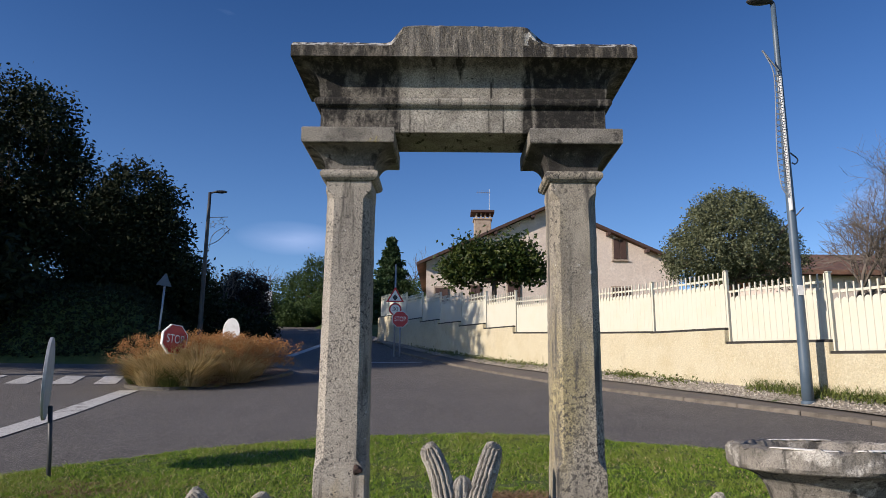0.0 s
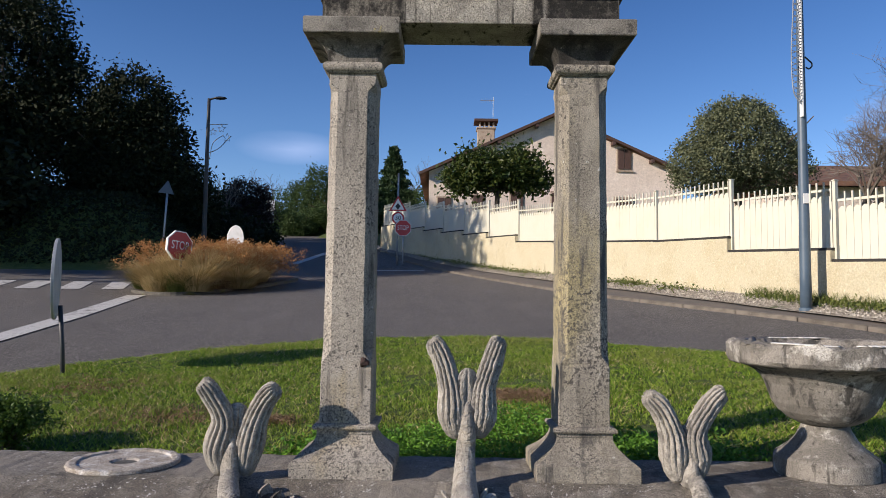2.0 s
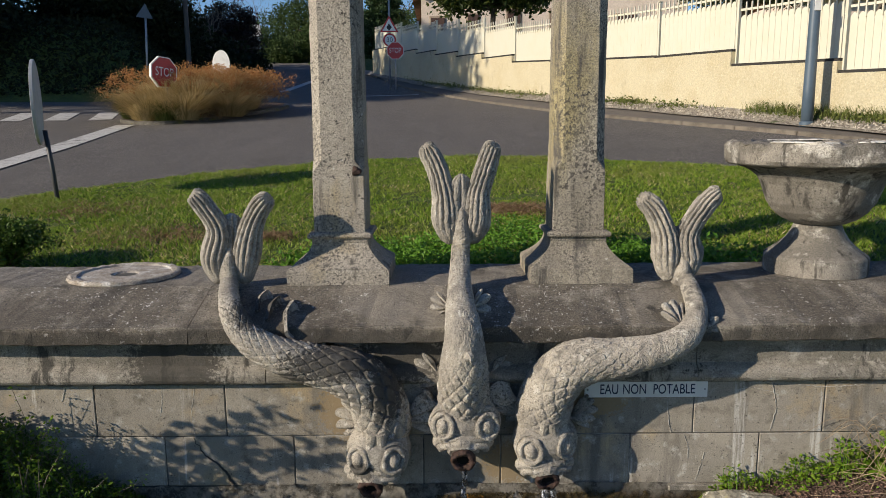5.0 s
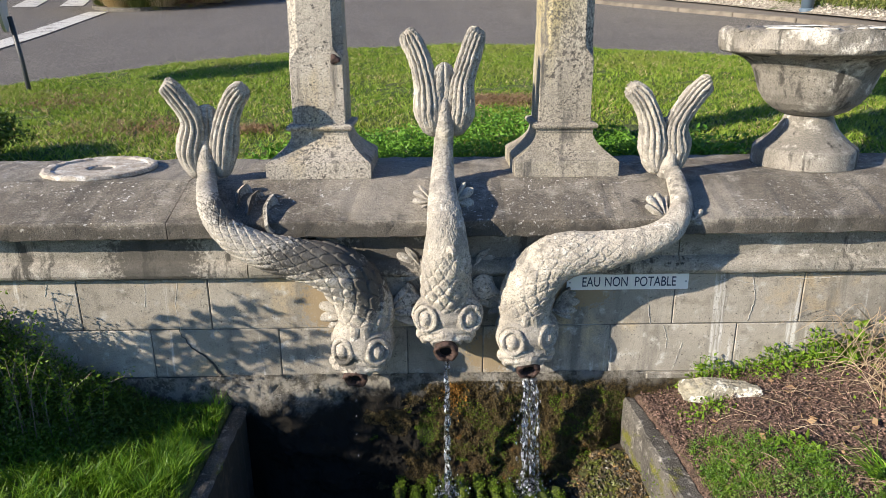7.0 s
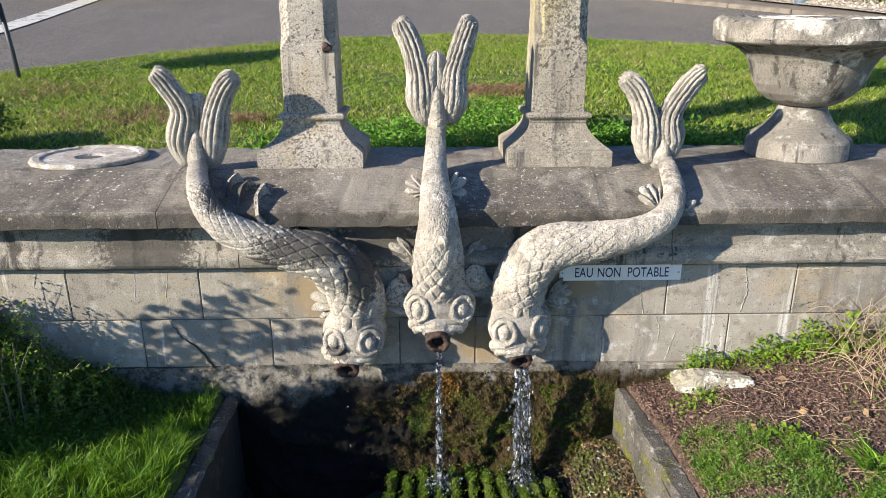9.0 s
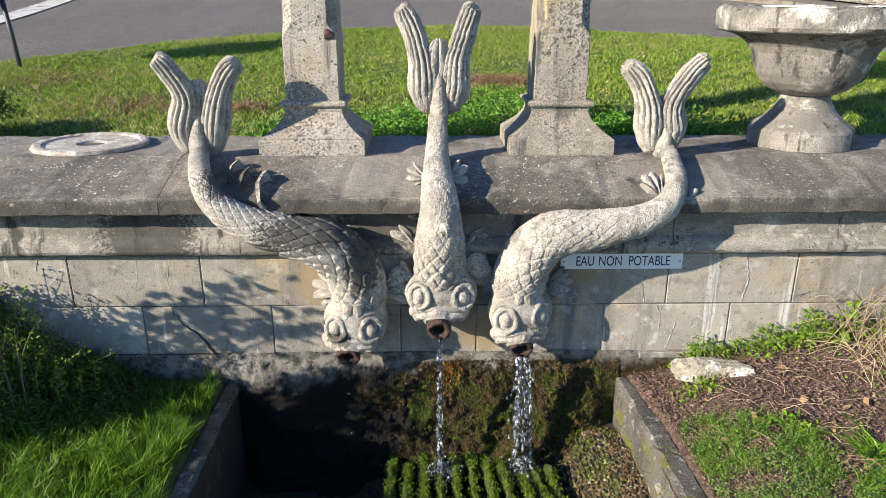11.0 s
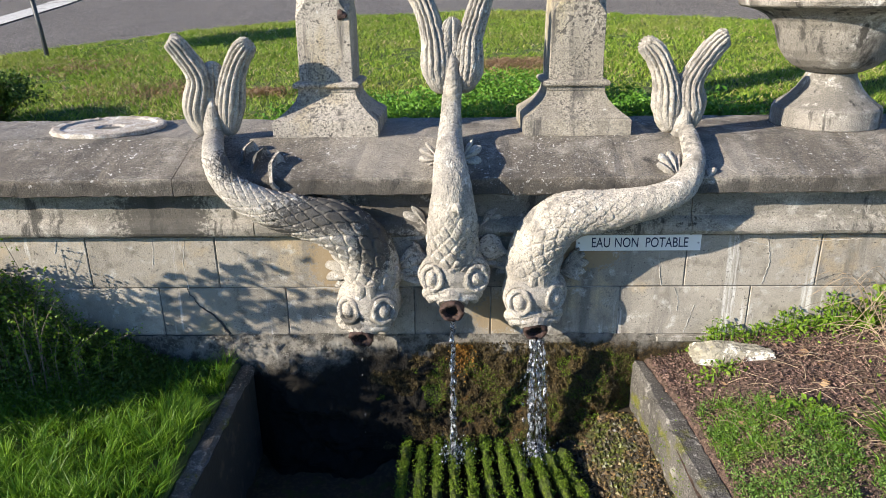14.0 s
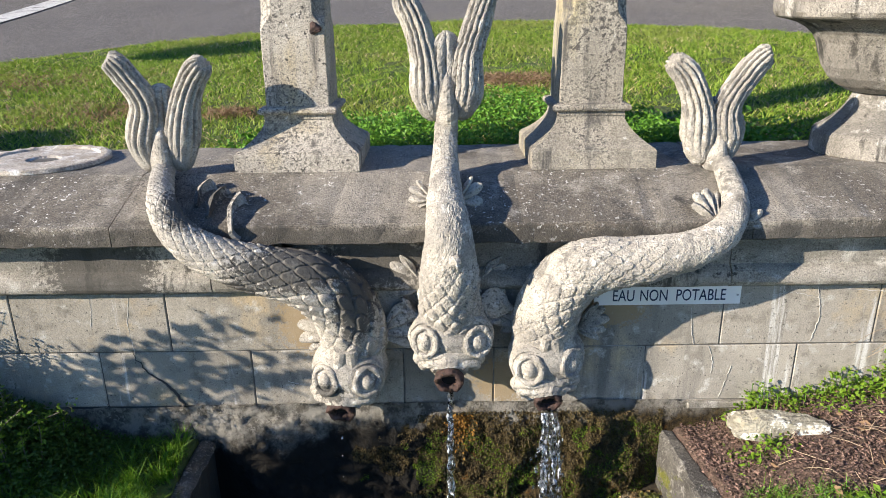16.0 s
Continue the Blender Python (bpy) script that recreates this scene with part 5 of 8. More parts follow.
def pipe(at, way, label):
    ob = thing("spout_pipe", at, label, "pipe", "spouts of the fountain")
    at, way = Vector(at), Vector(way).normalized()
    q = way.to_track_quat("Z", "Y").to_matrix()
    rows = [(0.036, -0.05), (0.043, -0.014), (0.046, -0.004), (0.045, 0.004), (0.040, 0.011), (0.031, 0.010), (0.0255, 0.002), (0.0245, -0.012), (0.024, -0.05)]
    n, v, f = 24, [], []
    rng = np.random.default_rng(7)
    for r, z in rows:
        for i in range(n):
            a = 2 * math.pi * i / n
            v.append(tuple(at + q @ Vector((math.cos(a) * r, math.sin(a) * r, z)) + Vector(rng.normal(0, 0.0034, 3))))
    for j in range(len(rows) - 1):
        for i in range(n):
            f.append([j * n + i, j * n + (i + 1) % n, (j + 1) * n + (i + 1) % n, (j + 1) * n + i])
    part("ring", mesh_np("ring", v, f, RUST, True), RUST, ob)
    # a flat black disc closes the pipe and paints the shade of its inside
    bm = bmesh.new()
    bmesh.ops.create_circle(bm, cap_ends=True, radius=0.0252, segments=20)
    bmesh.ops.transform(bm, matrix=Matrix.Translation(at - way * 0.009) @ q.to_4x4(), verts=bm.verts)
    part("bore_disc", bm, BORE_SHADE, ob, "black disc standing in for the shade inside the pipe")


def build_fish():
    Lb = [(-0.902, 0.20, 0.785), (-0.882, 0.095, 0.752), (-0.821, -0.08, 0.718), (-0.765, -0.135, 0.649), (-0.66, -0.15, 0.58), (-0.527, -0.14, 0.534), (-0.402, -0.12, 0.494), (-0.318, -0.085, 0.406), (-0.283, -0.055, 0.29), (-0.292, -0.05, 0.18), (-0.315, -0.080, 0.105), (-0.322, -0.105, 0.07)]
    Rb = [(0.909, 0.20, 0.787), (0.899, 0.074, 0.746), (0.877, -0.06, 0.692), (0.819, -0.13, 0.627), (0.71, -0.155, 0.584), (0.566, -0.15, 0.553), (0.43, -0.135, 0.53), (0.344, -0.10, 0.436), (0.316, -0.06, 0.304), (0.318, -0.055, 0.20), (0.321, -0.085, 0.135), (0.327, -0.11, 0.10)]
    Cb = [(0.023, 0.205, 0.948), (0.016, 0.185, 0.856), (0.012, 0.085, 0.767), (0.012, -0.086, 0.720), (0.019, -0.155, 0.646), (0.02, -0.145, 0.549), (0.02, -0.095, 0.428), (0.026, -0.055, 0.335), (0.026, -0.045, 0.265), (0.020, -0.075, 0.20), (0.018, -0.11, 0.175)]
    side = [0.030, 0.034, 0.040, 0.048, 0.058, 0.068, 0.083, 0.094, 0.098, 0.092, 0.066, 0.045]
    mid = [0.034, 0.038, 0.045, 0.054, 0.066, 0.080, 0.088, 0.092, 0.090, 0.070, 0.045]

    def tail(c, l, r, bud, lean=0.0):
        """A forked tail that stands on the coping: stem, two lobes as (x, z) from the bottom up, and the web between them; lean: how far back each step goes."""
        rr = (0.052, 0.045, 0.040, 0.036)

        def mk(ps):
            low = [(ps[0][0] * 0.70 + c[0] * 0.30, 0.205, c[1] - 0.026, 0.010), (ps[0][0] * 0.82 + c[0] * 0.18, 0.195, c[1] + 0.004, 0.036)]
            up = [(c[0] + (x - c[0]) * (1 - 0.025 * k), 0.19 + lean * k, z - 0.006 * k, rr[k]) for k, (x, z) in enumerate(ps)]
            e, d = up[-1], up[-2]
            return low + up + [(e[0] + (e[0] - d[0]) * 0.26, e[1] - 0.004, e[2] + (e[2] - d[2]) * 0.22, 0.028), (e[0] + (e[0] - d[0]) * 0.40, e[1] - 0.006, e[2] + (e[2] - d[2]) * 0.28, 0.010)]
        web = [(c[0] + (bud[0] - c[0]) * t, y, c[1] + (bud[1] - c[1]) * t + 0.01 * (t == 0), w) for t, y, w in ((0, 0.190, 0.026), (0.25, 0.190, 0.034), (0.55, 0.195, 0.034), (0.8, 0.195, 0.029), (0.96, 0.195, 0.020), (1.02, 0.195, 0.006))]
        rib = [(c[0] + (bud[0] - c[0]) * t, y, c[1] - 0.03 + (bud[1] - c[1] + 0.02) * t, w) for t, y, w in ((0, 0.187, 0.034), (0.15, 0.176, 0.040), (0.32, 0.170, 0.034), (0.50, 0.174, 0.022), (0.66, 0.185, 0.008))]
        return {"lobes": [(mk(l), 6.5), (mk(r), 7.0)], "bud": web, "rib": rib}
    fish("fish_sculpture", "pale scaled stone fish curling down the wall, forked tail raised", Lb, side,
         tail((-0.901, 0.787), [(-0.961, 0.866), (-0.935, 0.988), (-0.985, 1.088), (-1.015, 1.134)], [(-0.831, 0.874), (-0.803, 0.99), (-0.761, 1.074), (-0.724, 1.118)], (-0.883, 1.038), -0.012),
         [((-0.345, -0.022, 0.265), (-1, 0, -0.05), (0, 0, 1), 4, 0.10), ((-0.215, -0.035, 0.285), (1, -0.15, 0.1), (0, 0, 1), 4, 0.115)],
         {"at": (-0.298, -0.075, 0.182), "eyes": (((-0.368, -0.138, 0.172), (-0.45, -1, 0.05)), ((-0.236, -0.148, 0.172), (0.40, -1, 0.05))), "mouth": (-0.322, -0.130, 0.058), "mouth_way": (-0.08, -0.55, -0.8)}, STONE_FISH_SHADE_CRUST, (0.150, 0.14, 0.97, 0.44, 11), 0.0014,
         [((-0.742, 0.000, 0.688), (-0.760, 0.122, 0.736), 0.026), ((-0.690, -0.060, 0.668), (-0.700, 0.072, 0.722), 0.029), ((-0.605, -0.128, 0.640), (-0.650, 0.040, 0.714), 0.029)])
    fish("fish_sculpture", "pale stone fish with scaled body hanging straight down, forked tail raised", Cb, mid,
         tail((0.023, 0.943), [(-0.041, 1.006), (-0.049, 1.115), (-0.079, 1.222), (-0.118, 1.3)], [(0.083, 1.004), (0.091, 1.12), (0.123, 1.225), (0.15, 1.304)], (0.021, 1.186), 0.006),
         [((-0.02, 0.0, 0.705), (-0.85, 0.10, 0.05), (0, 0.40, 1), 4, 0.066), ((0.045, 0.0, 0.700), (0.85, 0.25, 0.35), (0, 0.45, 1), 3, 0.070), ((0.120, -0.045, 0.330), (1, 0, 0.15), (0, 0, 1), 3, 0.060), ((-0.075, -0.045, 0.345), (-1, 0, 0.15), (0, 0, 1), 3, 0.060), ((0.09, -0.03, 0.44), (1, 0.1, -0.1), (0, 0, 1), 5, 0.10), ((-0.05, -0.03, 0.44), (-1, 0.1, 0.2), (0, 0, 1), 4, 0.10), ((0.025, -0.205, 0.575), (0, -0.5, 0.9), (0.25, -0.2, -0.6), 2, 0.045)],
         {"at": (0.026, -0.060, 0.298), "eyes": (((-0.056, -0.128, 0.295), (-0.40, -1, 0.08)), ((0.106, -0.130, 0.295), (0.40, -1, 0.08))), "mouth": (0.018, -0.142, 0.182), "mouth_way": (0, -0.75, -0.65)}, STONE_FISH, (0.130, 0.15, 0.36, 0.40, 12), 0.0038)
    fish("fish_sculpture", "pale scaled stone fish curling down the wall, forked tail raised", Rb, side,
         tail((0.892, 0.786), [(0.832, 0.859), (0.82, 0.96), (0.775, 1.057), (0.732, 1.103)], [(0.925, 0.857), (0.916, 0.955), (0.968, 1.057), (1.024, 1.121)], (0.896, 0.982), 0.0),
         [((0.42, -0.03, 0.28), (1, 0.1, 0.1), (0, 0, 1), 5, 0.09), ((0.26, -0.03, 0.30), (-1, 0.1, 0.1), (0, 0, 1), 4, 0.08), ((0.815, -0.080, 0.650), (-0.55, 0.55, 0.9), (0.7, 0.5, 0.1), 4, 0.085), ((0.225, -0.050, 0.360), (-1, -0.05, 0.3), (0, 0.1, 1), 1, 0.085), ((0.90, -0.09, 0.64), (0.9, 0.1, 0.25), (0, 0.2, 1), 2, 0.05)],
         {"at": (0.325, -0.075, 0.220), "eyes": (((0.264, -0.150, 0.206), (-0.30, -1, 0.05)), ((0.395, -0.130, 0.218), (0.70, -1, 0.05))), "mouth": (0.327, -0.138, 0.088), "mouth_way": (0.08, -0.55, -0.8)}, STONE_FISH, (0.080, 0.15, 0.50, 0.40, 12), 0.0036)
    pipe((-0.324, -0.140, 0.053), (-0.08, -0.95, -0.45), "rusty iron spout ring in a fish's mouth, nearly dry")
    pipe((0.018, -0.163, 0.172), (0, -1, -0.3), "rusty iron spout ring in the straight fish's mouth, running")
    pipe((0.329, -0.143, 0.083), (0.08, -0.95, -0.45), "rusty iron spout ring in a fish's mouth, running")


# ---- urn and disc on the coping ----
def build_urn():
    cx, cy = 1.552, 0.43
    ob = thing("stone_urn", (cx, cy, 0.746), "wide stone urn with a chipped rim, standing on the coping", "urn")
    w = lambda a, j: (0.0025 * noise.noise((math.cos(a) * 4, math.sin(a) * 4, j * 0.3)), 0.0)
    prof = [(0.200, 0.7465), (0.206, 0.752), (0.207, 0.785), (0.206, 0.818), (0.200, 0.828), (0.180, 0.842), (0.150, 0.866), (0.122, 0.896), (0.102, 0.930), (0.094, 0.950), (0.092, 0.957)]
    v, f = lathe(prof, cx, cy, 72, w)
    part("foot", mesh_np("foot", v, f, STONE_URN), STONE_URN, ob)
    rim = lambda a, j: ((noise.noise((math.cos(a) * 6, math.sin(a) * 6, j * 0.8)) * 0.016 if j > 12 else 0) + w(a, j)[0], noise.noise((math.cos(a) * 9, math.sin(a) * 9, 2.0 + j)) * 0.016 if 14 <= j <= 17 else 0)
    prof = [(0.088, 0.9575), (0.112, 0.963), (0.150, 0.982), (0.184, 1.012), (0.208, 1.048), (0.224, 1.090), (0.236, 1.128), (0.252, 1.156), (0.276, 1.178), (0.306, 1.194), (0.340, 1.204), (0.370, 1.210), (0.379, 1.216), (0.383, 1.230), (0.385, 1.285), (0.378, 1.300), (0.350, 1.305), (0.322, 1.296), (0.290, 1.252), (0.225, 1.190), (0.120, 1.170), (0.02, 1.168)]
    v, f = lathe(prof, cx, cy, 96, rim)
    bowl = part("bowl", mesh_np("bowl", v, f, STONE_URN), STONE_URN, ob)
    bm = bmesh.new()
    v, f = lathe([(0.16, 1.180), (0.228, 1.200), (0.228, 1.206), (0.02, 1.200)], cx, cy, 24)
    part("soil", mesh_np("soil", v, f, SOIL), SOIL, bowl, "dry soil inside the bowl")
    bm.free()
    # white crust on the rim
    crust = surface("white_lime_crust", (0.74, 0.72, 0.68), [((0.45, 0.42, 0.38), 30, 0.5, 0.62)], 0.9, (90, 0.8, 0.006))
    for a0, a1 in ((-2.6, -1.9), (-1.72, -1.25), (-0.9, -0.3), (1.0, 1.8)):
        pts = np.array([(cx + 0.352 * math.cos(a), cy + 0.352 * math.sin(a), 1.304 + 0.0015 * math.sin(a * 7)) for a in np.linspace(a0, a1, 26)])
        v, f = tube(pts, 0.027 * np.sin(np.linspace(0.25, math.pi - 0.25, 26)) ** 0.5 * (1 + 0.12 * np.sin(np.arange(26) * 1.3)), 8, squash=np.full(26, 0.16))
        part("crust", mesh_np("crust", v, f, crust, True), crust, bowl, "white crust on the rim")


def build_disc():
    cx, cy = -1.425, 0.425
    ob = thing("stone_disc", (cx, cy, 0.747), "round whitish stone disc with a ragged rim, lying on the coping", "disc")
    w = lambda a, j: ((0.006 * noise.noise((math.cos(a) * 5, math.sin(a) * 5, j)), (0.003 * max(0, math.sin(a * 23 + 2 * math.sin(a * 3)))) if j in (2, 3, 4) else 0))
    prof = [(0.222, 0.7475), (0.226, 0.752), (0.224, 0.764), (0.212, 0.768), (0.190, 0.766), (0.182, 0.760), (0.160, 0.760), (0.06, 0.759), (0.048, 0.750), (0.01, 0.748)]
    v, f = lathe(prof, cx, cy, 96, w)
    m = surface("whitish_disc_stone", (0.46, 0.41, 0.35), [((0.32, 0.27, 0.22), 9, 0.45, 0.62), ((0.66, 0.64, 0.60), 14, 0.54, 0.66), ((0.09, 0.075, 0.06), 34, 0.57, 0.64, None, 6.0, 7.0)], 0.92, (120, 0.9, 0.008), grain=(160, 0.35))
    part("slab", mesh_np("slab", v, f, m), m, ob)
    bm = bmesh.new()
    bmesh.ops.create_circle(bm, cap_ends=True, radius=0.05, segments=20)
    bmesh.ops.transform(bm, matrix=Matrix.Translation((cx, cy, 0.7515)), verts=bm.verts)
    part("hole", bm, MORTAR, ob, "dark hole at the centre")


# ---- basin ----
def build_basin():
    ob = thing("fountain_basin", (0, -0.9, -0.72), "sunk stone trough with cement edges, a dark bed and pebbles", "basin", kind="structure")

    def edging(name, pts, zt, zb, label, material):
        """A rough cement wall: pts of (y, inner x, outer x)."""
        v, f = [], []
        rng = np.random.default_rng(len(name) + int(pts[0][1] * 10) + 30)
        ys = np.linspace(pts[0][0], pts[-1][0], 60)
        for y in ys:
            a = np.interp(-y, [-p[0] for p in pts], [p[1] for p in pts])
            b = np.interp(-y, [-p[0] for p in pts], [p[2] for p in pts])
            z = np.interp(-y, [0, 2.2], zt) + 0.002 * noise.noise((y * 9, a, 0))
            e = 0.012 * (1 if b > a else -1)
            for x, zz in ((a - 0.3 * e, zb), (a, z - 0.012), (a + e, z), (b - e, z - 0.002), (b, z - 0.014), (b, zb)):
                v.append((x + rng.normal(0, 0.0025), y, zz + rng.normal(0, 0.002)))
        k = 6
        f = [[i * k + j, i * k + j + 1, (i + 1) * k + j + 1, (i + 1) * k + j] for i in range(len(ys) - 1) for j in range(k - 1)]
        f += [list(range(k)), [(len(ys) - 1) * k + j for j in range(k)][::-1]]
        part(name, mesh_np(name, v, f, material), material, ob, label)
    left = [(-0.02, -0.787, -0.842), (-0.45, -0.785, -0.845), (-0.85, -0.783, -0.850), (-2.1, -0.775, -0.87)]
    # this wall gets its shade from the dark colour
    edging("edging", [(y, p - 0.004, q + 0.004) for y, p, q in left], (-0.152, -0.20), -0.75, "cement wall coloured dark for the shade on its inner face", CEMENT_SHADED)
    edging("edging_top", left, (-0.128, -0.172), -0.150, "damp grey-brown cement edge along the grass", BASIN_STONE)
    edging("edging", [(-0.02, 0.735, 0.785), (-0.37, 0.753, 0.838), (-0.85, 0.775, 0.860), (-2.1, 0.82, 0.91)], (-0.112, -0.185), -0.75, "pale cement edge with moss on the inner side", BASIN_STONE)
    # bed, rising to the right in a bank of pebbles
    xs, ys = np.linspace(-0.82, 0.82, 110), np.linspace(0.02, -2.1, 130)
    X, Y = np.meshgrid(xs, ys)
    heap = smooth01((X - 0.38 - 0.12 * np.clip(-Y - 0.2, 0, 1)) / 0.30) * smooth01((Y + 1.6) / 1.2)
    shelf = smooth01((Y + 0.19) / 0.10) * smooth01((X + 0.34) / 0.2)
    bump = np.array([noise.fractal((x * 9, y * 9, 2.0), 1.0, 2.0, 4) for x, y in zip(X.ravel(), Y.ravel())]).reshape(X.shape)
    Z = -0.56 + 0.245 * heap + 0.12 * shelf * (1 - heap) + 0.014 * bump
    v = np.stack([X.ravel(), Y.ravel(), Z.ravel()], 1)
    idx = np.arange(v.shape[0]).reshape(X.shape)
    f = np.stack([idx[:-1, :-1], idx[1:, :-1], idx[1:, 1:], idx[:-1, 1:]], -1).reshape(-1, 4)
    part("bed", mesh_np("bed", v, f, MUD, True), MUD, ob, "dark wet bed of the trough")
    rng = np.random.default_rng(21)
    n = 17000
    px, py = rng.uniform(0.36, 0.80, n), rng.uniform(-1.25, -0.08, n)
    pz = Z[np.searchsorted(-ys, -py).clip(0, 129), np.searchsorted(xs, px).clip(0, 109)]
    ok = pz > -0.50
    px, py, pz = px[ok], py[ok], pz[ok]
    n = len(px)
    # each a squat stone of six corners
    corner = np.array([(1, 0, 0), (0, 1, 0), (-1, 0, 0), (0, -1, 0), (0, 0, 1), (0, 0, -1)], float)[None] + rng.normal(0, 0.22, (n, 6, 3))
    turn, r = rng.uniform(0, 6.28, n), 0.0035 + 0.0085 * rng.uniform(0, 1, n) ** 2.2
    corner = np.stack([corner[:, :, 0] * np.cos(turn)[:, None] - corner[:, :, 1] * np.sin(turn)[:, None] * 0.75, corner[:, :, 0] * np.sin(turn)[:, None] + corner[:, :, 1] * np.cos(turn)[:, None] * 0.75, corner[:, :, 2] * 0.6], 2)
    pv = (corner * r[:, None, None] + np.stack([px, py, pz + r * 0.25], 1)[:, None]).reshape(-1, 3)
    side_faces = np.array([(0, 1, 4), (1, 2, 4), (2, 3, 4), (3, 0, 4), (1, 0, 5), (2, 1, 5), (3, 2, 5), (0, 3, 5)])
    pf = (np.arange(n)[:, None, None] * 6 + side_faces[None]).reshape(-1, 3)
    pm = surface("mixed_pebbles", (0.105, 0.068, 0.030), [((0.040, 0.032, 0.018), 24, 0.46, 0.56), ((0.34, 0.20, 0.050), 70, 0.60, 0.64), ((0.060, 0.070, 0.010), 9, 0.50, 0.60)], 0.5, None, island=0.85)
    tagged(part("pebbles", mesh_np("pebbles", pv, pf, pm), pm, ob, "wet brown and ochre pebbles"), kind="stuff")
    n = 2600
    my = -rng.uniform(0.05, 1.2, n)
    mz = -0.36 + np.abs(rng.normal(0, 0.075, n)) * (1 + 0.5 * np.sin(my * 9))
    mx = np.interp(-my, [0.02, 0.37, 0.85, 2.1], [0.735, 0.753, 0.775, 0.82]) + 0.004
    lv, lf = leaves(rng, np.stack([mx, my, mz], 1), 0.009, 0.0, np.array([-0.9, -0.2, 0.2]))
    tagged(part("edging_moss", mesh_np("edging_moss", lv, lf, MOSS_LEAF), MOSS_LEAF, ob, "yellow-green moss at the foot of the edging"), kind="stuff")
    part("sill", box(-0.86, 0.92, -2.2, -2.1, -0.75, -0.20, 0.01), BASIN_STONE, ob)


def tufts(rng, pts, size, n_each, spread):
    """Tiny upright leaves scattered on points: moss."""
    p = np.repeat(np.asarray(pts), n_each, 0)
    p = p + rng.normal(0, spread, p.shape) * np.array([1, 1, 0.6])
    return leaves(rng, p, size, 0.0, np.array([0, 0, 0.9]))


def build_grate():
    ob = thing("mossy_grate", (0.17, -0.5, -0.55), "row of stone bars in the trough, thick with green moss", "grate")
    rng = np.random.default_rng(8)
    for i in range(11):
        t = i / 10
        x0, x1 = -0.165 + 0.060 * i, -0.185 + 0.0725 * i
        y0 = -0.13 - 0.03 * math.sin(i * 2.1) - 0.12 * max(0, t - 0.8)
        ys = np.linspace(y0, -1.25, 60)
        path = np.stack([x0 + (x1 - x0) * (y0 - ys) / 0.6, ys, -0.425 - 0.05 * (y0 - ys) + 0.008 * np.sin(ys * 17 + i)], 1)
        rad = 0.0165 * (1 + 0.55 * np.array([noise.fractal((y * 16, i * 3.7, 0.0), 1.0, 2.0, 3) for y in ys])) * smooth01((y0 - ys) / 0.05 + 0.45)
        v, f = tube(path, rad, 12, lambda k, a: 1 + 0.12 * np.sin(3 * a + k) + rng.normal(0, 0.05, len(a)), squash=np.full(60, 1.9))
        bar = part("bar", mesh_np("bar", v, f, MOSS, True), MOSS, ob)
        top = path + np.array([0, 0, 0.026])
        keep = rng.uniform(0, 1, 60) < np.array([0.55 + 1.1 * noise.noise((y * 13, i * 2.3, 4.0)) for y in ys]) + (0.25 if i < 9 else -0.1)
        lv, lf = tufts(rng, top[keep], 0.0078, 110, 0.0105)
        tagged(part("moss", mesh_np("moss", lv, lf, MOSS_LEAF), MOSS_LEAF, bar, "tufted bright green moss"), kind="stuff")
    # moss and root fibres on the footing
    def cover(name, n, lo, hi, size, mat, label, thr, seed, way):
        px, pz = rng.uniform(-0.42, 0.74, n), rng.uniform(lo, hi, n)
        m = np.array([noise.fractal((x * 8, z * 10, seed), 1.0, 2.0, 3) for x, z in zip(px, pz)]) - 0.9 * np.clip(pz + 0.16, 0, 1) - 1.1 * smooth01((0.06 - px) / 0.50)
        px, pz = px[m > thr], pz[m > thr]
        py = footing_y(px, pz) - rng.uniform(0, 0.006, len(px))
        lv, lf = leaves(rng, np.stack([px, py, pz], 1), size, 0.0, np.array(way))
        tagged(new(name, mesh_np(name, lv, lf, mat)), label, "moss", kind="stuff")
    cover("footing_moss", 52000, -0.46, -0.08, 0.0058, MOSS_LEAF, "small yellow-green moss on the wet footing", -0.02, 0.0, (0, -0.8, 0.3))
    cover("root_fibres", 80000, -0.46, -0.03, 0.0075, FIBRE, "matted brown root fibres on the wet footing", -0.40, 5.0, (0, -0.5, -0.9))
    tuft = np.stack([rng.normal(0.055, 0.022, 500), np.zeros(500), -0.035 - np.abs(rng.normal(0, 0.05, 500))], 1)
    tuft[:, 1] = footing_y(tuft[:, 0], tuft[:, 2]) - rng.uniform(0, 0.02, 500)
    lv, lf = leaves(rng, tuft, 0.011, 0.0, np.array([0, -0.6, -0.6]))
    rusty = leafy("rust_stained_moss", (0.16, 0.07, 0.012), (0.30, 0.16, 0.03), 0.7, 0.2)
    tagged(new("rusty_moss", mesh_np("rusty_moss", lv, lf, rusty)), "rust-stained moss hanging beside the middle spout", "moss", kind="stuff")


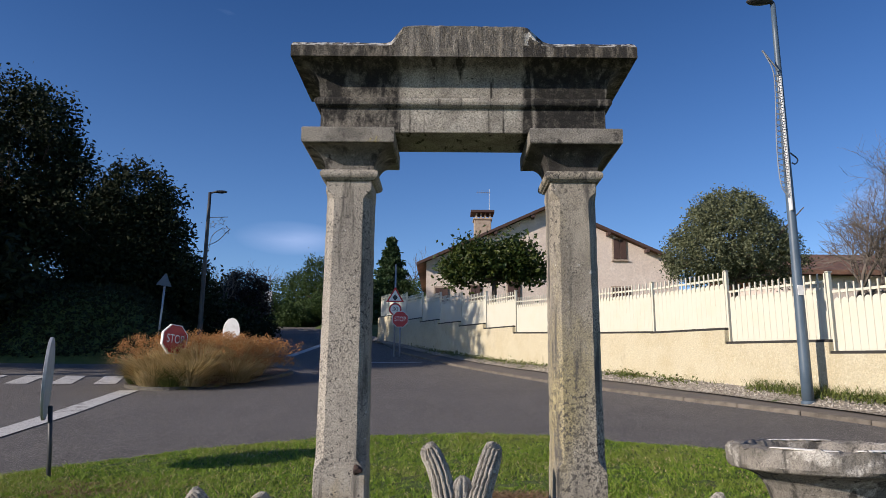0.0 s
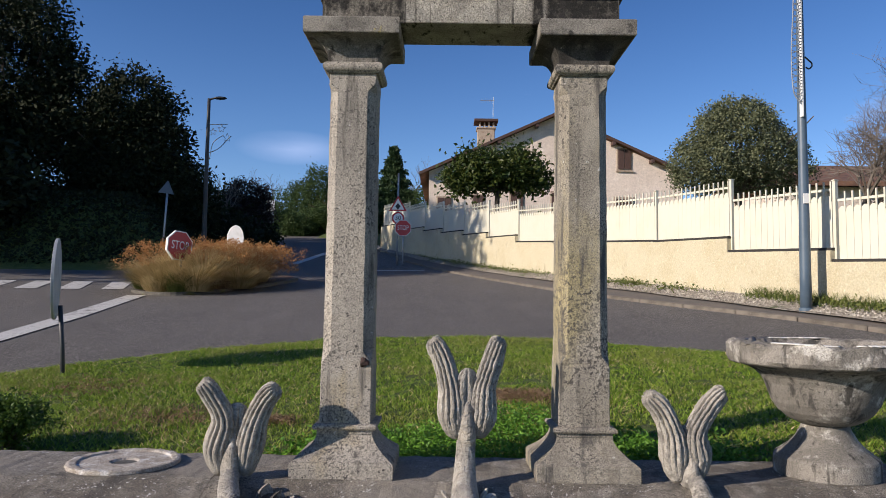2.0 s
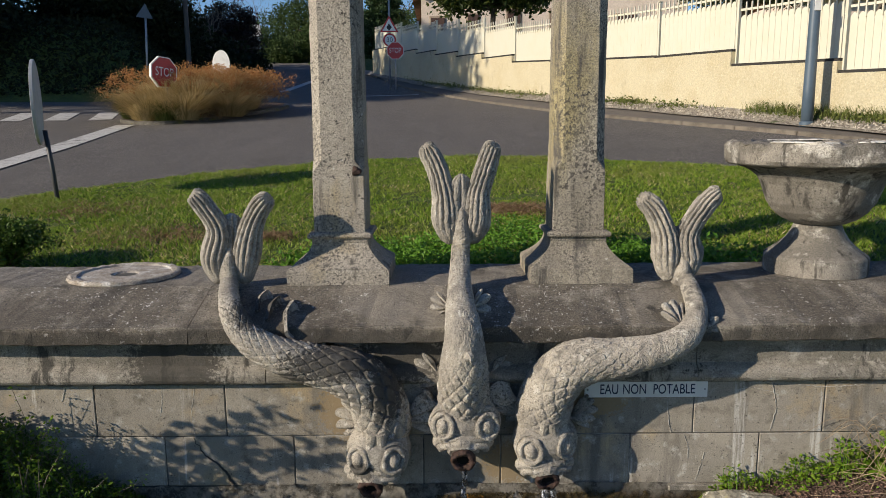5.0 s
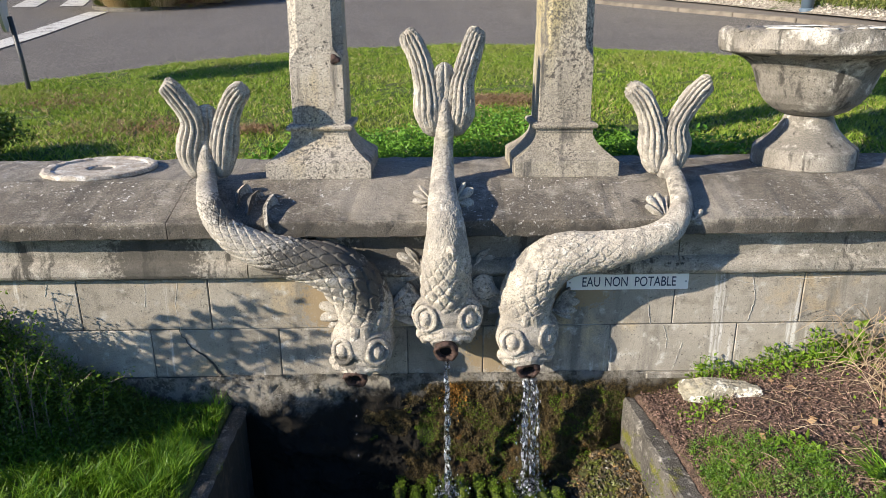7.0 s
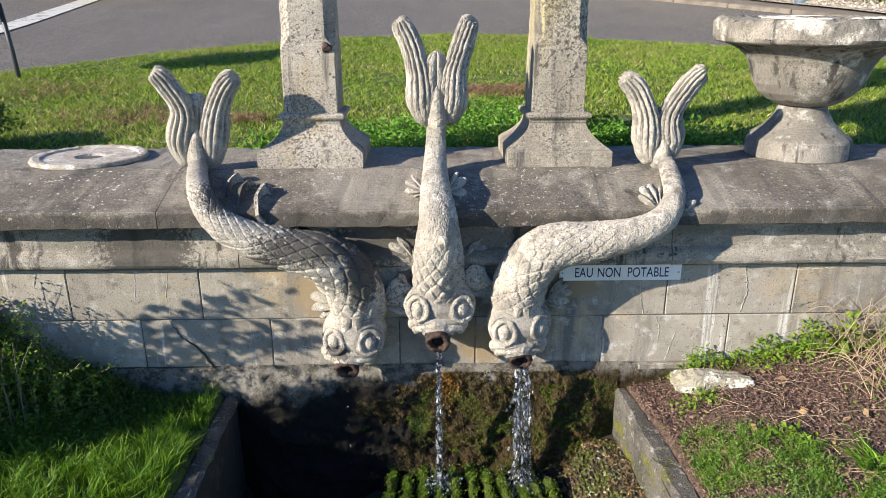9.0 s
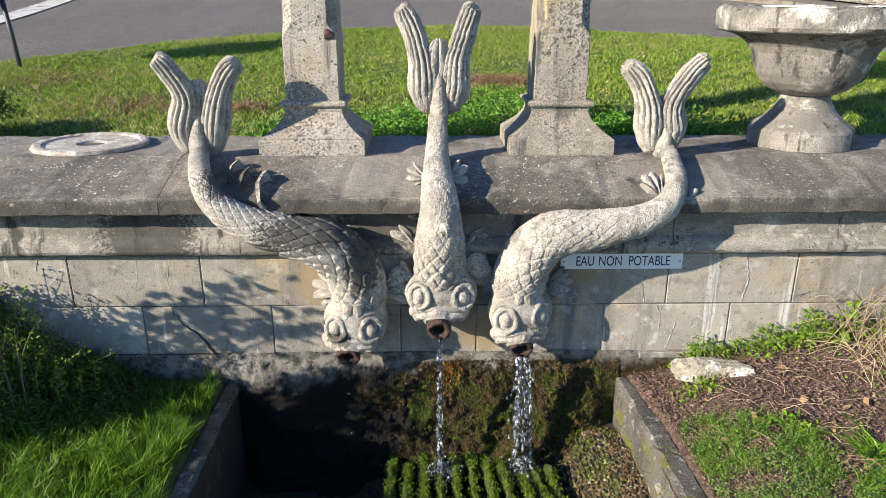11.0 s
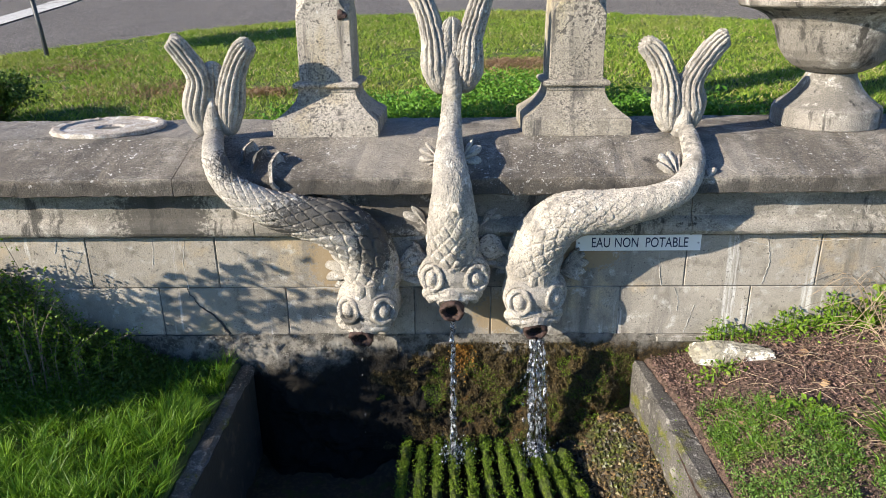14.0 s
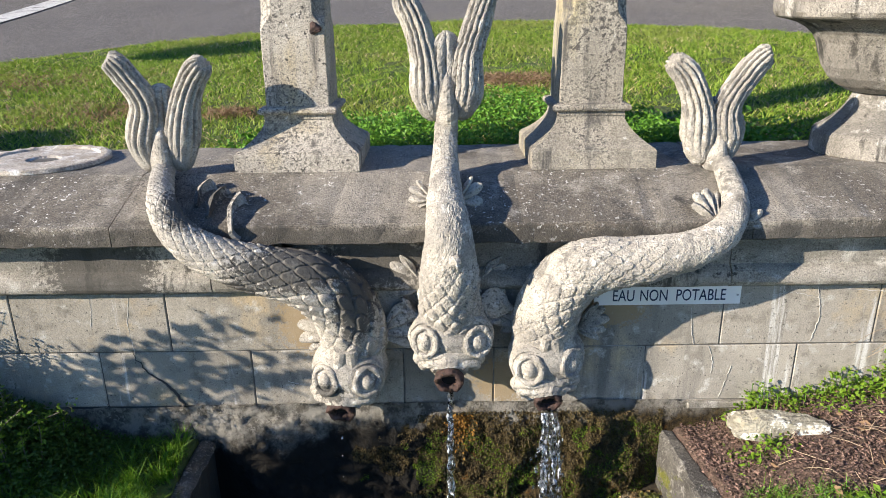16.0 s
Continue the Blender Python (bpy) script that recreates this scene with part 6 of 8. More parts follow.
def build_jets():
    rng = np.random.default_rng(12)

    def strand(p0, vx, vy, z1, r, n=46):
        t = np.linspace(0, math.sqrt(max(0.01, (p0[2] - z1) / 4.9)), n)
        path = np.stack([p0[0] + vx * t, p0[1] + vy * t, p0[2] - 4.9 * t * t], 1)
        path[:, 0] += 0.0025 * np.sin(path[:, 2] * 60 + vx * 40)
        rad = r * (1 + 0.35 * np.sin(path[:, 2] * 85 + p0[0] * 200) + 0.2 * rng.normal(size=n)).clip(0.35)
        return tube(path, rad, 8)

    def splash(x, y, z, n, s):
        out = []
        for _ in range(n):
            a, d = rng.uniform(0, 6.28), abs(rng.normal(0, s))
            r = rng.uniform(0.0015, 0.005)
            out.append(ball((x + d * math.cos(a), y + d * math.sin(a), z + abs(rng.normal(0, 0.032))), (r, r, r * 1.4), 7, 5))
        return out
    p = [strand((0.018 + rng.normal(0, 0.006), -0.190, 0.142), rng.normal(0, 0.02), -0.10 + rng.normal(0, 0.02), -0.47, r) for r in (0.007, 0.005, 0.004, 0.003)]
    v, f = joined(p + splash(0.022, -0.225, -0.430, 420, 0.038))
    tagged(new("water_jet", mesh_np("water_jet", v, f, WATER, True)), "thin clear stream falling from the straight fish's mouth", "water", "jets of the fountain")
    p = [strand((0.328 + k * 0.011, -0.170, 0.055), 0.02 + k * 0.02 + rng.normal(0, 0.015), -0.10 + rng.normal(0, 0.03), -0.49, rng.uniform(0.0028, 0.0055)) for k in (-2, -1.5, -1, -0.5, 0, 0.5, 1, 1.5, 2)]
    for _ in range(160):
        z = rng.uniform(-0.48, 0.0)
        r = rng.uniform(0.0018, 0.005)
        p.append(ball((0.332 + rng.normal(0, 0.022), -0.19 + rng.normal(0, 0.016), z), (r, r, r * 2.2), 7, 5))
    v, f = joined(p + splash(0.34, -0.21, -0.430, 420, 0.040))
    tagged(new("water_jet", mesh_np("water_jet", v, f, WATER, True)), "broad broken stream falling from a fish's mouth", "water", "jets of the fountain")
    p = [ball((-0.326 + rng.normal(0, 0.003), -0.175, z), (0.0025, 0.0025, 0.006), 7, 5) for z in (-0.02, -0.09, -0.17, -0.26, -0.34)]
    v, f = joined(p)
    tagged(new("water_drips", mesh_np("water_drips", v, f, WATER, True)), "a few drops falling from the nearly dry spout", "water", kind="stuff")


# ---- garden in front of the wall ----
def gz_front(x, y):
    return garden_z(np.asarray(x, float), np.asarray(y, float))


def soil_z(x, y):
    """The flower bed, dropping to the edging of the trough."""
    x, y = np.asarray(x, float), np.asarray(y, float)
    outer = np.interp(-y, [0.02, 0.37, 0.85, 2.1], [0.785, 0.838, 0.860, 0.91])
    top = np.interp(-y, [0, 2.2], [-0.112, -0.185])
    s = smooth01((x - outer + 0.022) / 0.03)
    return (top - 0.03) * (1 - s) + np.maximum(gz_front(np.maximum(x, 0.83), y) + 0.012, top + 0.004) * s


def rock(name, c, r, seed, material, label, category):
    bm = bmesh.new()
    bmesh.ops.create_icosphere(bm, subdivisions=4, radius=1)
    for v in bm.verts:
        p = v.co.copy()
        k = max(abs(p.x), abs(p.y), abs(p.z)) ** 0.85
        d = noise.fractal(p * 1.6 + Vector((seed, 0, 0)), 1.0, 2.0, 5) * 0.16
        p = p / k * (1 + d)
        v.co = Vector((c[0] + p.x * r[0], c[1] + p.y * r[1] + p.x * r[0] * -0.2, c[2] + p.z * r[2] * (1 - 0.2 * (p.x < -0.55))))
    ob = part(name, bm, material, None)
    return tagged(ob, label, category)


def build_garden():
    rng = np.random.default_rng(31)
    # soil over the right-hand bed
    xs, ys = np.concatenate([np.linspace(0.76, 1.0, 40), np.linspace(1.03, 3.2, 80)]), np.linspace(-0.012, -1.5, 70)
    X, Y = np.meshgrid(xs, ys)
    n2 = np.array([noise.fractal((x * 7, y * 7, 0.0), 1.0, 2.0, 5) for x, y in zip(X.ravel(), Y.ravel())]).reshape(X.shape)
    edge = smooth01((Y + 1.5) / 0.25)
    Z = soil_z(X, Y) + 0.010 * n2 * smooth01((X - 0.86) / 0.1) - 0.03 * (1 - edge) - 0.12 * smooth01((X - 2.45 + 0.25 * n2) / 0.5) - 0.12 * smooth01((-1.1 - Y + 0.2 * n2) / 0.35) * smooth01((X - 1.0) / 0.2)
    v = np.stack([X.ravel(), Y.ravel(), Z.ravel()], 1)
    idx = np.arange(v.shape[0]).reshape(X.shape)
    f = np.stack([idx[:-1, :-1], idx[1:, :-1], idx[1:, 1:], idx[:-1, 1:]], -1).reshape(-1, 4)
    tagged(new("flower_bed", mesh_np("flower_bed", v, f, SOIL, True)), "bare brown soil bed strewn with bark and dead stems", "soil", kind="structure")
    stone = surface("pale_lichened_limestone", (0.37, 0.34, 0.265), [((0.24, 0.22, 0.17), 12, 0.45, 0.58), ((0.78, 0.755, 0.66), 11, 0.53, 0.57), ((0.42, 0.39, 0.16), 14, 0.62, 0.67), ((0.12, 0.11, 0.09), 60, 0.58, 0.66)], 0.92, (70, 1.0, 0.012))
    rock("limestone_block", (1.060, -0.165, -0.012), (0.136, 0.040, 0.042), 1.5, stone, "pale broken limestone block lying on the soil", "stone")
    # bark chips and dead stems
    n = 45000
    px, py = 0.80 + rng.uniform(0, 1, n) ** 1.2 * 2.1, -rng.uniform(0.01, 1.15, n)
    ok = px > np.interp(-py, [0.02, 0.37, 0.85, 2.1], [0.775, 0.828, 0.852, 0.90])
    px, py = px[ok], py[ok]
    pos = np.stack([px, py, soil_z(px, py) + rng.uniform(0.0, 0.018, len(px))], 1)
    v, f = leaves(rng, pos, 0.0105, 0.7)
    tagged(new("bark_mulch", mesh_np("bark_mulch", v, f, surface("bark_chip", (0.22, 0.137, 0.108), [((0.11, 0.067, 0.052), 60, 0.45, 0.55), ((0.30, 0.22, 0.17), 90, 0.62, 0.66)], 0.9, None, island=0.4))), "scattered reddish bark chips and crumbs", "mulch", kind="stuff")
    pieces = []
    for _ in range(520):
        x, y = rng.uniform(0.95, 2.3), -rng.uniform(0.03, 0.8)
        if _ < 260:
            x, y = rng.uniform(1.5, 2.4), -rng.uniform(0.02, 0.45)
        a, L = rng.uniform(0, 6.28), rng.uniform(0.05, 0.14) if x < 1.5 else rng.uniform(0.08, 0.34)
        z = float(gz_front(x, y)) + 0.02
        hgt = rng.uniform(0.0, 0.03) if x < 1.5 else rng.uniform(0.02, 0.22)
        c = catmull([(x, y, z), (x + math.cos(a) * L * 0.5, y + math.sin(a) * L * 0.3, z + hgt), (x + math.cos(a) * L, y + math.sin(a) * L * 0.6, z + hgt * 0.5 + 0.01)], 9)
        pieces.append(tube(c, np.linspace(0.0014, 0.0007, 9), 4))
    v, f = joined(pieces)
    tagged(new("dead_stems", mesh_np("dead_stems", v, f, surface("straw_stem", (0.30, 0.225, 0.15), [], 0.85, None, island=0.55))), "tangle of dry straw-coloured stems over the soil", "stems", kind="stuff")

    def weed(cx, cy, w, h, n, size, mat, label):
        px, py = rng.normal(cx, w, n), np.minimum(rng.normal(cy, w * 0.7, n), -0.015)
        pz = gz_front(px, py) + 0.012 + rng.uniform(0, 1, n) ** 1.3 * h * np.exp(-((px - cx) / (w * 1.6)) ** 2)
        lv, lf = leaves(rng, np.stack([px, py, pz], 1), size, 0.35, np.array([0, -0.3, 0.5]))
        stems = []
        for i in range(0, n, 14):
            b = np.array([px[i], py[i], float(gz_front(px[i], py[i]))])
            stems.append(tube(np.array([b, (b + [px[i], py[i], pz[i]]) / 2 + [0.004, 0, 0], [px[i], py[i], pz[i] + 0.004]]), [0.0016, 0.0014, 0.001], 4))
        ob = thing("weed_plant", (cx, cy, float(gz_front(cx, cy))), label, "plant", "weeds by the wall")
        tagged(part("foliage", mesh_np("foliage", lv, lf, mat), mat, ob), kind="stuff")
        sv, sf = joined(stems)
        tagged(part("stalk", mesh_np("stalk", sv, sf, CLOVER), CLOVER, ob), kind="stuff")
    weed(1.05, -0.035, 0.06, 0.095, 380, 0.015, WEED, "low leafy green weed at the foot of the wall")
    weed(1.20, -0.04, 0.05, 0.06, 200, 0.015, WEED, "low leafy green weed at the foot of the wall")
    weed(1.33, -0.04, 0.06, 0.10, 400, 0.016, WEED, "low leafy green weed at the foot of the wall")
    weed(1.48, -0.05, 0.06, 0.13, 440, 0.019, WEED, "taller bright green weed against the wall")
    weed(1.60, -0.06, 0.055, 0.13, 110, 0.046, WEED, "broad-leaved bright green weed against the wall")
    weed(0.985, -0.235, 0.045, 0.05, 170, 0.020, WEED, "flat green weed creeping over the limestone block")
    weed(1.80, -0.20, 0.14, 0.20, 420, 0.018, WEED, "straggling green weed among dead stems")
    weed(2.10, -0.10, 0.20, 0.22, 600, 0.018, WEED, "straggling green weed among dead stems")
    weed(1.15, -0.56, 0.05, 0.035, 34, 0.036, WEED, "small dock with broad yellowing leaves")
    weed(1.70, -0.45, 0.10, 0.05, 300, 0.017, CLOVER, "small green weed on the soil")
    # fallen leaves on the bed
    n = 60
    px, py = rng.uniform(0.95, 2.0, n), -rng.uniform(0.08, 0.75, n)
    lv, lf = leaves(rng, np.stack([px, py, soil_z(px, py) + 0.016], 1), 0.034, 0.85)
    tagged(new("fallen_leaves", mesh_np("fallen_leaves", lv, lf, DEAD)), "dry brown fallen leaves lying on the soil", "leaves", kind="stuff")
    # creeping clover and grass, right
    n = 150000
    px, py = 0.855 + rng.uniform(0, 1, n) * 1.5, -0.34 - rng.uniform(0, 1, n) * 1.15
    m = np.array([noise.fractal((a * 3.2, b * 3.2, 8.0), 1.0, 2.0, 3) for a, b in zip(px, py)]) * 0.2 + (-(py + 0.41)) - np.clip(px - 0.93, 0, 0.6) * 0.62
    gap = np.array([noise.fractal((a * 14, b * 14, 3.0), 1.0, 2.0, 3) for a, b in zip(px, py)])
    ok = (m > 0.0) & (rng.uniform(0, 1, n) < 0.15 + 4.0 * m) & (gap < 0.04 + rng.normal(0, 0.14, n))
    px, py, m = px[ok], py[ok], m[ok]
    lv, lf = leaves(rng, np.stack([px, py, soil_z(px, py) + rng.uniform(0.002, 0.038, len(px)) * (1 + 0.5 * gap[ok])], 1), 0.0090, 0.35, np.array([0, 0, 0.5]))
    mat = leafy("creeping_leaf", (0.055, 0.125, 0.022), (0.19, 0.30, 0.07), 0.55, 0.25, ((0.16, 0.20, 0.05), 9, 0.52, 0.64))
    tagged(new("creeping_clover", mesh_np("creeping_clover", lv, lf, mat)), "mat of small green clover beside the trough", "weeds", kind="stuff")
    sel = (rng.uniform(0, 1, len(px)) < 0.6) & (m < 0.24) | (rng.uniform(0, 1, len(px)) < 0.10)
    v, f = blades(rng, np.stack([px[sel], py[sel], gz_front(px[sel], py[sel])], 1), rng.uniform(0.025, 0.065, sel.sum()), 0.0027, 1.1)
    tagged(new("bed_grass", mesh_np("bed_grass", v, f, GRASS_LONG)), "short tufts of green grass on the soil", "grass", kind="stuff")
    n = 110
    pos = np.tile(np.array([[1.36, -0.72, float(gz_front(1.36, -0.72))]]), (n, 1)) + rng.normal(0, 0.02, (n, 3)) * [1, 1, 0]
    v, f = blades(rng, pos, rng.uniform(0.035, 0.09, n), 0.008, 2.6)
    tagged(new("grass_tuft", mesh_np("grass_tuft", v, f, GRASS_LONG)), "drooping tuft of pale green grass blades", "grass")
    # long grass, left, in tufts
    k, each = 2200, 36
    tx, ty = -0.862 - rng.uniform(0, 1, k) ** 0.9 * 1.7, -0.07 - rng.uniform(0, 1, k) * 1.72
    tall = rng.uniform(0.035, 0.11, k) * (1 + 0.8 * np.array([noise.noise((a * 3, b * 3, 2.0)) for a, b in zip(tx, ty)]))
    way = rng.uniform(0, 6.28, k)
    px, py = np.repeat(tx, each) + rng.normal(0, 0.014, k * each), np.repeat(ty, each) + rng.normal(0, 0.014, k * each)
    px = np.minimum(px, -0.838 - 0.02 * rng.uniform(0, 1, k * each))
    hh = np.repeat(tall, each) * rng.uniform(0.45, 1.1, k * each)
    v, f = blades(rng, np.stack([px, py, gz_front(px, py) - 0.005], 1), hh, 0.0037, 0.75)
    push = np.repeat(np.stack([np.cos(way), np.sin(way), 0 * way], 1) * (tall * 0.45)[:, None], each, 0)
    bend = np.stack([0 * push, 0 * push, 0.45 * push, 0.45 * push, push], 1).reshape(-1, 3)
    tagged(new("long_grass", mesh_np("long_grass", v + bend, f, GRASS_LONG)), "lush long green grass in tufts beside the trough", "grass", kind="stuff")


def branch(rng, p, d, L, r, depth, out, tips, spread=0.5, lift=0.15, ratio=0.72, kids=3, sides=5):
    """A limb and its smaller limbs, as tubes."""
    n = 5
    pts, q, dd = [np.array(p, float)], np.array(p, float), np.array(d, float)
    for _ in range(n - 1):
        dd = dd + rng.normal(0, 0.10, 3) + np.array([0, 0, lift * 0.2])
        dd /= np.linalg.norm(dd)
        q = q + dd * L / (n - 1)
        pts.append(q)
    out.append(tube(np.array(pts), np.linspace(r, r * 0.62, n), sides))
    if depth == 0:
        tips.append(q)
        return
    for k in range(kids):
        nd = dd + rng.normal(0, spread, 3) + np.array([0, 0, lift])
        nd /= np.linalg.norm(nd)
        s = pts[-1] if k < 2 else pts[rng.integers(2, n - 1)]
        branch(rng, s, nd, L * ratio * rng.uniform(0.8, 1.15), r * 0.56, depth - 1, out, tips, spread, lift, ratio, kids, max(3, sides - 1))


def bare_tree(name, x, y, z, h, seed, label, depth=5, lean=(0, 0), spread=0.42, thick=0.020, kids=3):
    rng = np.random.default_rng(seed)
    out, tips = [], []
    branch(rng, (x, y, z - 0.1), (lean[0], lean[1], 1), h * 0.27, h * thick, depth, out, tips, spread, 0.07, 0.76, kids, 7)
    ob = thing(name, (x, y, z), label, "tree")
    v, f = out[0]
    part("trunk", mesh_np("trunk", v, f, BARK, True), BARK, ob)
    v, f = joined(out[1:])
    tagged(part("twig", mesh_np("twig", v, f, TWIG), TWIG, ob), kind="stuff")
    return ob


def leafy_tree(name, base, crowns, n, size, material, label, seed, trunk=0.15, category="tree", gaps=0.12, flat=0.2):
    """A tapered trunk with limbs into each crown; crowns (centre, radii) are filled with small clumps of leaves, denser towards the outside."""
    rng = np.random.default_rng(seed)
    ob = thing(name, base, label, category)
    top = np.mean([c for c, r in crowns], 0)
    b = np.array(base, float)
    limbs = []
    mid = b + (np.array([top[0], top[1], min(c[2] - r[2] * 0.5 for c, r in crowns)]) - b) * 0.9
    mid[2] = max(mid[2], b[2] + 0.2)
    if trunk:
        v, f = tube(catmull([b - [0, 0, 0.15], (b + mid) / 2 + rng.normal(0, 0.05, 3), mid], 10), np.linspace(trunk, trunk * 0.6, 10), 9)
        part("trunk", mesh_np("trunk", v, f, BARK, True), BARK, ob)
        for c, r in crowns:
            for _ in range(5):
                e = np.array(c) + rng.normal(0, 0.45, 3) * np.array(r)
                limbs.append(tube(catmull([mid, (mid + e) / 2 + rng.normal(0, 0.1, 3), e], 7), np.linspace(trunk * 0.45, trunk * 0.10, 7), 5))
        v, f = joined(limbs)
        tagged(part("limb", mesh_np("limb", v, f, BARK), BARK, ob), kind="stuff")
    pos = []
    tot = sum(r[0] * r[1] + r[2] * r[0] for c, r in crowns)
    for c, r in crowns:
        share = (r[0] * r[1] + r[2] * r[0]) / tot
        clumps = max(12, int(n * share / 26))
        d = rng.normal(size=(clumps, 3))
        d /= np.linalg.norm(d, axis=1)[:, None]
        k = rng.uniform(0.55, 1.0, clumps) ** 0.6
        wob = np.array([1 + 0.22 * noise.noise(Vector(q) * 2.2 + Vector((seed, 0, 0))) for q in d])
        cc = np.array(c) + d * (k * wob)[:, None] * np.array(r)
        cc = cc[rng.uniform(0, 1, clumps) > gaps]
        cs = size * 1.15 * rng.uniform(0.6, 1.4, len(cc))
        pp = np.repeat(cc, 26, 0) + rng.normal(size=(len(cc) * 26, 3)) * np.repeat(cs, 26)[:, None]
        pos.append(pp)
    pos = np.vstack(pos)
    v, f = leaves(rng, pos, size, flat)
    part("crown", mesh_np("crown", v, f, material), material, ob)
    return ob


def build_shrub():
    """The shrub beside the grass, out of view, placed so that its mounds and shoots shade the foot of the wall."""
    rng = np.random.default_rng(77)
    ob = thing("shrub", (-2.15, -0.45, -0.1), "dense leafy shrub out of view beside the wall, placed for the shade it throws", "shrub")
    stems, pos = [], []
    for i in range(140):
        a, k = rng.uniform(0, 6.28), rng.uniform(0.2, 1)
        # the second mound is added to carry the shade on towards the trough
        cx, cy, wide, top = (-2.2, -0.42, 0.42, 0.46) if i < 85 else (-2.33, -0.74, 0.27, 0.49)
        b = np.array([cx + rng.normal(0, 0.12), cy + rng.normal(0, 0.08), -0.12])
        tipp = np.array([cx + wide * k * math.cos(a), cy + wide * k * math.sin(a), top - 0.5 * wide * k * k])
        c = catmull([b, b * 0.45 + tipp * 0.55 + [0, 0, 0.06], tipp], 12)
        stems.append(tube(c, np.linspace(0.006, 0.002, 12), 5))
        for q in c[3:]:
            pos += [q + rng.normal(0, 0.03, 3) for _ in range(13)]
    v, f = leaves(rng, np.array(pos), 0.042, 0.2)
    part("foliage", mesh_np("foliage", v, f, BUSH), BUSH, ob)
    # long shoots with larger, sparser leaves
    pos = []
    for i in range(15):
        b = np.array([-2.25 + rng.normal(0, 0.10), -0.50 + rng.normal(0, 0.05), 0.25])
        tipp = np.array([-1.95 + rng.normal(0, 0.26), -0.66 + rng.normal(0, 0.08), rng.uniform(0.60, 0.88)])
        if i > 9:
            tipp += np.array([-0.22, -0.20, 0.02])
        c = catmull([b, b * 0.5 + tipp * 0.5 + [0, 0, 0.12], tipp], 14)
        stems.append(tube(c, np.linspace(0.005, 0.0018, 14), 5))
        for q in c[5:]:
            pos += [q + rng.normal(0, 0.016, 3) for _ in range(2)]
    # unseen shoots, added only to shade the footing in the trough
    for i in range(9):
        tipp = np.array([-2.40 + rng.normal(0, 0.13), -1.16 + rng.normal(0, 0.10), rng.uniform(0.71, 0.86)])
        c = catmull([(-2.35, -0.80, 0.2), (-2.40, -0.98, 0.66), tipp], 14)
        stems.append(tube(c, np.linspace(0.006, 0.0018, 14), 5))
        for q in c[9:]:
            pos += [q + rng.normal(0, 0.035, 3) for _ in range(9)]
    v, f = leaves(rng, np.array(pos), 0.054, 0.3)
    tagged(part("shoot_leaf", mesh_np("shoot_leaf", v, f, BUSH), BUSH, ob), kind="stuff")
    v, f = joined(stems)
    tagged(part("stalk", mesh_np("stalk", v, f, BARK), BARK, ob), kind="stuff")
    # herbs along the foot of the wall, taller away from the trough
    n = 60000
    px = -0.93 - rng.uniform(0, 1, n) ** 0.75 * 1.5
    py = -0.03 - np.abs(rng.normal(0, 0.20, n))
    hump = np.array([noise.noise((x * 4, y * 4, 6.0)) for x, y in zip(px, py)])
    w = smooth01((-1.0 - px) / 0.8)
    pz = gz_front(px, py) + rng.uniform(0, 1, n) ** 1.15 * (0.03 + 0.37 * w * (1 + 0.6 * hump)) * np.exp(-np.clip(-py - 0.25, 0, 1) * 4)
    v, f = leaves(rng, np.stack([px, py, pz], 1), 0.0135, 0.3, np.array([0, -0.2, 0.5]))
    tagged(new("low_herbs", mesh_np("low_herbs", v, f, BUSH)), "dark green small-leaved herbs along the foot of the wall", "weeds", kind="stuff")
    # thin sprigs that stand up from them
    sp, tw = [], []
    for i in range(70):
        x, y = -1.25 - rng.uniform(0, 0.6), -0.06 - rng.uniform(0, 0.3)
        h = rng.uniform(0.30, 0.56) * float(smooth01((-1.0 - x) / 0.7)) + 0.03
        z = float(gz_front(x, y))
        c = catmull([(x, y, z), (x + rng.normal(0, 0.02), y, z + h * 0.6), (x + rng.normal(0, 0.05), y - 0.02, z + h)], 10)
        tw.append(tube(c, np.linspace(0.0022, 0.001, 10), 4))
        for q in c[4:]:
            sp += [q + rng.normal(0, 0.009, 3) for _ in range(6)]
    v, f = leaves(rng, np.array(sp), 0.015, 0.2)
    tagged(new("herb_sprigs", mesh_np("herb_sprigs", v, f, WEED)), "upright leafy sprigs above the herbs by the wall", "weeds", kind="stuff")
    v, f = joined(tw)
    tagged(new("sprig_stems", mesh_np("sprig_stems", v, f, TWIG)), "thin brown stems of the sprigs by the wall", "stems", kind="stuff")


# ---- street ----
def sign_post(parent, x, y, z0, z1, r=0.03, lean=0.0, material=None):
    v, f = tube(np.array([(x, y, z0 - 0.2), (x + lean * 0.5, y, (z0 + z1) / 2), (x + lean, y, z1)]), [r, r, r], 12)
    return part("post", mesh_np("post", v, f, material or GALV, True), material or GALV, parent)


def plate_poly(n, r, phase, m, thick=0.02, squash=1.0):
    """A flat n-sided plate in the plane of m's x and y, as a bmesh."""
    bm = bmesh.new()
    a = [bm.verts.new((r * math.cos(phase + 2 * math.pi * i / n), r * squash * math.sin(phase + 2 * math.pi * i / n), 0)) for i in range(n)]
    fc = bm.faces.new(a)
    ex = bmesh.ops.extrude_face_region(bm, geom=[fc])
    for v in ex["geom"]:
        if isinstance(v, bmesh.types.BMVert):
            v.co.z -= thick
    bmesh.ops.recalc_face_normals(bm, faces=bm.faces)
    bmesh.ops.transform(bm, matrix=m, verts=bm.verts)
    return bm


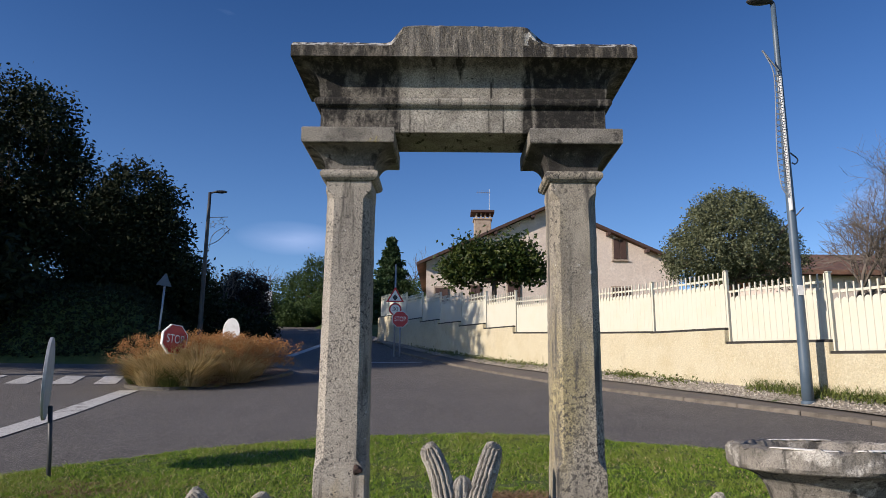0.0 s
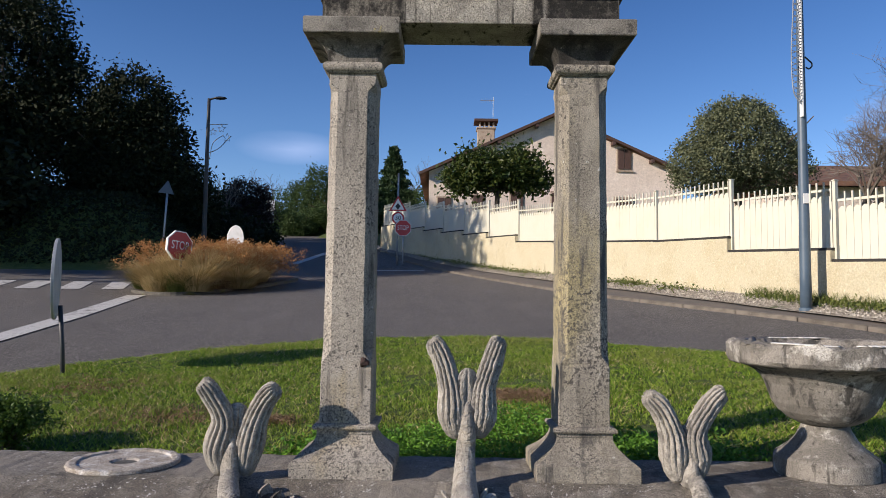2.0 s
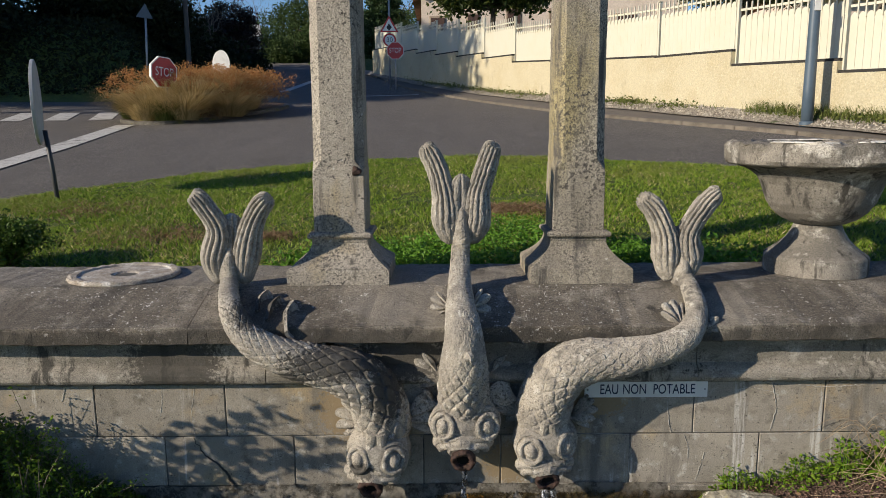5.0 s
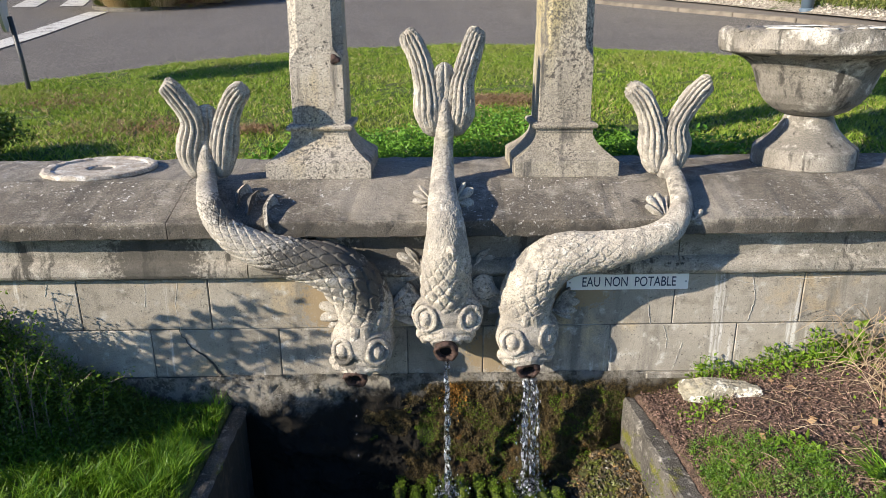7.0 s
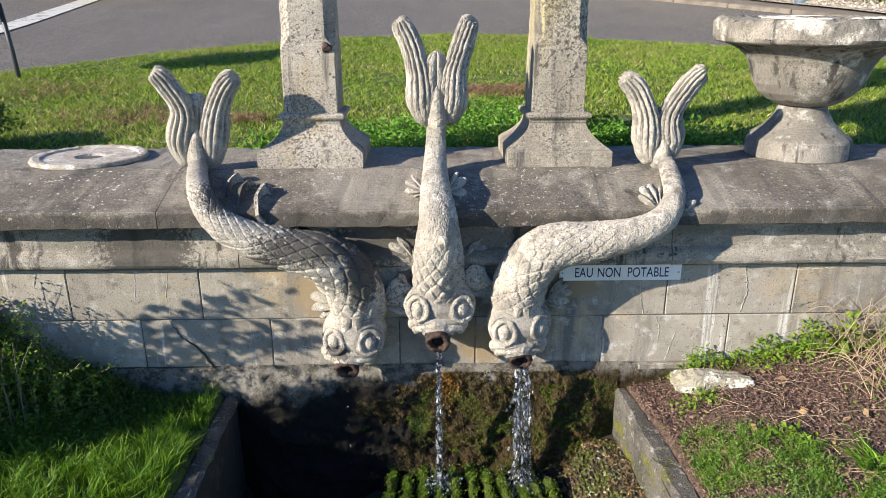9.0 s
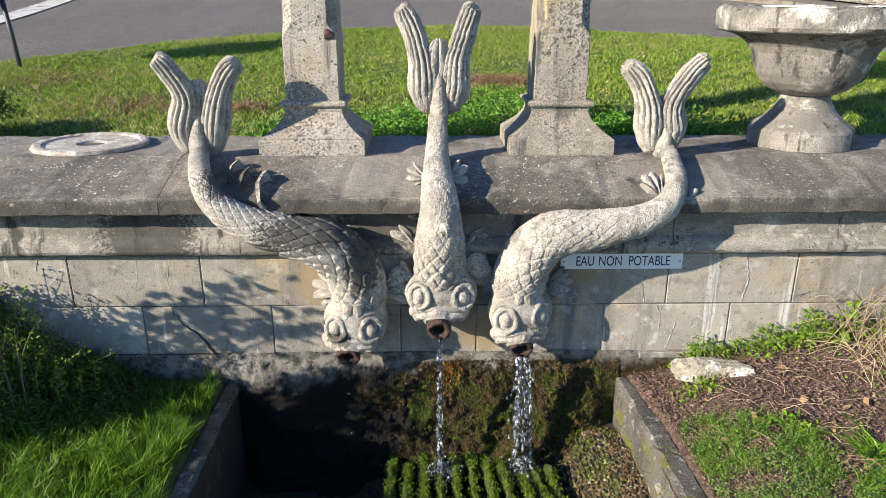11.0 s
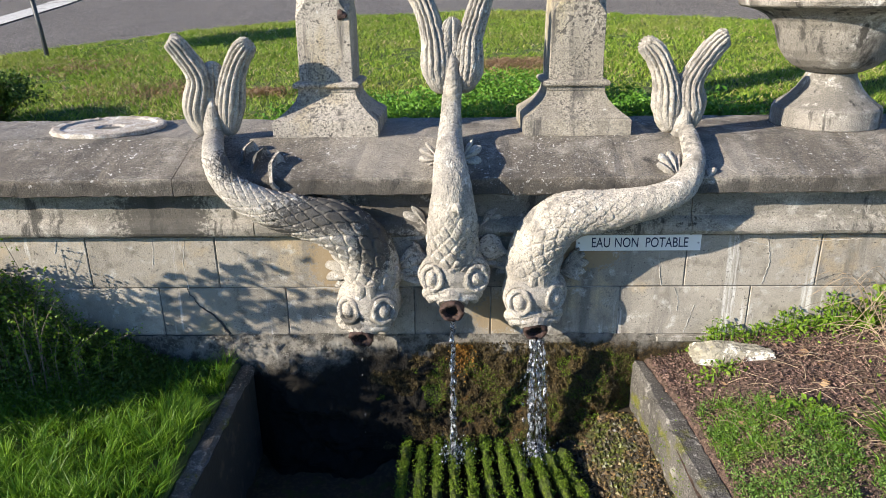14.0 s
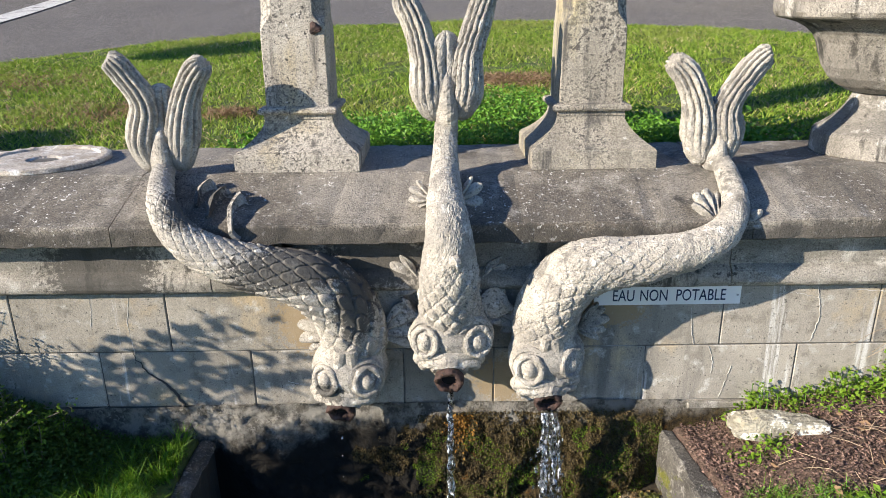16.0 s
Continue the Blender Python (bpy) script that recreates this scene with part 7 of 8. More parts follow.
def facing(x, y, z, turn=0.0, lean=0.0):
    """A sign's face: it looks back along -y, turned about the upright."""
    return pose(x, y, z, 90, 0, turn) @ pose(0, 0, 0, 0, 0, lean)


def stop_sign(x, y, z, r, turn, label, base_z, lean=0.0, post=True):
    ob = thing("stop_sign", (x, y, base_z), label, "road sign", "stop signs")
    m = facing(x, y, z, turn, lean)
    k = r / math.cos(math.pi / 8)
    part("plate", plate_poly(8, k, math.pi / 8, m, 0.06), WHITE, ob)
    part("face", plate_poly(8, k * 0.93, math.pi / 8, m @ Matrix.Translation((0, 0, 0.004)), 0.003), RED, ob, "red octagonal face")
    lettering("lettering", "STOP", r * 0.72, m @ Matrix.Translation((0, 0, 0.006)) @ Matrix.Diagonal((0.82, 1.15, 1, 1)), WHITE, ob, "white capital letters")
    if post:
        sign_post(ob, x, y + 0.06, base_z, z)
    return ob


def build_signs():
    stop_sign(-5.57, 12.0, 2.51, 0.30, 58, "red octagonal stop sign on a post among dry grasses", gz(-5.57, 12), -4)
    ob = stop_sign(-1.60, 22.0, 3.95, 0.28, 0, "red octagonal stop sign at the kerb", gz(-1.6, 22))
    g = thing("speed_limit_sign", (-1.80, 22.15, gz(-1.8, 22.1)), "round speed limit sign under a warning triangle on one post", "road sign")
    sign_post(g, -1.80, 22.2, gz(-1.8, 22.2), 5.9)
    m = facing(-1.79, 22.15, 4.31)
    part("disc", plate_poly(28, 0.22, 0, m), RED, g)
    part("disc_field", plate_poly(28, 0.165, 0, m @ Matrix.Translation((0, 0, 0.004)), 0.003), WHITE, g, "white field inside the red ring")
    lettering("numerals", "30", 0.22, m @ Matrix.Translation((0, 0, 0.006)), BLACK, g)
    m = facing(-1.80, 22.15, 4.74)
    part("triangle", plate_poly(3, 0.36, math.pi / 2, m), RED, g)
    part("triangle_field", plate_poly(3, 0.26, math.pi / 2, m @ Matrix.Translation((0, 0, 0.004)), 0.003), WHITE, g, "white field inside the red triangle")
    part("pictogram", plate_poly(4, 0.09, 0, m @ Matrix.Translation((0, -0.02, 0.006)), 0.002, 1.3), BLACK, g, "small black symbol")
    # round sign seen almost edge on at the lawn's rim
    x, y = -3.07, 3.02
    z = gz(x, y)
    d = thing("round_sign", (x, y, z), "round white sign on a dark leaning post by the lawn", "road sign")
    sign_post(d, x, y, z, z + 0.62, 0.017, -0.065, STEEL_DARK)
    m = facing(x - 0.10, y - 0.015, z + 0.83, -66, 0) @ pose(0, 0, 0, 0, 0, 5)
    rows = [(0.315, -0.012), (0.322, -0.010), (0.322, 0.010), (0.315, 0.012)]
    v, f = lathe(rows, 0, 0, 48)
    me = mesh_np("disc", v, f, GREY_BACK)
    me.transform(m)
    part("disc", me, WHITE, d)
    part("bracket", plate_poly(4, 0.10, math.pi / 4, m @ Matrix.Translation((0, -0.1, 0.03)), 0.02, 0.3), GALV, d)
    # rounded white marker behind the grasses
    x, y = -5.32, 15.0
    w = thing("traffic_marker", (x, y, gz(x, y)), "white round-topped traffic marker standing in the planted island", "road marker")
    bm = bmesh.new()
    prof = [(-0.20, 0)] + [(0.20 * math.cos(a), 1.12 + 0.32 * math.sin(a)) for a in np.linspace(math.pi, 0, 14)] + [(0.20, 0)]
    a = [bm.verts.new((x + p, y, gz(x, y) + q)) for p, q in prof]
    b = [bm.verts.new((x + p - 0.05, y + 0.10, gz(x, y) + q)) for p, q in prof]
    bm.faces.new(a)
    bm.faces.new(b[::-1])
    for i in range(len(prof)):
        j = (i + 1) % len(prof)
        bm.faces.new((a[j], a[i], b[i], b[j]))
    bmesh.ops.recalc_face_normals(bm, faces=bm.faces)
    part("panel", bm, WHITE, w)
    part("foot", box(x - 0.22, x + 0.2, y - 0.03, y + 0.13, gz(x, y) - 0.05, gz(x, y) + 0.06, 0.01), STEEL_DARK, w)
    # triangle on the bank, seen from behind
    x, y = -9.75, 21.5
    t = thing("warning_sign", (x, y, gz(x, y)), "triangular road sign on a thin post, grey back towards the fountain", "road sign")
    sign_post(t, x, y, gz(x, y), gz(x, y) + 2.9, 0.035, 0.12, GALV)
    part("triangle", plate_poly(3, 0.30, math.pi / 2, facing(x + 0.10, y - 0.05, gz(x, y) + 2.65, 12, -6)), STEEL_BLUE, t)
    # blank board up the road
    x, y = -12.25, 46.0
    b = thing("road_board", (x, y, gz(x, y)), "two pale blue-grey road boards on a post, seen from behind", "road sign")
    sign_post(b, x, y, gz(x, y), 8.0, 0.05)
    part("board", box(x - 0.42, x + 0.30, y - 0.08, y - 0.05, 6.62, 7.40, 0.01), STEEL_BLUE, b)
    part("board", box(x - 0.22, x + 0.34, y - 0.08, y - 0.05, 7.44, 8.18, 0.01), GREY_BACK, b)


def build_island():
    """Kerbed bed of ornamental grasses in the road."""
    rng = np.random.default_rng(15)
    out = catmull([(-7.15, 13.6), (-6.6, 12.2), (-5.85, 11.5), (-5.2, 11.5), (-4.45, 12.8), (-3.9, 15.2), (-4.2, 16.6), (-5.2, 17.2), (-6.4, 16.4), (-7.1, 14.8), (-7.15, 13.6)], 60)[:-1]
    isl = thing("traffic_island", (-5.4, 14, gz(-5.4, 14)), "kerbed planted island in the road", "island", kind="structure")
    bm = bmesh.new()
    lo = [bm.verts.new((x, y, gz(x, y) - 0.1)) for x, y in out]
    hi = [bm.verts.new((x, y, gz(x, y) + 0.07)) for x, y in out]
    c = np.mean(out, 0)
    inn = [bm.verts.new((x + (c[0] - x) * 0.06, y + (c[1] - y) * 0.06, gz(x, y) + 0.075)) for x, y in out]
    n = len(out)
    for i in range(n):
        j = (i + 1) % n
        bm.faces.new((lo[i], lo[j], hi[j], hi[i]))
        bm.faces.new((hi[i], hi[j], inn[j], inn[i]))
    part("rim", bm, BASIN_STONE, isl)
    bm = bmesh.new()
    bm.faces.new([bm.verts.new((x + (c[0] - x) * 0.06, y + (c[1] - y) * 0.06, gz(x, y) + 0.068)) for x, y in out])
    bmesh.ops.triangulate(bm, faces=bm.faces)
    part("soil", bm, SOIL, isl)

    def clump(x, y, r, h, n, mat, seedmat, label, droop=1.0):
        z = gz(x, y) + 0.06
        ob = thing("grass_clump", (x, y, z), label, "grass", "ornamental grasses on the island")
        a, k = rng.uniform(0, 6.28, n), rng.uniform(0, 1, n) ** 0.5
        base = np.stack([x + np.cos(a) * k * r * 0.4, y + np.sin(a) * k * r * 0.4, np.full(n, z - 0.02)], 1)
        hh = h * rng.uniform(0.35, 1.12, n)
        outw = np.stack([np.cos(a), np.sin(a), np.zeros(n)], 1) * (r * k * rng.uniform(0.6, 1.7, n) * droop)[:, None] + rng.normal(0, 0.09, (n, 3)) * np.array([1, 1, 0.3])
        side = np.stack([-np.sin(a), np.cos(a), np.zeros(n)], 1) * 0.006
        ps = []
        for t in (0, 0.35, 0.7, 1.0):
            p = base + outw * t ** 1.6
            p[:, 2] += hh * (1.95 * t - 1.12 * t * t)
            ps.append((p, 1.0 - 0.75 * t))
        v = np.stack([q for p, w in ps for q in (p - side * w, p + side * w)], 1).reshape(-1, 3)
        o = np.arange(n)[:, None] * 8
        f = np.vstack([o + np.array([[2 * i, 2 * i + 1, 2 * i + 3, 2 * i + 2]]) for i in range(3)])
        tagged(part("blade", mesh_np("blade", v, f, mat), mat, ob), kind="stuff")
        if seedmat:
            tips = ps[-1][0][rng.uniform(0, 1, n) < 0.16] + np.array([0, 0, 0.06])
            pp = np.repeat(tips, 26, 0) + rng.normal(0, 0.055, (len(tips) * 26, 3)) * np.array([1, 1, 0.7])
            lv, lf = leaves(rng, pp, 0.042, 0.0, np.array([0, 0, 0.2]))
            tagged(part("plume", mesh_np("plume", lv, lf, seedmat), seedmat, ob, "feathery rust-coloured seed heads"), kind="stuff")
    clump(-6.45, 12.5, 0.5, 0.45, 900, VERGE_WEED, None, "low green grass clump at the rim of the island", 1.0)
    clump(-5.45, 11.65, 0.5, 0.42, 900, VERGE_WEED, None, "low green grass clump at the rim of the island", 1.0)
    clump(-6.2, 12.4, 0.6, 0.56, 1500, GRASS_DRY, None, "low arching clump of pale dry ornamental grass", 1.0)
    clump(-5.85, 11.8, 0.65, 0.56, 1700, GRASS_DRY, None, "low arching clump of pale dry ornamental grass", 1.0)
    clump(-5.15, 11.8, 0.65, 0.58, 1700, GRASS_DRY, None, "low arching clump of pale dry ornamental grass", 1.0)
    clump(-4.5, 12.6, 0.7, 0.50, 1500, GRASS_DRY, None, "low arching clump of pale dry ornamental grass", 1.3)
    clump(-6.25, 12.6, 0.65, 0.66, 2400, GRASS_DRY, None, "low arching clump of pale dry ornamental grass")
    clump(-5.75, 12.4, 0.7, 0.80, 2200, GRASS_DRY, None, "low arching clump of pale dry ornamental grass")
    clump(-5.15, 12.35, 0.7, 0.85, 2200, GRASS_DRY, None, "low arching clump of pale dry ornamental grass")
    clump(-5.5, 13.3, 0.8, 1.0, 2000, GRASS_DRY, GRASS_RUST, "tall dry ornamental grass with rusty seed heads")
    clump(-4.85, 13.4, 0.75, 0.98, 2000, GRASS_DRY, GRASS_RUST, "tall dry ornamental grass with rusty seed heads")
    clump(-4.65, 14.4, 0.65, 0.85, 1600, GRASS_DRY, GRASS_RUST, "tall dry ornamental grass with rusty seed heads")
    clump(-4.55, 13.0, 0.6, 0.65, 1500, GRASS_DRY, None, "low arching clump of pale dry ornamental grass")
    clump(-6.2, 14.2, 0.8, 0.95, 1400, GRASS_DRY, GRASS_RUST, "tall dry ornamental grass with rusty seed heads")
    n = 3000
    px, py = rng.uniform(-6.0, -4.4, n), rng.uniform(11.6, 12.9, n)
    v, f = leaves(rng, np.stack([px, py, ground_z(px, py) + rng.uniform(0.05, 0.25, n)], 1), 0.03, 0.2)
    tagged(new("island_herbs", mesh_np("island_herbs", v, f, DEAD)), "withered brown herbs at the rim of the island", "plants", kind="stuff")


FENCE = [(-3, 1.92, 1.98), (-2, 2.03, 2.11), (-1, 2.27, 2.36), (0, 2.59, 2.67), (1, 2.68, 2.81), (2, 2.82, 2.95), (3, 2.96, 3.10), (4, 3.28, 3.37), (5, 3.52, 3.61), (6, 3.76, 3.85), (7, 4.00, 4.09), (8, 4.24, 4.33), (9, 4.48, 4.57), (10, 4.72, 4.81)]


def build_fence():
    """Rendered wall stepping up the street, with boarded panels between posts on top."""
    step = 1.876
    d = Vector((-0.37, 1, 0)).normalized()
    nrm = Vector((d.y, -d.x, 0))
    wall = thing("wall_garden", (4.66, 9.15, gz(4.66, 9.15)), "cream rendered garden wall stepping up the street", "wall", kind="structure")

    fence = thing("garden_fence", (4.66, 9.15, 2.59), "cream boarded fence with scalloped boards and pickets on the wall", "fence")

    def prism(name, y0, y1, o0, o1, zs, material, parent, label=""):
        """A block along the fence between y0 and y1; zs: bottom and top at both ends; o: offsets across."""
        bm = bmesh.new()
        vs = []
        for y, zb, zt_ in ((y0, zs[0], zs[1]), (y1, zs[2], zs[3])):
            x = float(fence_x(y))
            for o in (o0, o1):
                for z in (zb, zt_):
                    vs.append(bm.verts.new((x + nrm.x * o, y + nrm.y * o, z)))
        a, b, c, e, g, h, i, j = vs
        for q in ((a, b, e, c), (g, i, j, h), (a, g, h, b), (c, e, j, i), (b, h, j, e), (a, c, i, g)):
            bm.faces.new(q)
        bmesh.ops.recalc_face_normals(bm, faces=bm.faces)
        return part(name, bm, material, parent, label)
    for k, za, zb in FENCE:
        y0, y1 = 9.15 + step * k, 9.15 + step * (k + 1)
        prism("wall_length", y0, y1, -0.12, 0.10, (gz(fence_x(y0), y0) - 0.3, za - 0.045, gz(fence_x(y1), y1) - 0.3, zb - 0.045), CREAM_WALL, wall)
        # no real part: a dark length in place of the gap's shadow
        prism("shadow_strip", y0 + 0.0, y1 - 0.0, -0.10, 0.04, (za - 0.045, za - 0.004, zb - 0.045, zb - 0.004), SHADOW_GAP, wall, "dark strip that stands in for the shadow under the panel")
        panel = prism("panel", y0 + 0.04, y1 - 0.04, -0.012, 0.02, (za + 0.80, za + 0.835, zb + 0.80, zb + 0.835), CREAM_PVC, fence)
        prism("backing", y0 + 0.045, y1 - 0.045, 0.016, 0.024, (za + 0.004, za + 0.68, zb + 0.004, zb + 0.68), CREAM_PVC, panel)
        n, gap = 16, 0.0035 if k < 0 else 0.0015
        for i in range(n):
            ya, yb = y0 + 0.05 + (step - 0.10) * i / n, y0 + 0.05 + (step - 0.10) * (i + 1) / n - gap
            f0, f1 = (ya - y0) / step, (yb - y0) / step
            z0, z1 = za + (zb - za) * f0, za + (zb - za) * f1
            bm = bmesh.new()
            fr, bk = [], []
            top = [(t, 0.69 + 0.045 * math.sin(math.pi * t)) for t in np.linspace(0, 1, 7)]
            for t, h in [(0, 0.0)] + top + [(1, 0.0)]:
                y = ya + (yb - ya) * t
                z = z0 + (z1 - z0) * t + h
                x = float(fence_x(y))
                fr.append(bm.verts.new((x - 0.012 * nrm.x, y - 0.012 * nrm.y, z)))
                bk.append(bm.verts.new((x + 0.012 * nrm.x, y + 0.012 * nrm.y, z)))
            bm.faces.new(fr)
            bm.faces.new(bk[::-1])
            for q in range(len(fr)):
                r = (q + 1) % len(fr)
                bm.faces.new((fr[r], fr[q], bk[q], bk[r]))
            bmesh.ops.recalc_face_normals(bm, faces=bm.faces)
            part("board", bm, CREAM_PVC, panel)
            # picket between boards
            yp = ya
            zp = z0
            prism("picket", yp - 0.009, yp + 0.009, -0.030, -0.012, (zp + 0.66, zp + 0.93, zp + 0.66, zp + 0.93), CREAM_PVC, panel)
        post = prism("post", y0 - 0.022, y0 + 0.022, -0.03, 0.022, (za - 0.24, za + 0.935, za - 0.24, za + 0.935), CREAM_PVC, fence)
        prism("cap", y0 - 0.027, y0 + 0.027, -0.045, 0.035, (za + 0.936, za + 0.95, za + 0.936, za + 0.95), CREAM_PVC, post)
    # weeds along the foot
    rng = np.random.default_rng(40)
    n = 5200
    py = np.concatenate([rng.uniform(5.2, 8.6, 3600), rng.uniform(9, 25, 1600)])
    px = fence_x(py) - np.abs(rng.normal(0.08, 0.12, n))
    hh = np.where(py < 8.9, 0.19, 0.12) * rng.uniform(0.3, 1.1, n)
    v, f = blades(rng, np.stack([px, py, ground_z(px, py) + 0.17], 1), hh, 0.008, 0.9)
    cy = np.concatenate([rng.normal(m, w, c) for m, w, c in ((11.6, 0.35, 900), (10.2, 0.3, 350), (7.4, 0.5, 900), (6.2, 0.6, 900), (13.6, 0.3, 350), (16.5, 1.2, 900), (20.5, 1.6, 900))])
    cx = fence_x(cy) - 0.06 - np.abs(rng.normal(0, 0.16, len(cy)))
    lv, lf = leaves(rng, np.stack([cx, cy, ground_z(cx, cy) + 0.13 + np.abs(rng.normal(0, 0.06, len(cy)))], 1), 0.055, 0.2, np.array([0, 0, 0.4]))
    tagged(new("verge_weeds", mesh_np("verge_weeds", lv, lf, VERGE_WEED)), "leafy green weeds in patches on the gravel strip", "weeds", kind="stuff")
    # loose pale stones of the gravel strip
    pieces = []
    for _ in range(2600):
        y = rng.uniform(5.2, 15)
        w = 0.05 + 0.50 * rng.uniform()
        x = float(fence_x(y)) - w
        r = rng.uniform(0.008, 0.022)
        pieces.append(ball((x, y, gz(x, y) + 0.080 + 0.15 * (1 - w / 0.6) + r * 0.2), (r, r * rng.uniform(0.6, 1), r * 0.6), 5, 3, Euler(rng.uniform(0, 6, 3)).to_matrix()))
    chip = surface("pale_gravel_stone", (0.46, 0.42, 0.36), [((0.30, 0.26, 0.21), 9, 0.45, 0.6)], 0.9, None, island=0.35)
    lv, lf = joined(pieces)
    tagged(new("gravel", mesh_np("gravel", lv, lf, chip)), "loose pale gravel along the foot of the garden wall", "gravel", kind="stuff")
    tagged(new("verge_grass", mesh_np("verge_grass", v, f, VERGE_WEED)), "tall weeds and grass along the foot of the garden wall", "grass", kind="stuff")


def build_lamps():
    x, y = 4.875, 7.2
    z = gz(x, y) + 0.1
    ob = thing("street_lamp", (x, y, z), "slate blue street lamp with an unlit festive light frame", "street lamp")
    zs = np.linspace(z, 7.30, 14)
    v, f = tube(np.stack([np.full(14, x), np.full(14, y), zs], 1), np.interp(zs, [z, z + 0.5, 7.30], [0.078, 0.074, 0.036]), 24)
    part("pole", mesh_np("pole", v, f, STEEL_BLUE, True), STEEL_BLUE, ob)
    v, f = lathe([(0.092, z - 0.04), (0.092, z + 0.02), (0.080, z + 0.03)], x, y, 24)
    part("base", mesh_np("base", v, f, STEEL_BLUE), STEEL_BLUE, ob)
    v, f = tube(catmull([(x, y, 7.25), (x - 0.01, y, 7.33), (x - 0.10, y, 7.35)], 10), np.full(10, 0.032), 12)
    part("arm", mesh_np("arm", v, f, STEEL_DARK, True), STEEL_DARK, ob)
    v, f = ball((x - 0.20, y, 7.35), (0.20, 0.10, 0.045), 20, 10)
    part("lantern", mesh_np("lantern", v, f, STEEL_DARK, True), STEEL_DARK, ob)
    part("sticker", box(x - 0.045, x + 0.035, y - 0.079, y - 0.071, 2.86, 3.0, 0.002), WHITE, ob, "small white sticker")
    bow = [(x - 0.25, y - 0.1, 6.47), (x - 0.13, y - 0.1, 6.15), (x - 0.14, y - 0.1, 5.6), (x - 0.175, y - 0.1, 5.0), (x - 0.16, y - 0.1, 4.45), (x - 0.06, y - 0.1, 4.25)]
    fr = part("light_frame", mesh_np("light_frame", *tube(catmull(bow, 30), np.full(30, 0.009), 8), GALV), GALV, ob, "curved pale tube frame of a festive light")
    part("mount", box(x - 0.045, x - 0.015, y - 0.10, y - 0.03, 4.07, 6.1, 0.005), WHITE, ob, "white mounting bar")
    part("bracket", mesh_np("bracket", *tube(np.array([(x - 0.27, y - 0.1, 6.50), (x - 0.03, y - 0.06, 6.20)]), [0.014, 0.014], 8), GALV), GALV, ob)
    part("hook", mesh_np("hook", *tube(catmull([(x + 0.06, y, 4.95), (x + 0.16, y, 4.85), (x + 0.12, y, 4.78), (x + 0.07, y, 4.80)], 12), np.full(12, 0.010), 6), STEEL_DARK), STEEL_DARK, ob)
    for i in range(44):
        zz = 6.12 - 1.84 * i / 43
        xl = float(np.interp(zz, [4.25, 4.45, 5.0, 5.6, 6.15], [x - 0.06, x - 0.16, x - 0.175, x - 0.14, x - 0.13]))
        me = mesh_np("garland", *tube(np.array([(xl, y - 0.1, zz), (x - 0.03, y - 0.1, zz + (0.05 if i % 2 else -0.05))]), [0.006, 0.006], 5), GALV)
        part("garland", me, GALV, fr)
    # further lamp up the road
    x, y = -9.19, 24.0
    z = gz(x, y)
    ob = thing("street_lamp", (x, y, z), "dark street lamp up the road with a star-shaped festive frame", "street lamp")
    zs = np.linspace(z - 0.1, 9.0, 8)
    v, f = tube(np.stack([np.full(8, x), np.full(8, y), zs], 1), np.linspace(0.10, 0.06, 8), 12)
    part("pole", mesh_np("pole", v, f, STEEL_DARK, True), STEEL_DARK, ob)
    v, f = tube(np.array([(x, y, 8.96), (x + 0.25, y, 9.03)]), [0.04, 0.035], 8)
    part("arm", mesh_np("arm", v, f, STEEL_DARK), STEEL_DARK, ob)
    v, f = ball((x + 0.42, y, 9.02), (0.26, 0.12, 0.06), 16, 8)
    part("lantern", mesh_np("lantern", v, f, STEEL_DARK, True), STEEL_DARK, ob)
    fr = part("star_frame", mesh_np("star_frame", *tube(catmull([(x + 0.06, y, 6.9), (x + 0.45, y, 7.1), (x + 0.86, y, 7.55)], 12), np.full(12, 0.015), 6), GALV), GALV, ob, "wire frame of a festive light")
    part("rod", mesh_np("rod", *tube(np.array([(x, y, 8.0), (x + 0.75, y, 8.02)]), [0.014, 0.014], 6), GALV), GALV, fr)
    part("rod", mesh_np("rod", *tube(catmull([(x + 0.10, y, 6.7), (x + 0.22, y, 7.3), (x + 0.6, y, 7.6)], 10), np.full(10, 0.012), 6), GALV), GALV, fr)
    for sx, sz, r in ((0.20, 7.72, 0.15), (0.52, 7.84, 0.16), (0.74, 7.50, 0.17)):
        pts = [(x + sx + r * (1 if i % 2 == 0 else 0.45) * math.sin(i * math.pi / 5), y, sz + r * (1 if i % 2 == 0 else 0.45) * math.cos(i * math.pi / 5)) for i in range(11)]
        part("star", mesh_np("star", *tube(np.array(pts), np.full(11, 0.012), 5), GALV), GALV, fr)


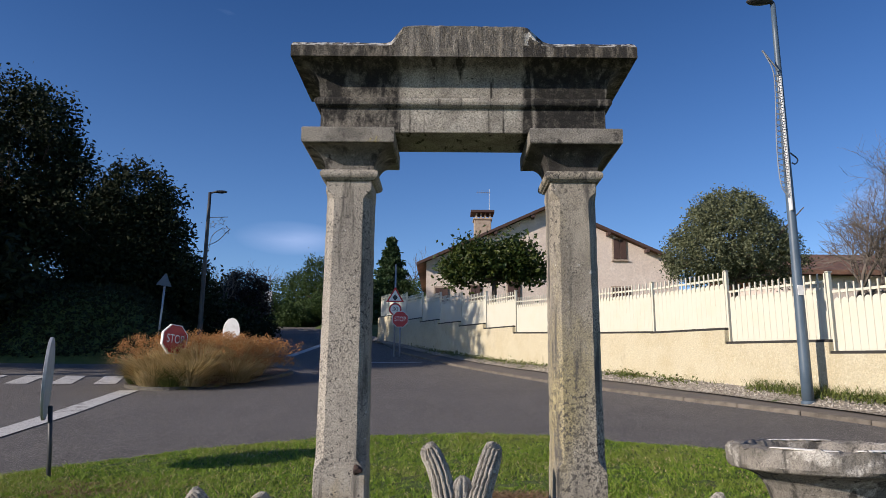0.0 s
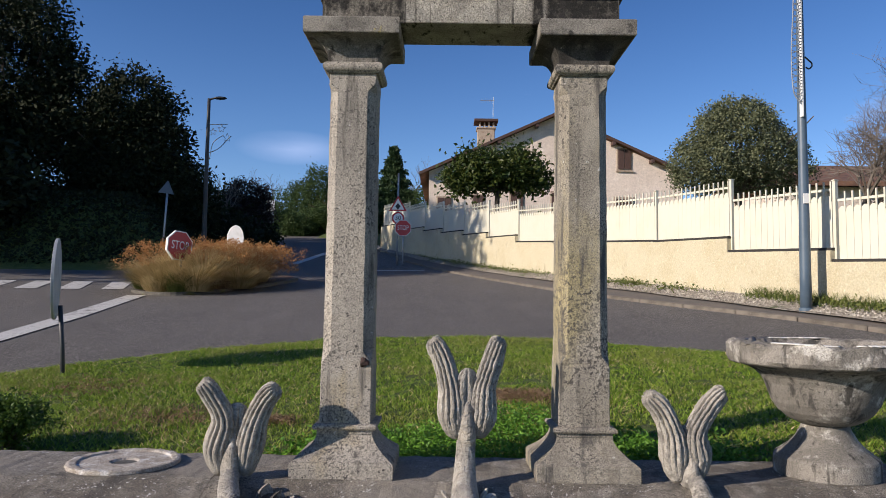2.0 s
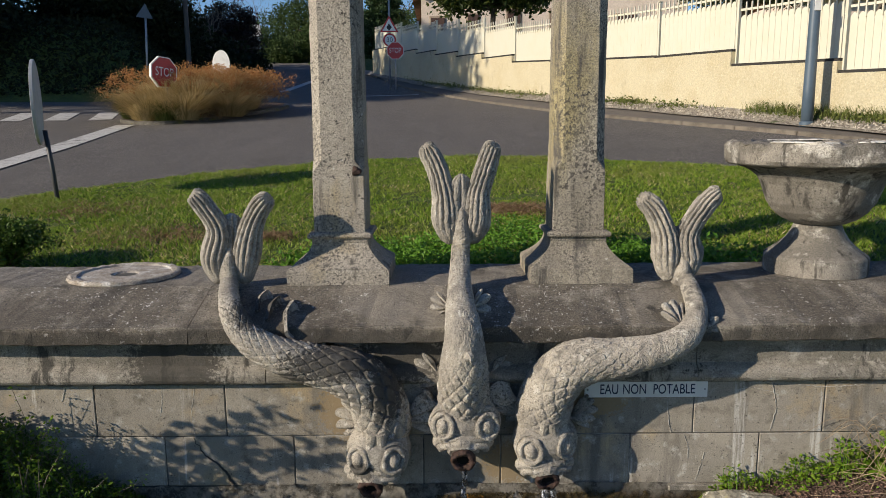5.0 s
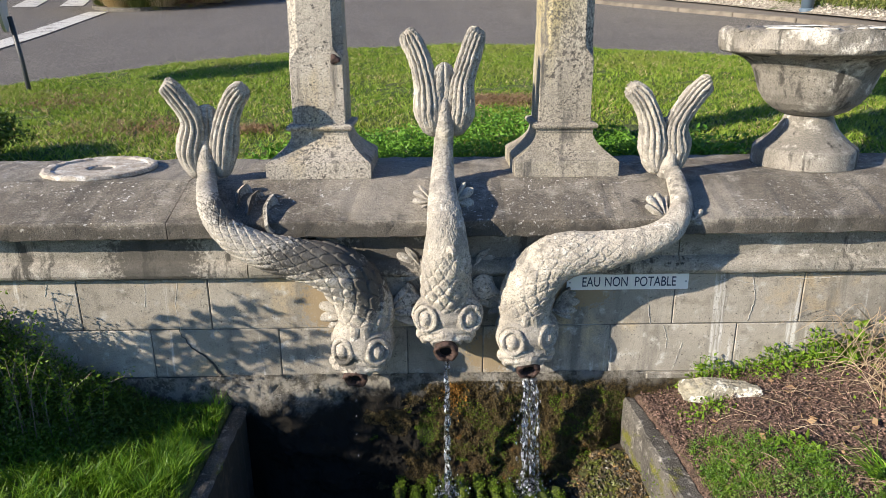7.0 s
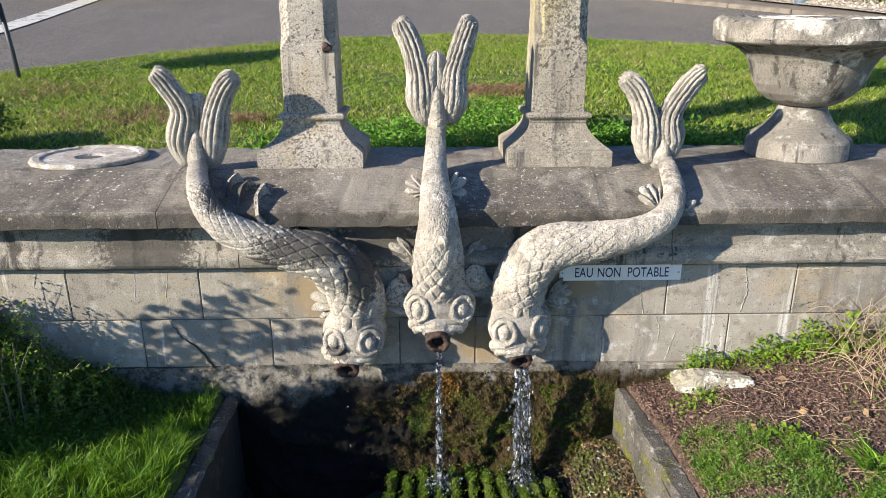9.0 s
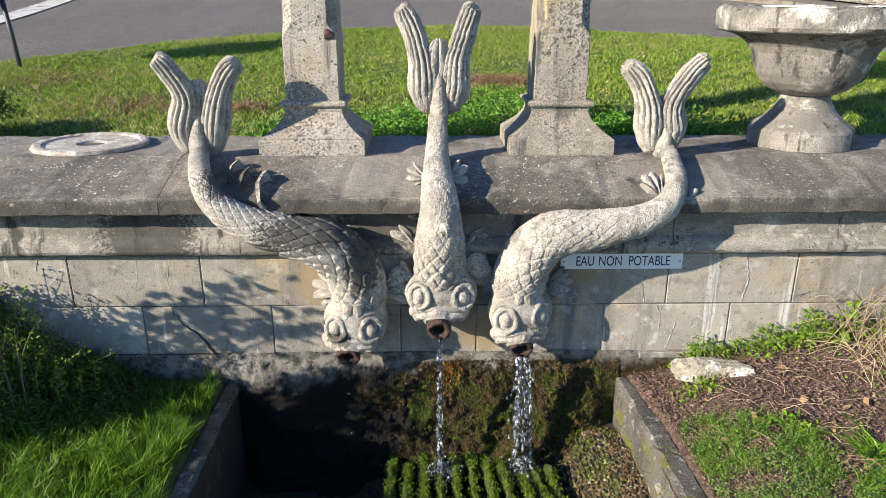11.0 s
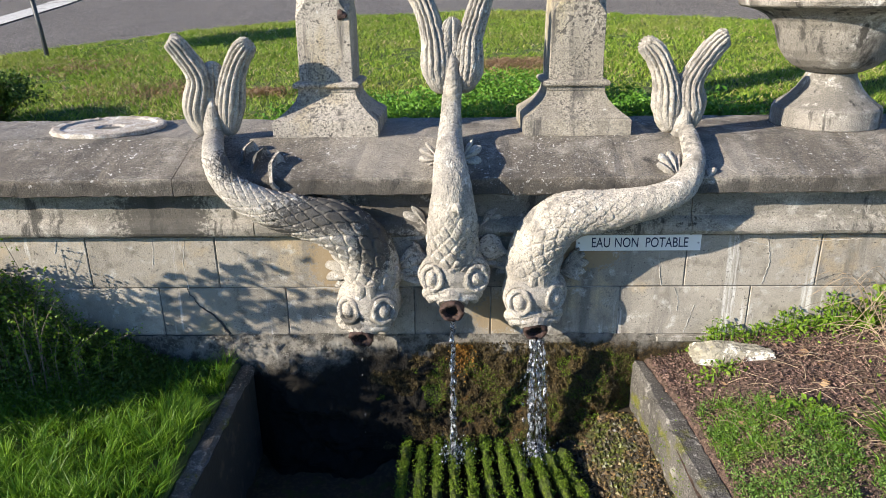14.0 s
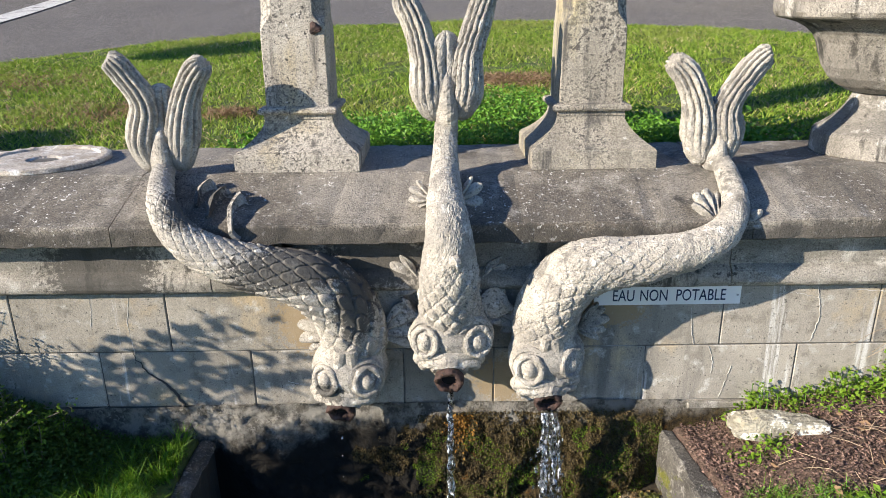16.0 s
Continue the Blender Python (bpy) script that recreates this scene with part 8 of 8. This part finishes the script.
def build_house():
    y0, y1 = 38.0, 52.0
    xl, xr, xm = -1.15, 13.4, 6.1
    zb, ze, zr = 3.6, 8.85, 12.15
    ob = thing("house", (xm, y0, zb), "beige rendered farmhouse with a low gable roof and brown shutters", "house")
    bm = bmesh.new()
    prof = [(xl, zb), (xr, zb), (xr, ze), (xm, zr), (xl, ze)]
    a = [bm.verts.new((x, y0, z)) for x, z in prof]
    b = [bm.verts.new((x, y1, z)) for x, z in prof]
    bm.faces.new(a)
    bm.faces.new(b[::-1])
    for i in range(5):
        j = (i + 1) % 5
        bm.faces.new((a[j], a[i], b[i], b[j]))
    bmesh.ops.recalc_face_normals(bm, faces=bm.faces)
    part("wall", bm, STUCCO, ob)
    for sx, xe in ((-1, xl), (1, xr)):
        slope = (zr - ze) / (xm - xl) if sx < 0 else (zr - ze) / (xr - xm)
        ox = 0.55
        bm = bmesh.new()
        vs = []
        for y in (y0 - 0.5, y1 + 0.5):
            for x, z in ((xm, zr + 0.03), (xe + sx * ox, ze - slope * ox + 0.03), (xe + sx * ox, ze - slope * ox + 0.15), (xm, zr + 0.15)):
                vs.append(bm.verts.new((x, y, z)))
        for q in ((0, 1, 2, 3), (7, 6, 5, 4), (0, 4, 5, 1), (1, 5, 6, 2), (2, 6, 7, 3), (3, 7, 4, 0)):
            bm.faces.new([vs[i] for i in q])
        bmesh.ops.recalc_face_normals(bm, faces=bm.faces)
        roof = part("roof", bm, ROOF_TILE, ob)
        bm = bmesh.new()
        vs = []
        for y in (y0 - 0.54, y0 - 0.505):
            for x, z in ((xm, zr - 0.02), (xe + sx * ox, ze - slope * ox - 0.02), (xe + sx * ox, ze - slope * ox + 0.14), (xm, zr + 0.14)):
                vs.append(bm.verts.new((x, y, z)))
        for q in ((0, 1, 2, 3), (7, 6, 5, 4), (0, 4, 5, 1), (1, 5, 6, 2), (2, 6, 7, 3), (3, 7, 4, 0)):
            bm.faces.new([vs[i] for i in q])
        bmesh.ops.recalc_face_normals(bm, faces=bm.faces)
        part("bargeboard", bm, BROWN_WOOD, roof)
        for t in (0.15, 0.45, 0.75):
            x = xm + (xe - xm) * t
            z = zr + (ze - zr) * t
            part("purlin", box(x - 0.1, x + 0.1, y0 - 0.5, y0 + 0.02, z - 0.22, z - 0.02, 0.01), BROWN_WOOD, roof)
    # openings with closed shutters, set into the wall
    for x0, x1, z0, z1 in ((9.70, 10.42, 9.12, 10.26), (9.55, 10.55, 6.2, 7.42), (3.55, 4.25, 6.5, 7.75), (5.9, 6.7, 6.2, 7.7), (-0.62, 0.12, 6.3, 7.34), (1.4, 2.0, 6.2, 7.5)):
        w = part("window", box(x0 - 0.09, x1 + 0.09, y0 - 0.03, y0 + 0.05, z0 - 0.09, z1 + 0.11, 0.02), CHIMNEY, ob)
        m = (x0 + x1) / 2
        for a, b in ((x0, m - 0.012), (m + 0.012, x1)):
            part("shutter", box(a, b, y0 - 0.075, y0 - 0.032, z0, z1, 0.008), BROWN_WOOD, w)
        part("sill", box(x0 - 0.14, x1 + 0.14, y0 - 0.12, y0 + 0.02, z0 - 0.16, z0 - 0.092, 0.01), CHIMNEY, w)
    ch = part("chimney", box(1.74, 2.80, 41.0, 41.9, 8.9, 12.12, 0.03), CHIMNEY, ob)
    part("chimney_cap", box(1.52, 3.0, 40.8, 42.1, 12.56, 12.72, 0.02), BROWN_WOOD, ch)
    part("chimney_collar", box(1.67, 2.87, 40.93, 41.97, 12.12, 12.24, 0.02), CHIMNEY, ch)
    for i in range(4):
        xx = 1.84 + i * 0.28
        part("chimney_brick", box(xx, xx + 0.1, 41.05, 41.85, 12.24, 12.56, 0.01), CHIMNEY, ch)
    an = part("aerial", mesh_np("aerial", *tube(np.array([(2.72, 41.5, 10.5), (2.72, 41.5, 14.3)]), [0.02, 0.016], 6), GALV), GALV, ob, "thin television aerial")
    part("boom", mesh_np("boom", *tube(np.array([(1.9, 41.5, 14.05), (2.8, 41.5, 14.05)]), [0.014, 0.014], 6), GALV), GALV, an)
    for i in range(7):
        x = 1.95 + i * 0.13
        part("rung", mesh_np("rung", *tube(np.array([(x, 41.5, 14.05 - 0.12), (x, 41.5, 14.05 + 0.12)]), [0.009, 0.009], 5), GALV), GALV, an)
    c2 = part("chimney", box(12.0, 12.6, 44.0, 44.6, 9.0, 11.15, 0.02), CHIMNEY, ob)
    part("chimney_cap", box(11.9, 12.7, 43.9, 44.7, 11.15, 11.25, 0.02), BROWN_WOOD, c2)
    # low house behind the bare tree
    h2 = thing("outbuilding", (20, 30, 4.2), "low pale house with a brown tiled roof behind the bare tree", "house")
    part("wall", box(14.5, 28, 28, 36, 3.5, 6.6, 0.02), STUCCO, h2)
    bm = bmesh.new()
    vs = [bm.verts.new(p) for p in ((14, 27.4, 6.55), (28.5, 27.4, 6.55), (28.5, 32, 8.1), (14, 32, 8.1), (14, 36.6, 6.55), (28.5, 36.6, 6.55), (14, 27.4, 6.75), (28.5, 27.4, 6.75), (28.5, 32, 8.3), (14, 32, 8.3), (14, 36.6, 6.75), (28.5, 36.6, 6.75))]
    for q in ((6, 7, 8, 9), (9, 8, 11, 10), (0, 3, 2, 1), (3, 4, 5, 2), (0, 1, 7, 6), (4, 10, 11, 5), (0, 6, 9, 3), (3, 9, 10, 4), (1, 2, 8, 7), (2, 5, 11, 8)):
        bm.faces.new([vs[i] for i in q])
    bmesh.ops.recalc_face_normals(bm, faces=bm.faces)
    part("roof", bm, ROOF_TILE, h2)
    w = part("window", box(19.0, 20.1, 27.96, 28.02, 4.6, 5.9, 0.01), WHITE, h2)
    part("pane", box(19.08, 20.02, 27.94, 27.958, 4.68, 5.82), BLACK, w)


def build_trees():
    zg = lambda x, y: float(ground_z(x, y) + bank_rise(np.float64(x), np.float64(y)))
    leafy_tree("olive_tree", (7.6, 16, zg(7.6, 16)), [((7.55, 16, 5.55), (1.45, 1.3, 1.25)), ((6.65, 16, 5.1), (0.9, 0.9, 0.8)), ((8.5, 16, 5.1), (0.95, 0.9, 0.85)), ((7.6, 16, 6.3), (0.85, 0.8, 0.6))], 50000, 0.070, OLIVE, "rounded grey-green olive tree behind the fence", 4, 0.13, gaps=0.05)
    leafy_tree("loquat_tree", (2.05, 27, zg(2.05, 27)), [((1.9, 27, 6.85), (1.5, 1.2, 0.6)), ((0.75, 27, 6.55), (0.9, 0.9, 0.45)), ((3.3, 27, 6.65), (1.0, 1.0, 0.55)), ((2.9, 27, 7.3), (0.7, 0.8, 0.5)), ((1.2, 27, 7.3), (0.75, 0.8, 0.5))], 11000, 0.20, LOQUAT, "broad large-leaved tree with a flat crown behind the fence", 9, 0.16, gaps=0.05)
    # conifer of tiered sprays
    rng = np.random.default_rng(6)
    ob = thing("conifer", (-3.4, 41, zg(-3.4, 41)), "dark green pointed conifer at the roadside", "tree")
    v, f = tube(np.array([(-3.4, 41, zg(-3.4, 41) - 0.2), (-3.4, 41, 10.6)]), [0.16, 0.03], 8)
    part("trunk", mesh_np("trunk", v, f, BARK), BARK, ob)
    n = 14000
    t = rng.uniform(0, 1, n) ** 0.75
    z = 10.9 - t * 6.0
    a = rng.uniform(0, 6.28, n)
    r = np.minimum(0.15 + 2.4 * t, 1.55) * (0.84 + 0.16 * np.sin(t * 58)) * rng.uniform(0.55, 1.08, n) * (1 + 0.12 * np.sin(a * 5 + t * 9))
    v, f = leaves(rng, np.stack([-3.4 + r * np.cos(a), 41 + r * np.sin(a), z - 0.12 * r], 1), 0.22, 0.2)
    part("crown", mesh_np("crown", v, f, CONIFER), CONIFER, ob)
    bare_tree("bare_tree", 12.6, 19.5, zg(12.6, 19.5), 6.6, 3, "bare grey-brown winter tree behind the fence", 6, (-0.12, 0), 0.55, 0.016, 4)
    bare_tree("bare_tree", 14.8, 22.5, zg(14.8, 22.5), 6.6, 13, "bare grey-brown winter tree behind the fence", 5, (0.05, 0), 0.55, 0.02, 4)
    bare_tree("bare_tree", -10.4, 30, zg(-10.4, 30), 4.6, 23, "thin bare tree behind the road lamp", 5, (0.15, 0), 0.35)
    bare_tree("bare_tree", -3.0, 60, zg(-3, 60), 6.5, 33, "bare winter tree far up the road", 5, (0, 0), 0.35)
    bare_tree("bare_tree", -16.5, 66, zg(-16.5, 66), 7.5, 43, "bare winter tree far up the road", 5, (0, 0), 0.35)
    big = "tall dark evergreen broadleaf tree on the shaded bank"
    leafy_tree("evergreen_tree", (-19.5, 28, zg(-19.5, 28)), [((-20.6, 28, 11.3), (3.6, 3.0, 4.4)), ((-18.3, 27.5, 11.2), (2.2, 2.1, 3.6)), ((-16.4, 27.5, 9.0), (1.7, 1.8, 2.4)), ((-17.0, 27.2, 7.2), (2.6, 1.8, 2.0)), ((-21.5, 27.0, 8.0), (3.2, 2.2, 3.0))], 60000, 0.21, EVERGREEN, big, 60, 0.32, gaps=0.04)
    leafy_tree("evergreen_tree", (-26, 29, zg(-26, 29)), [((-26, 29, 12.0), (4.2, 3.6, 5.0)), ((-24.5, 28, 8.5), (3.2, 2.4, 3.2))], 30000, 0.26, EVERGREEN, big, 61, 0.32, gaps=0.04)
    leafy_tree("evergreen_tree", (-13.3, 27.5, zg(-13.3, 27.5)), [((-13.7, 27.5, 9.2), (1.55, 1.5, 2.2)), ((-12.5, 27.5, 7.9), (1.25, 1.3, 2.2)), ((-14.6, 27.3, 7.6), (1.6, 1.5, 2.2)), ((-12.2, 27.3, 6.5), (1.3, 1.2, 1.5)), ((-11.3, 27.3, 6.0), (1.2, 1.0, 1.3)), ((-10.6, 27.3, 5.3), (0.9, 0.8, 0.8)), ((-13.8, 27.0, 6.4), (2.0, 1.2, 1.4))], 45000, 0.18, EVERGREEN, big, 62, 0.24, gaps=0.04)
    leafy_tree("purple_shrub_tree", (-11.1, 36, zg(-11.1, 36)), [((-11.0, 36, 6.9), (1.25, 1.0, 1.0)), ((-11.6, 36, 6.0), (1.4, 1.0, 1.2)), ((-10.4, 36, 6.1), (0.9, 0.9, 0.9))], 16000, 0.13, PURPLE, "dark purple-leaved small tree at the roadside", 63, 0.10, gaps=0.05)
    # trees added beside the side road, out of sight, to shade the road and bank
    for i, (x, y, lo, hi, r) in enumerate(((-22.2, 9.9, 8.0, 15.0, 3.0), (-21.0, 14.4, 6.0, 15.0, 3.2), (-26.8, 13.0, 7.5, 16.0, 3.4), (-23.0, 18.5, 3.5, 14.5, 3.6), (-30, 9.5, 10.5, 17.0, 3.0), (-28.5, 18.7, 4.0, 14.5, 3.8), (-22.8, 23.3, 3.0, 11.0, 3.2), (-28.5, 24.7, 3.5, 13.5, 4.0), (-17.0, 21.8, 3.0, 6.8, 1.8))):
        z = zg(x, y)
        c, h = (lo + hi) / 2, (hi - lo) / 2
        leafy_tree("evergreen_tree", (x, y, z), [((x, y, c), (r, r * 0.95, h)), ((x, y, c), (r * 0.7, r * 0.7, h * 0.8))], 8000, 0.36, EVERGREEN, "unseen evergreen tree added beside the side road for the shade it throws", 160 + i, 0.28, gaps=0.04)
    low = "dark evergreen shrub on the bank beside the road"
    for i, (x, y, w, h) in enumerate(((-9.9, 29, 1.3, 1.6), (-9.6, 33, 1.0, 0.9), (-13, 40, 1.8, 2.4))):
        z = zg(x, y)
        leafy_tree("evergreen_shrub", (x, y, z), [((x, y, z + h * 0.5), (w, w * 0.8, h * 0.55))], 2200, 0.20, EVERGREEN, low, 80 + i, 0.05, "shrub", gaps=0.05)
    # near-black leaves added over the grass bank, in place of its deep shade
    rng = np.random.default_rng(91)
    n = 40000
    px, py = rng.uniform(-30, -8.5, n), rng.uniform(19.6, 30, n)
    up = bank_rise(px, py)
    ok = up > 0.15
    px, py, up = px[ok], py[ok], up[ok]
    v, f = leaves(rng, np.stack([px, py, ground_z(px, py) + up + rng.uniform(0, 0.12, len(px))], 1), 0.16, 0.3, np.array([0, -0.2, 0.4]))
    tagged(new("bank_shade_leaves", mesh_np("bank_shade_leaves", v, f, EVERGREEN)), "near-black leaves added over the grassy bank to stand in for its shade", "ivy", kind="stuff")
    hed = "mixed green hedge trees beyond the crest of the road"
    for i, (x, y, w, h) in enumerate(((-9.5, 50, 1.5, 4.5), (-11.0, 52, 1.6, 4.0), (-12.6, 48, 1.3, 2.2), (-8.0, 54, 2.2, 4.0), (-10.6, 47, 1.2, 1.5), (-8.6, 47.5, 1.0, 1.4), (-4.8, 58, 1.8, 2.6), (-6.9, 55, 1.8, 3.2), (-14.5, 62, 2.6, 3.6), (-6.2, 48, 1.0, 1.8), (-1.5, 50, 1.6, 3.0))):
        z = zg(x, y)
        leafy_tree("hedge_tree", (x, y, z), [((x, y, z + h * 0.55), (w, w, h * 0.5)), ((x + w * 0.5, y, z + h * 0.35), (w * 0.6, w * 0.6, h * 0.36))], 9000, 0.16, HEDGE, hed, 100 + i, 0.12, gaps=0.06)
    # far woods
    rng = np.random.default_rng(55)
    pos = []
    for i in range(150):
        a = rng.uniform(-1.5, 1.5)
        R = rng.uniform(130, 190)
        x, y = R * math.sin(a), R * math.cos(a)
        z = float(ground_z(x, y))
        c, r = np.array([x, y, z + 1.5]), np.array([7, 7, rng.uniform(2.5, 5)])
        d = rng.normal(size=(90, 3))
        d /= np.linalg.norm(d, axis=1)[:, None]
        pos.append(c + d * r)
    v, f = leaves(rng, np.vstack(pos), 1.6, 0.2)
    tagged(new("far_woods", mesh_np("far_woods", v, f, HEDGE)), "far line of woods round the village", "woods", kind="stuff")


# ---- the place ----
build_ground()
build_road()
build_pavement()
build_lawn()
build_wall()
build_plate()
build_column(-0.474, "chamfered stone column, speckled with dark lichen, on the coping", STONE_COLUMN, STONE_CAPITAL, True)
build_column(0.503, "chamfered stone column with yellow and dark lichen, on the coping", STONE_COLUMN_OCHRE, STONE_DARK)
build_lintel()
build_fish()
build_urn()
build_disc()
build_basin()
build_grate()
build_jets()
build_garden()
build_shrub()
build_signs()
build_island()
build_fence()
build_lamps()
build_house()
build_trees()
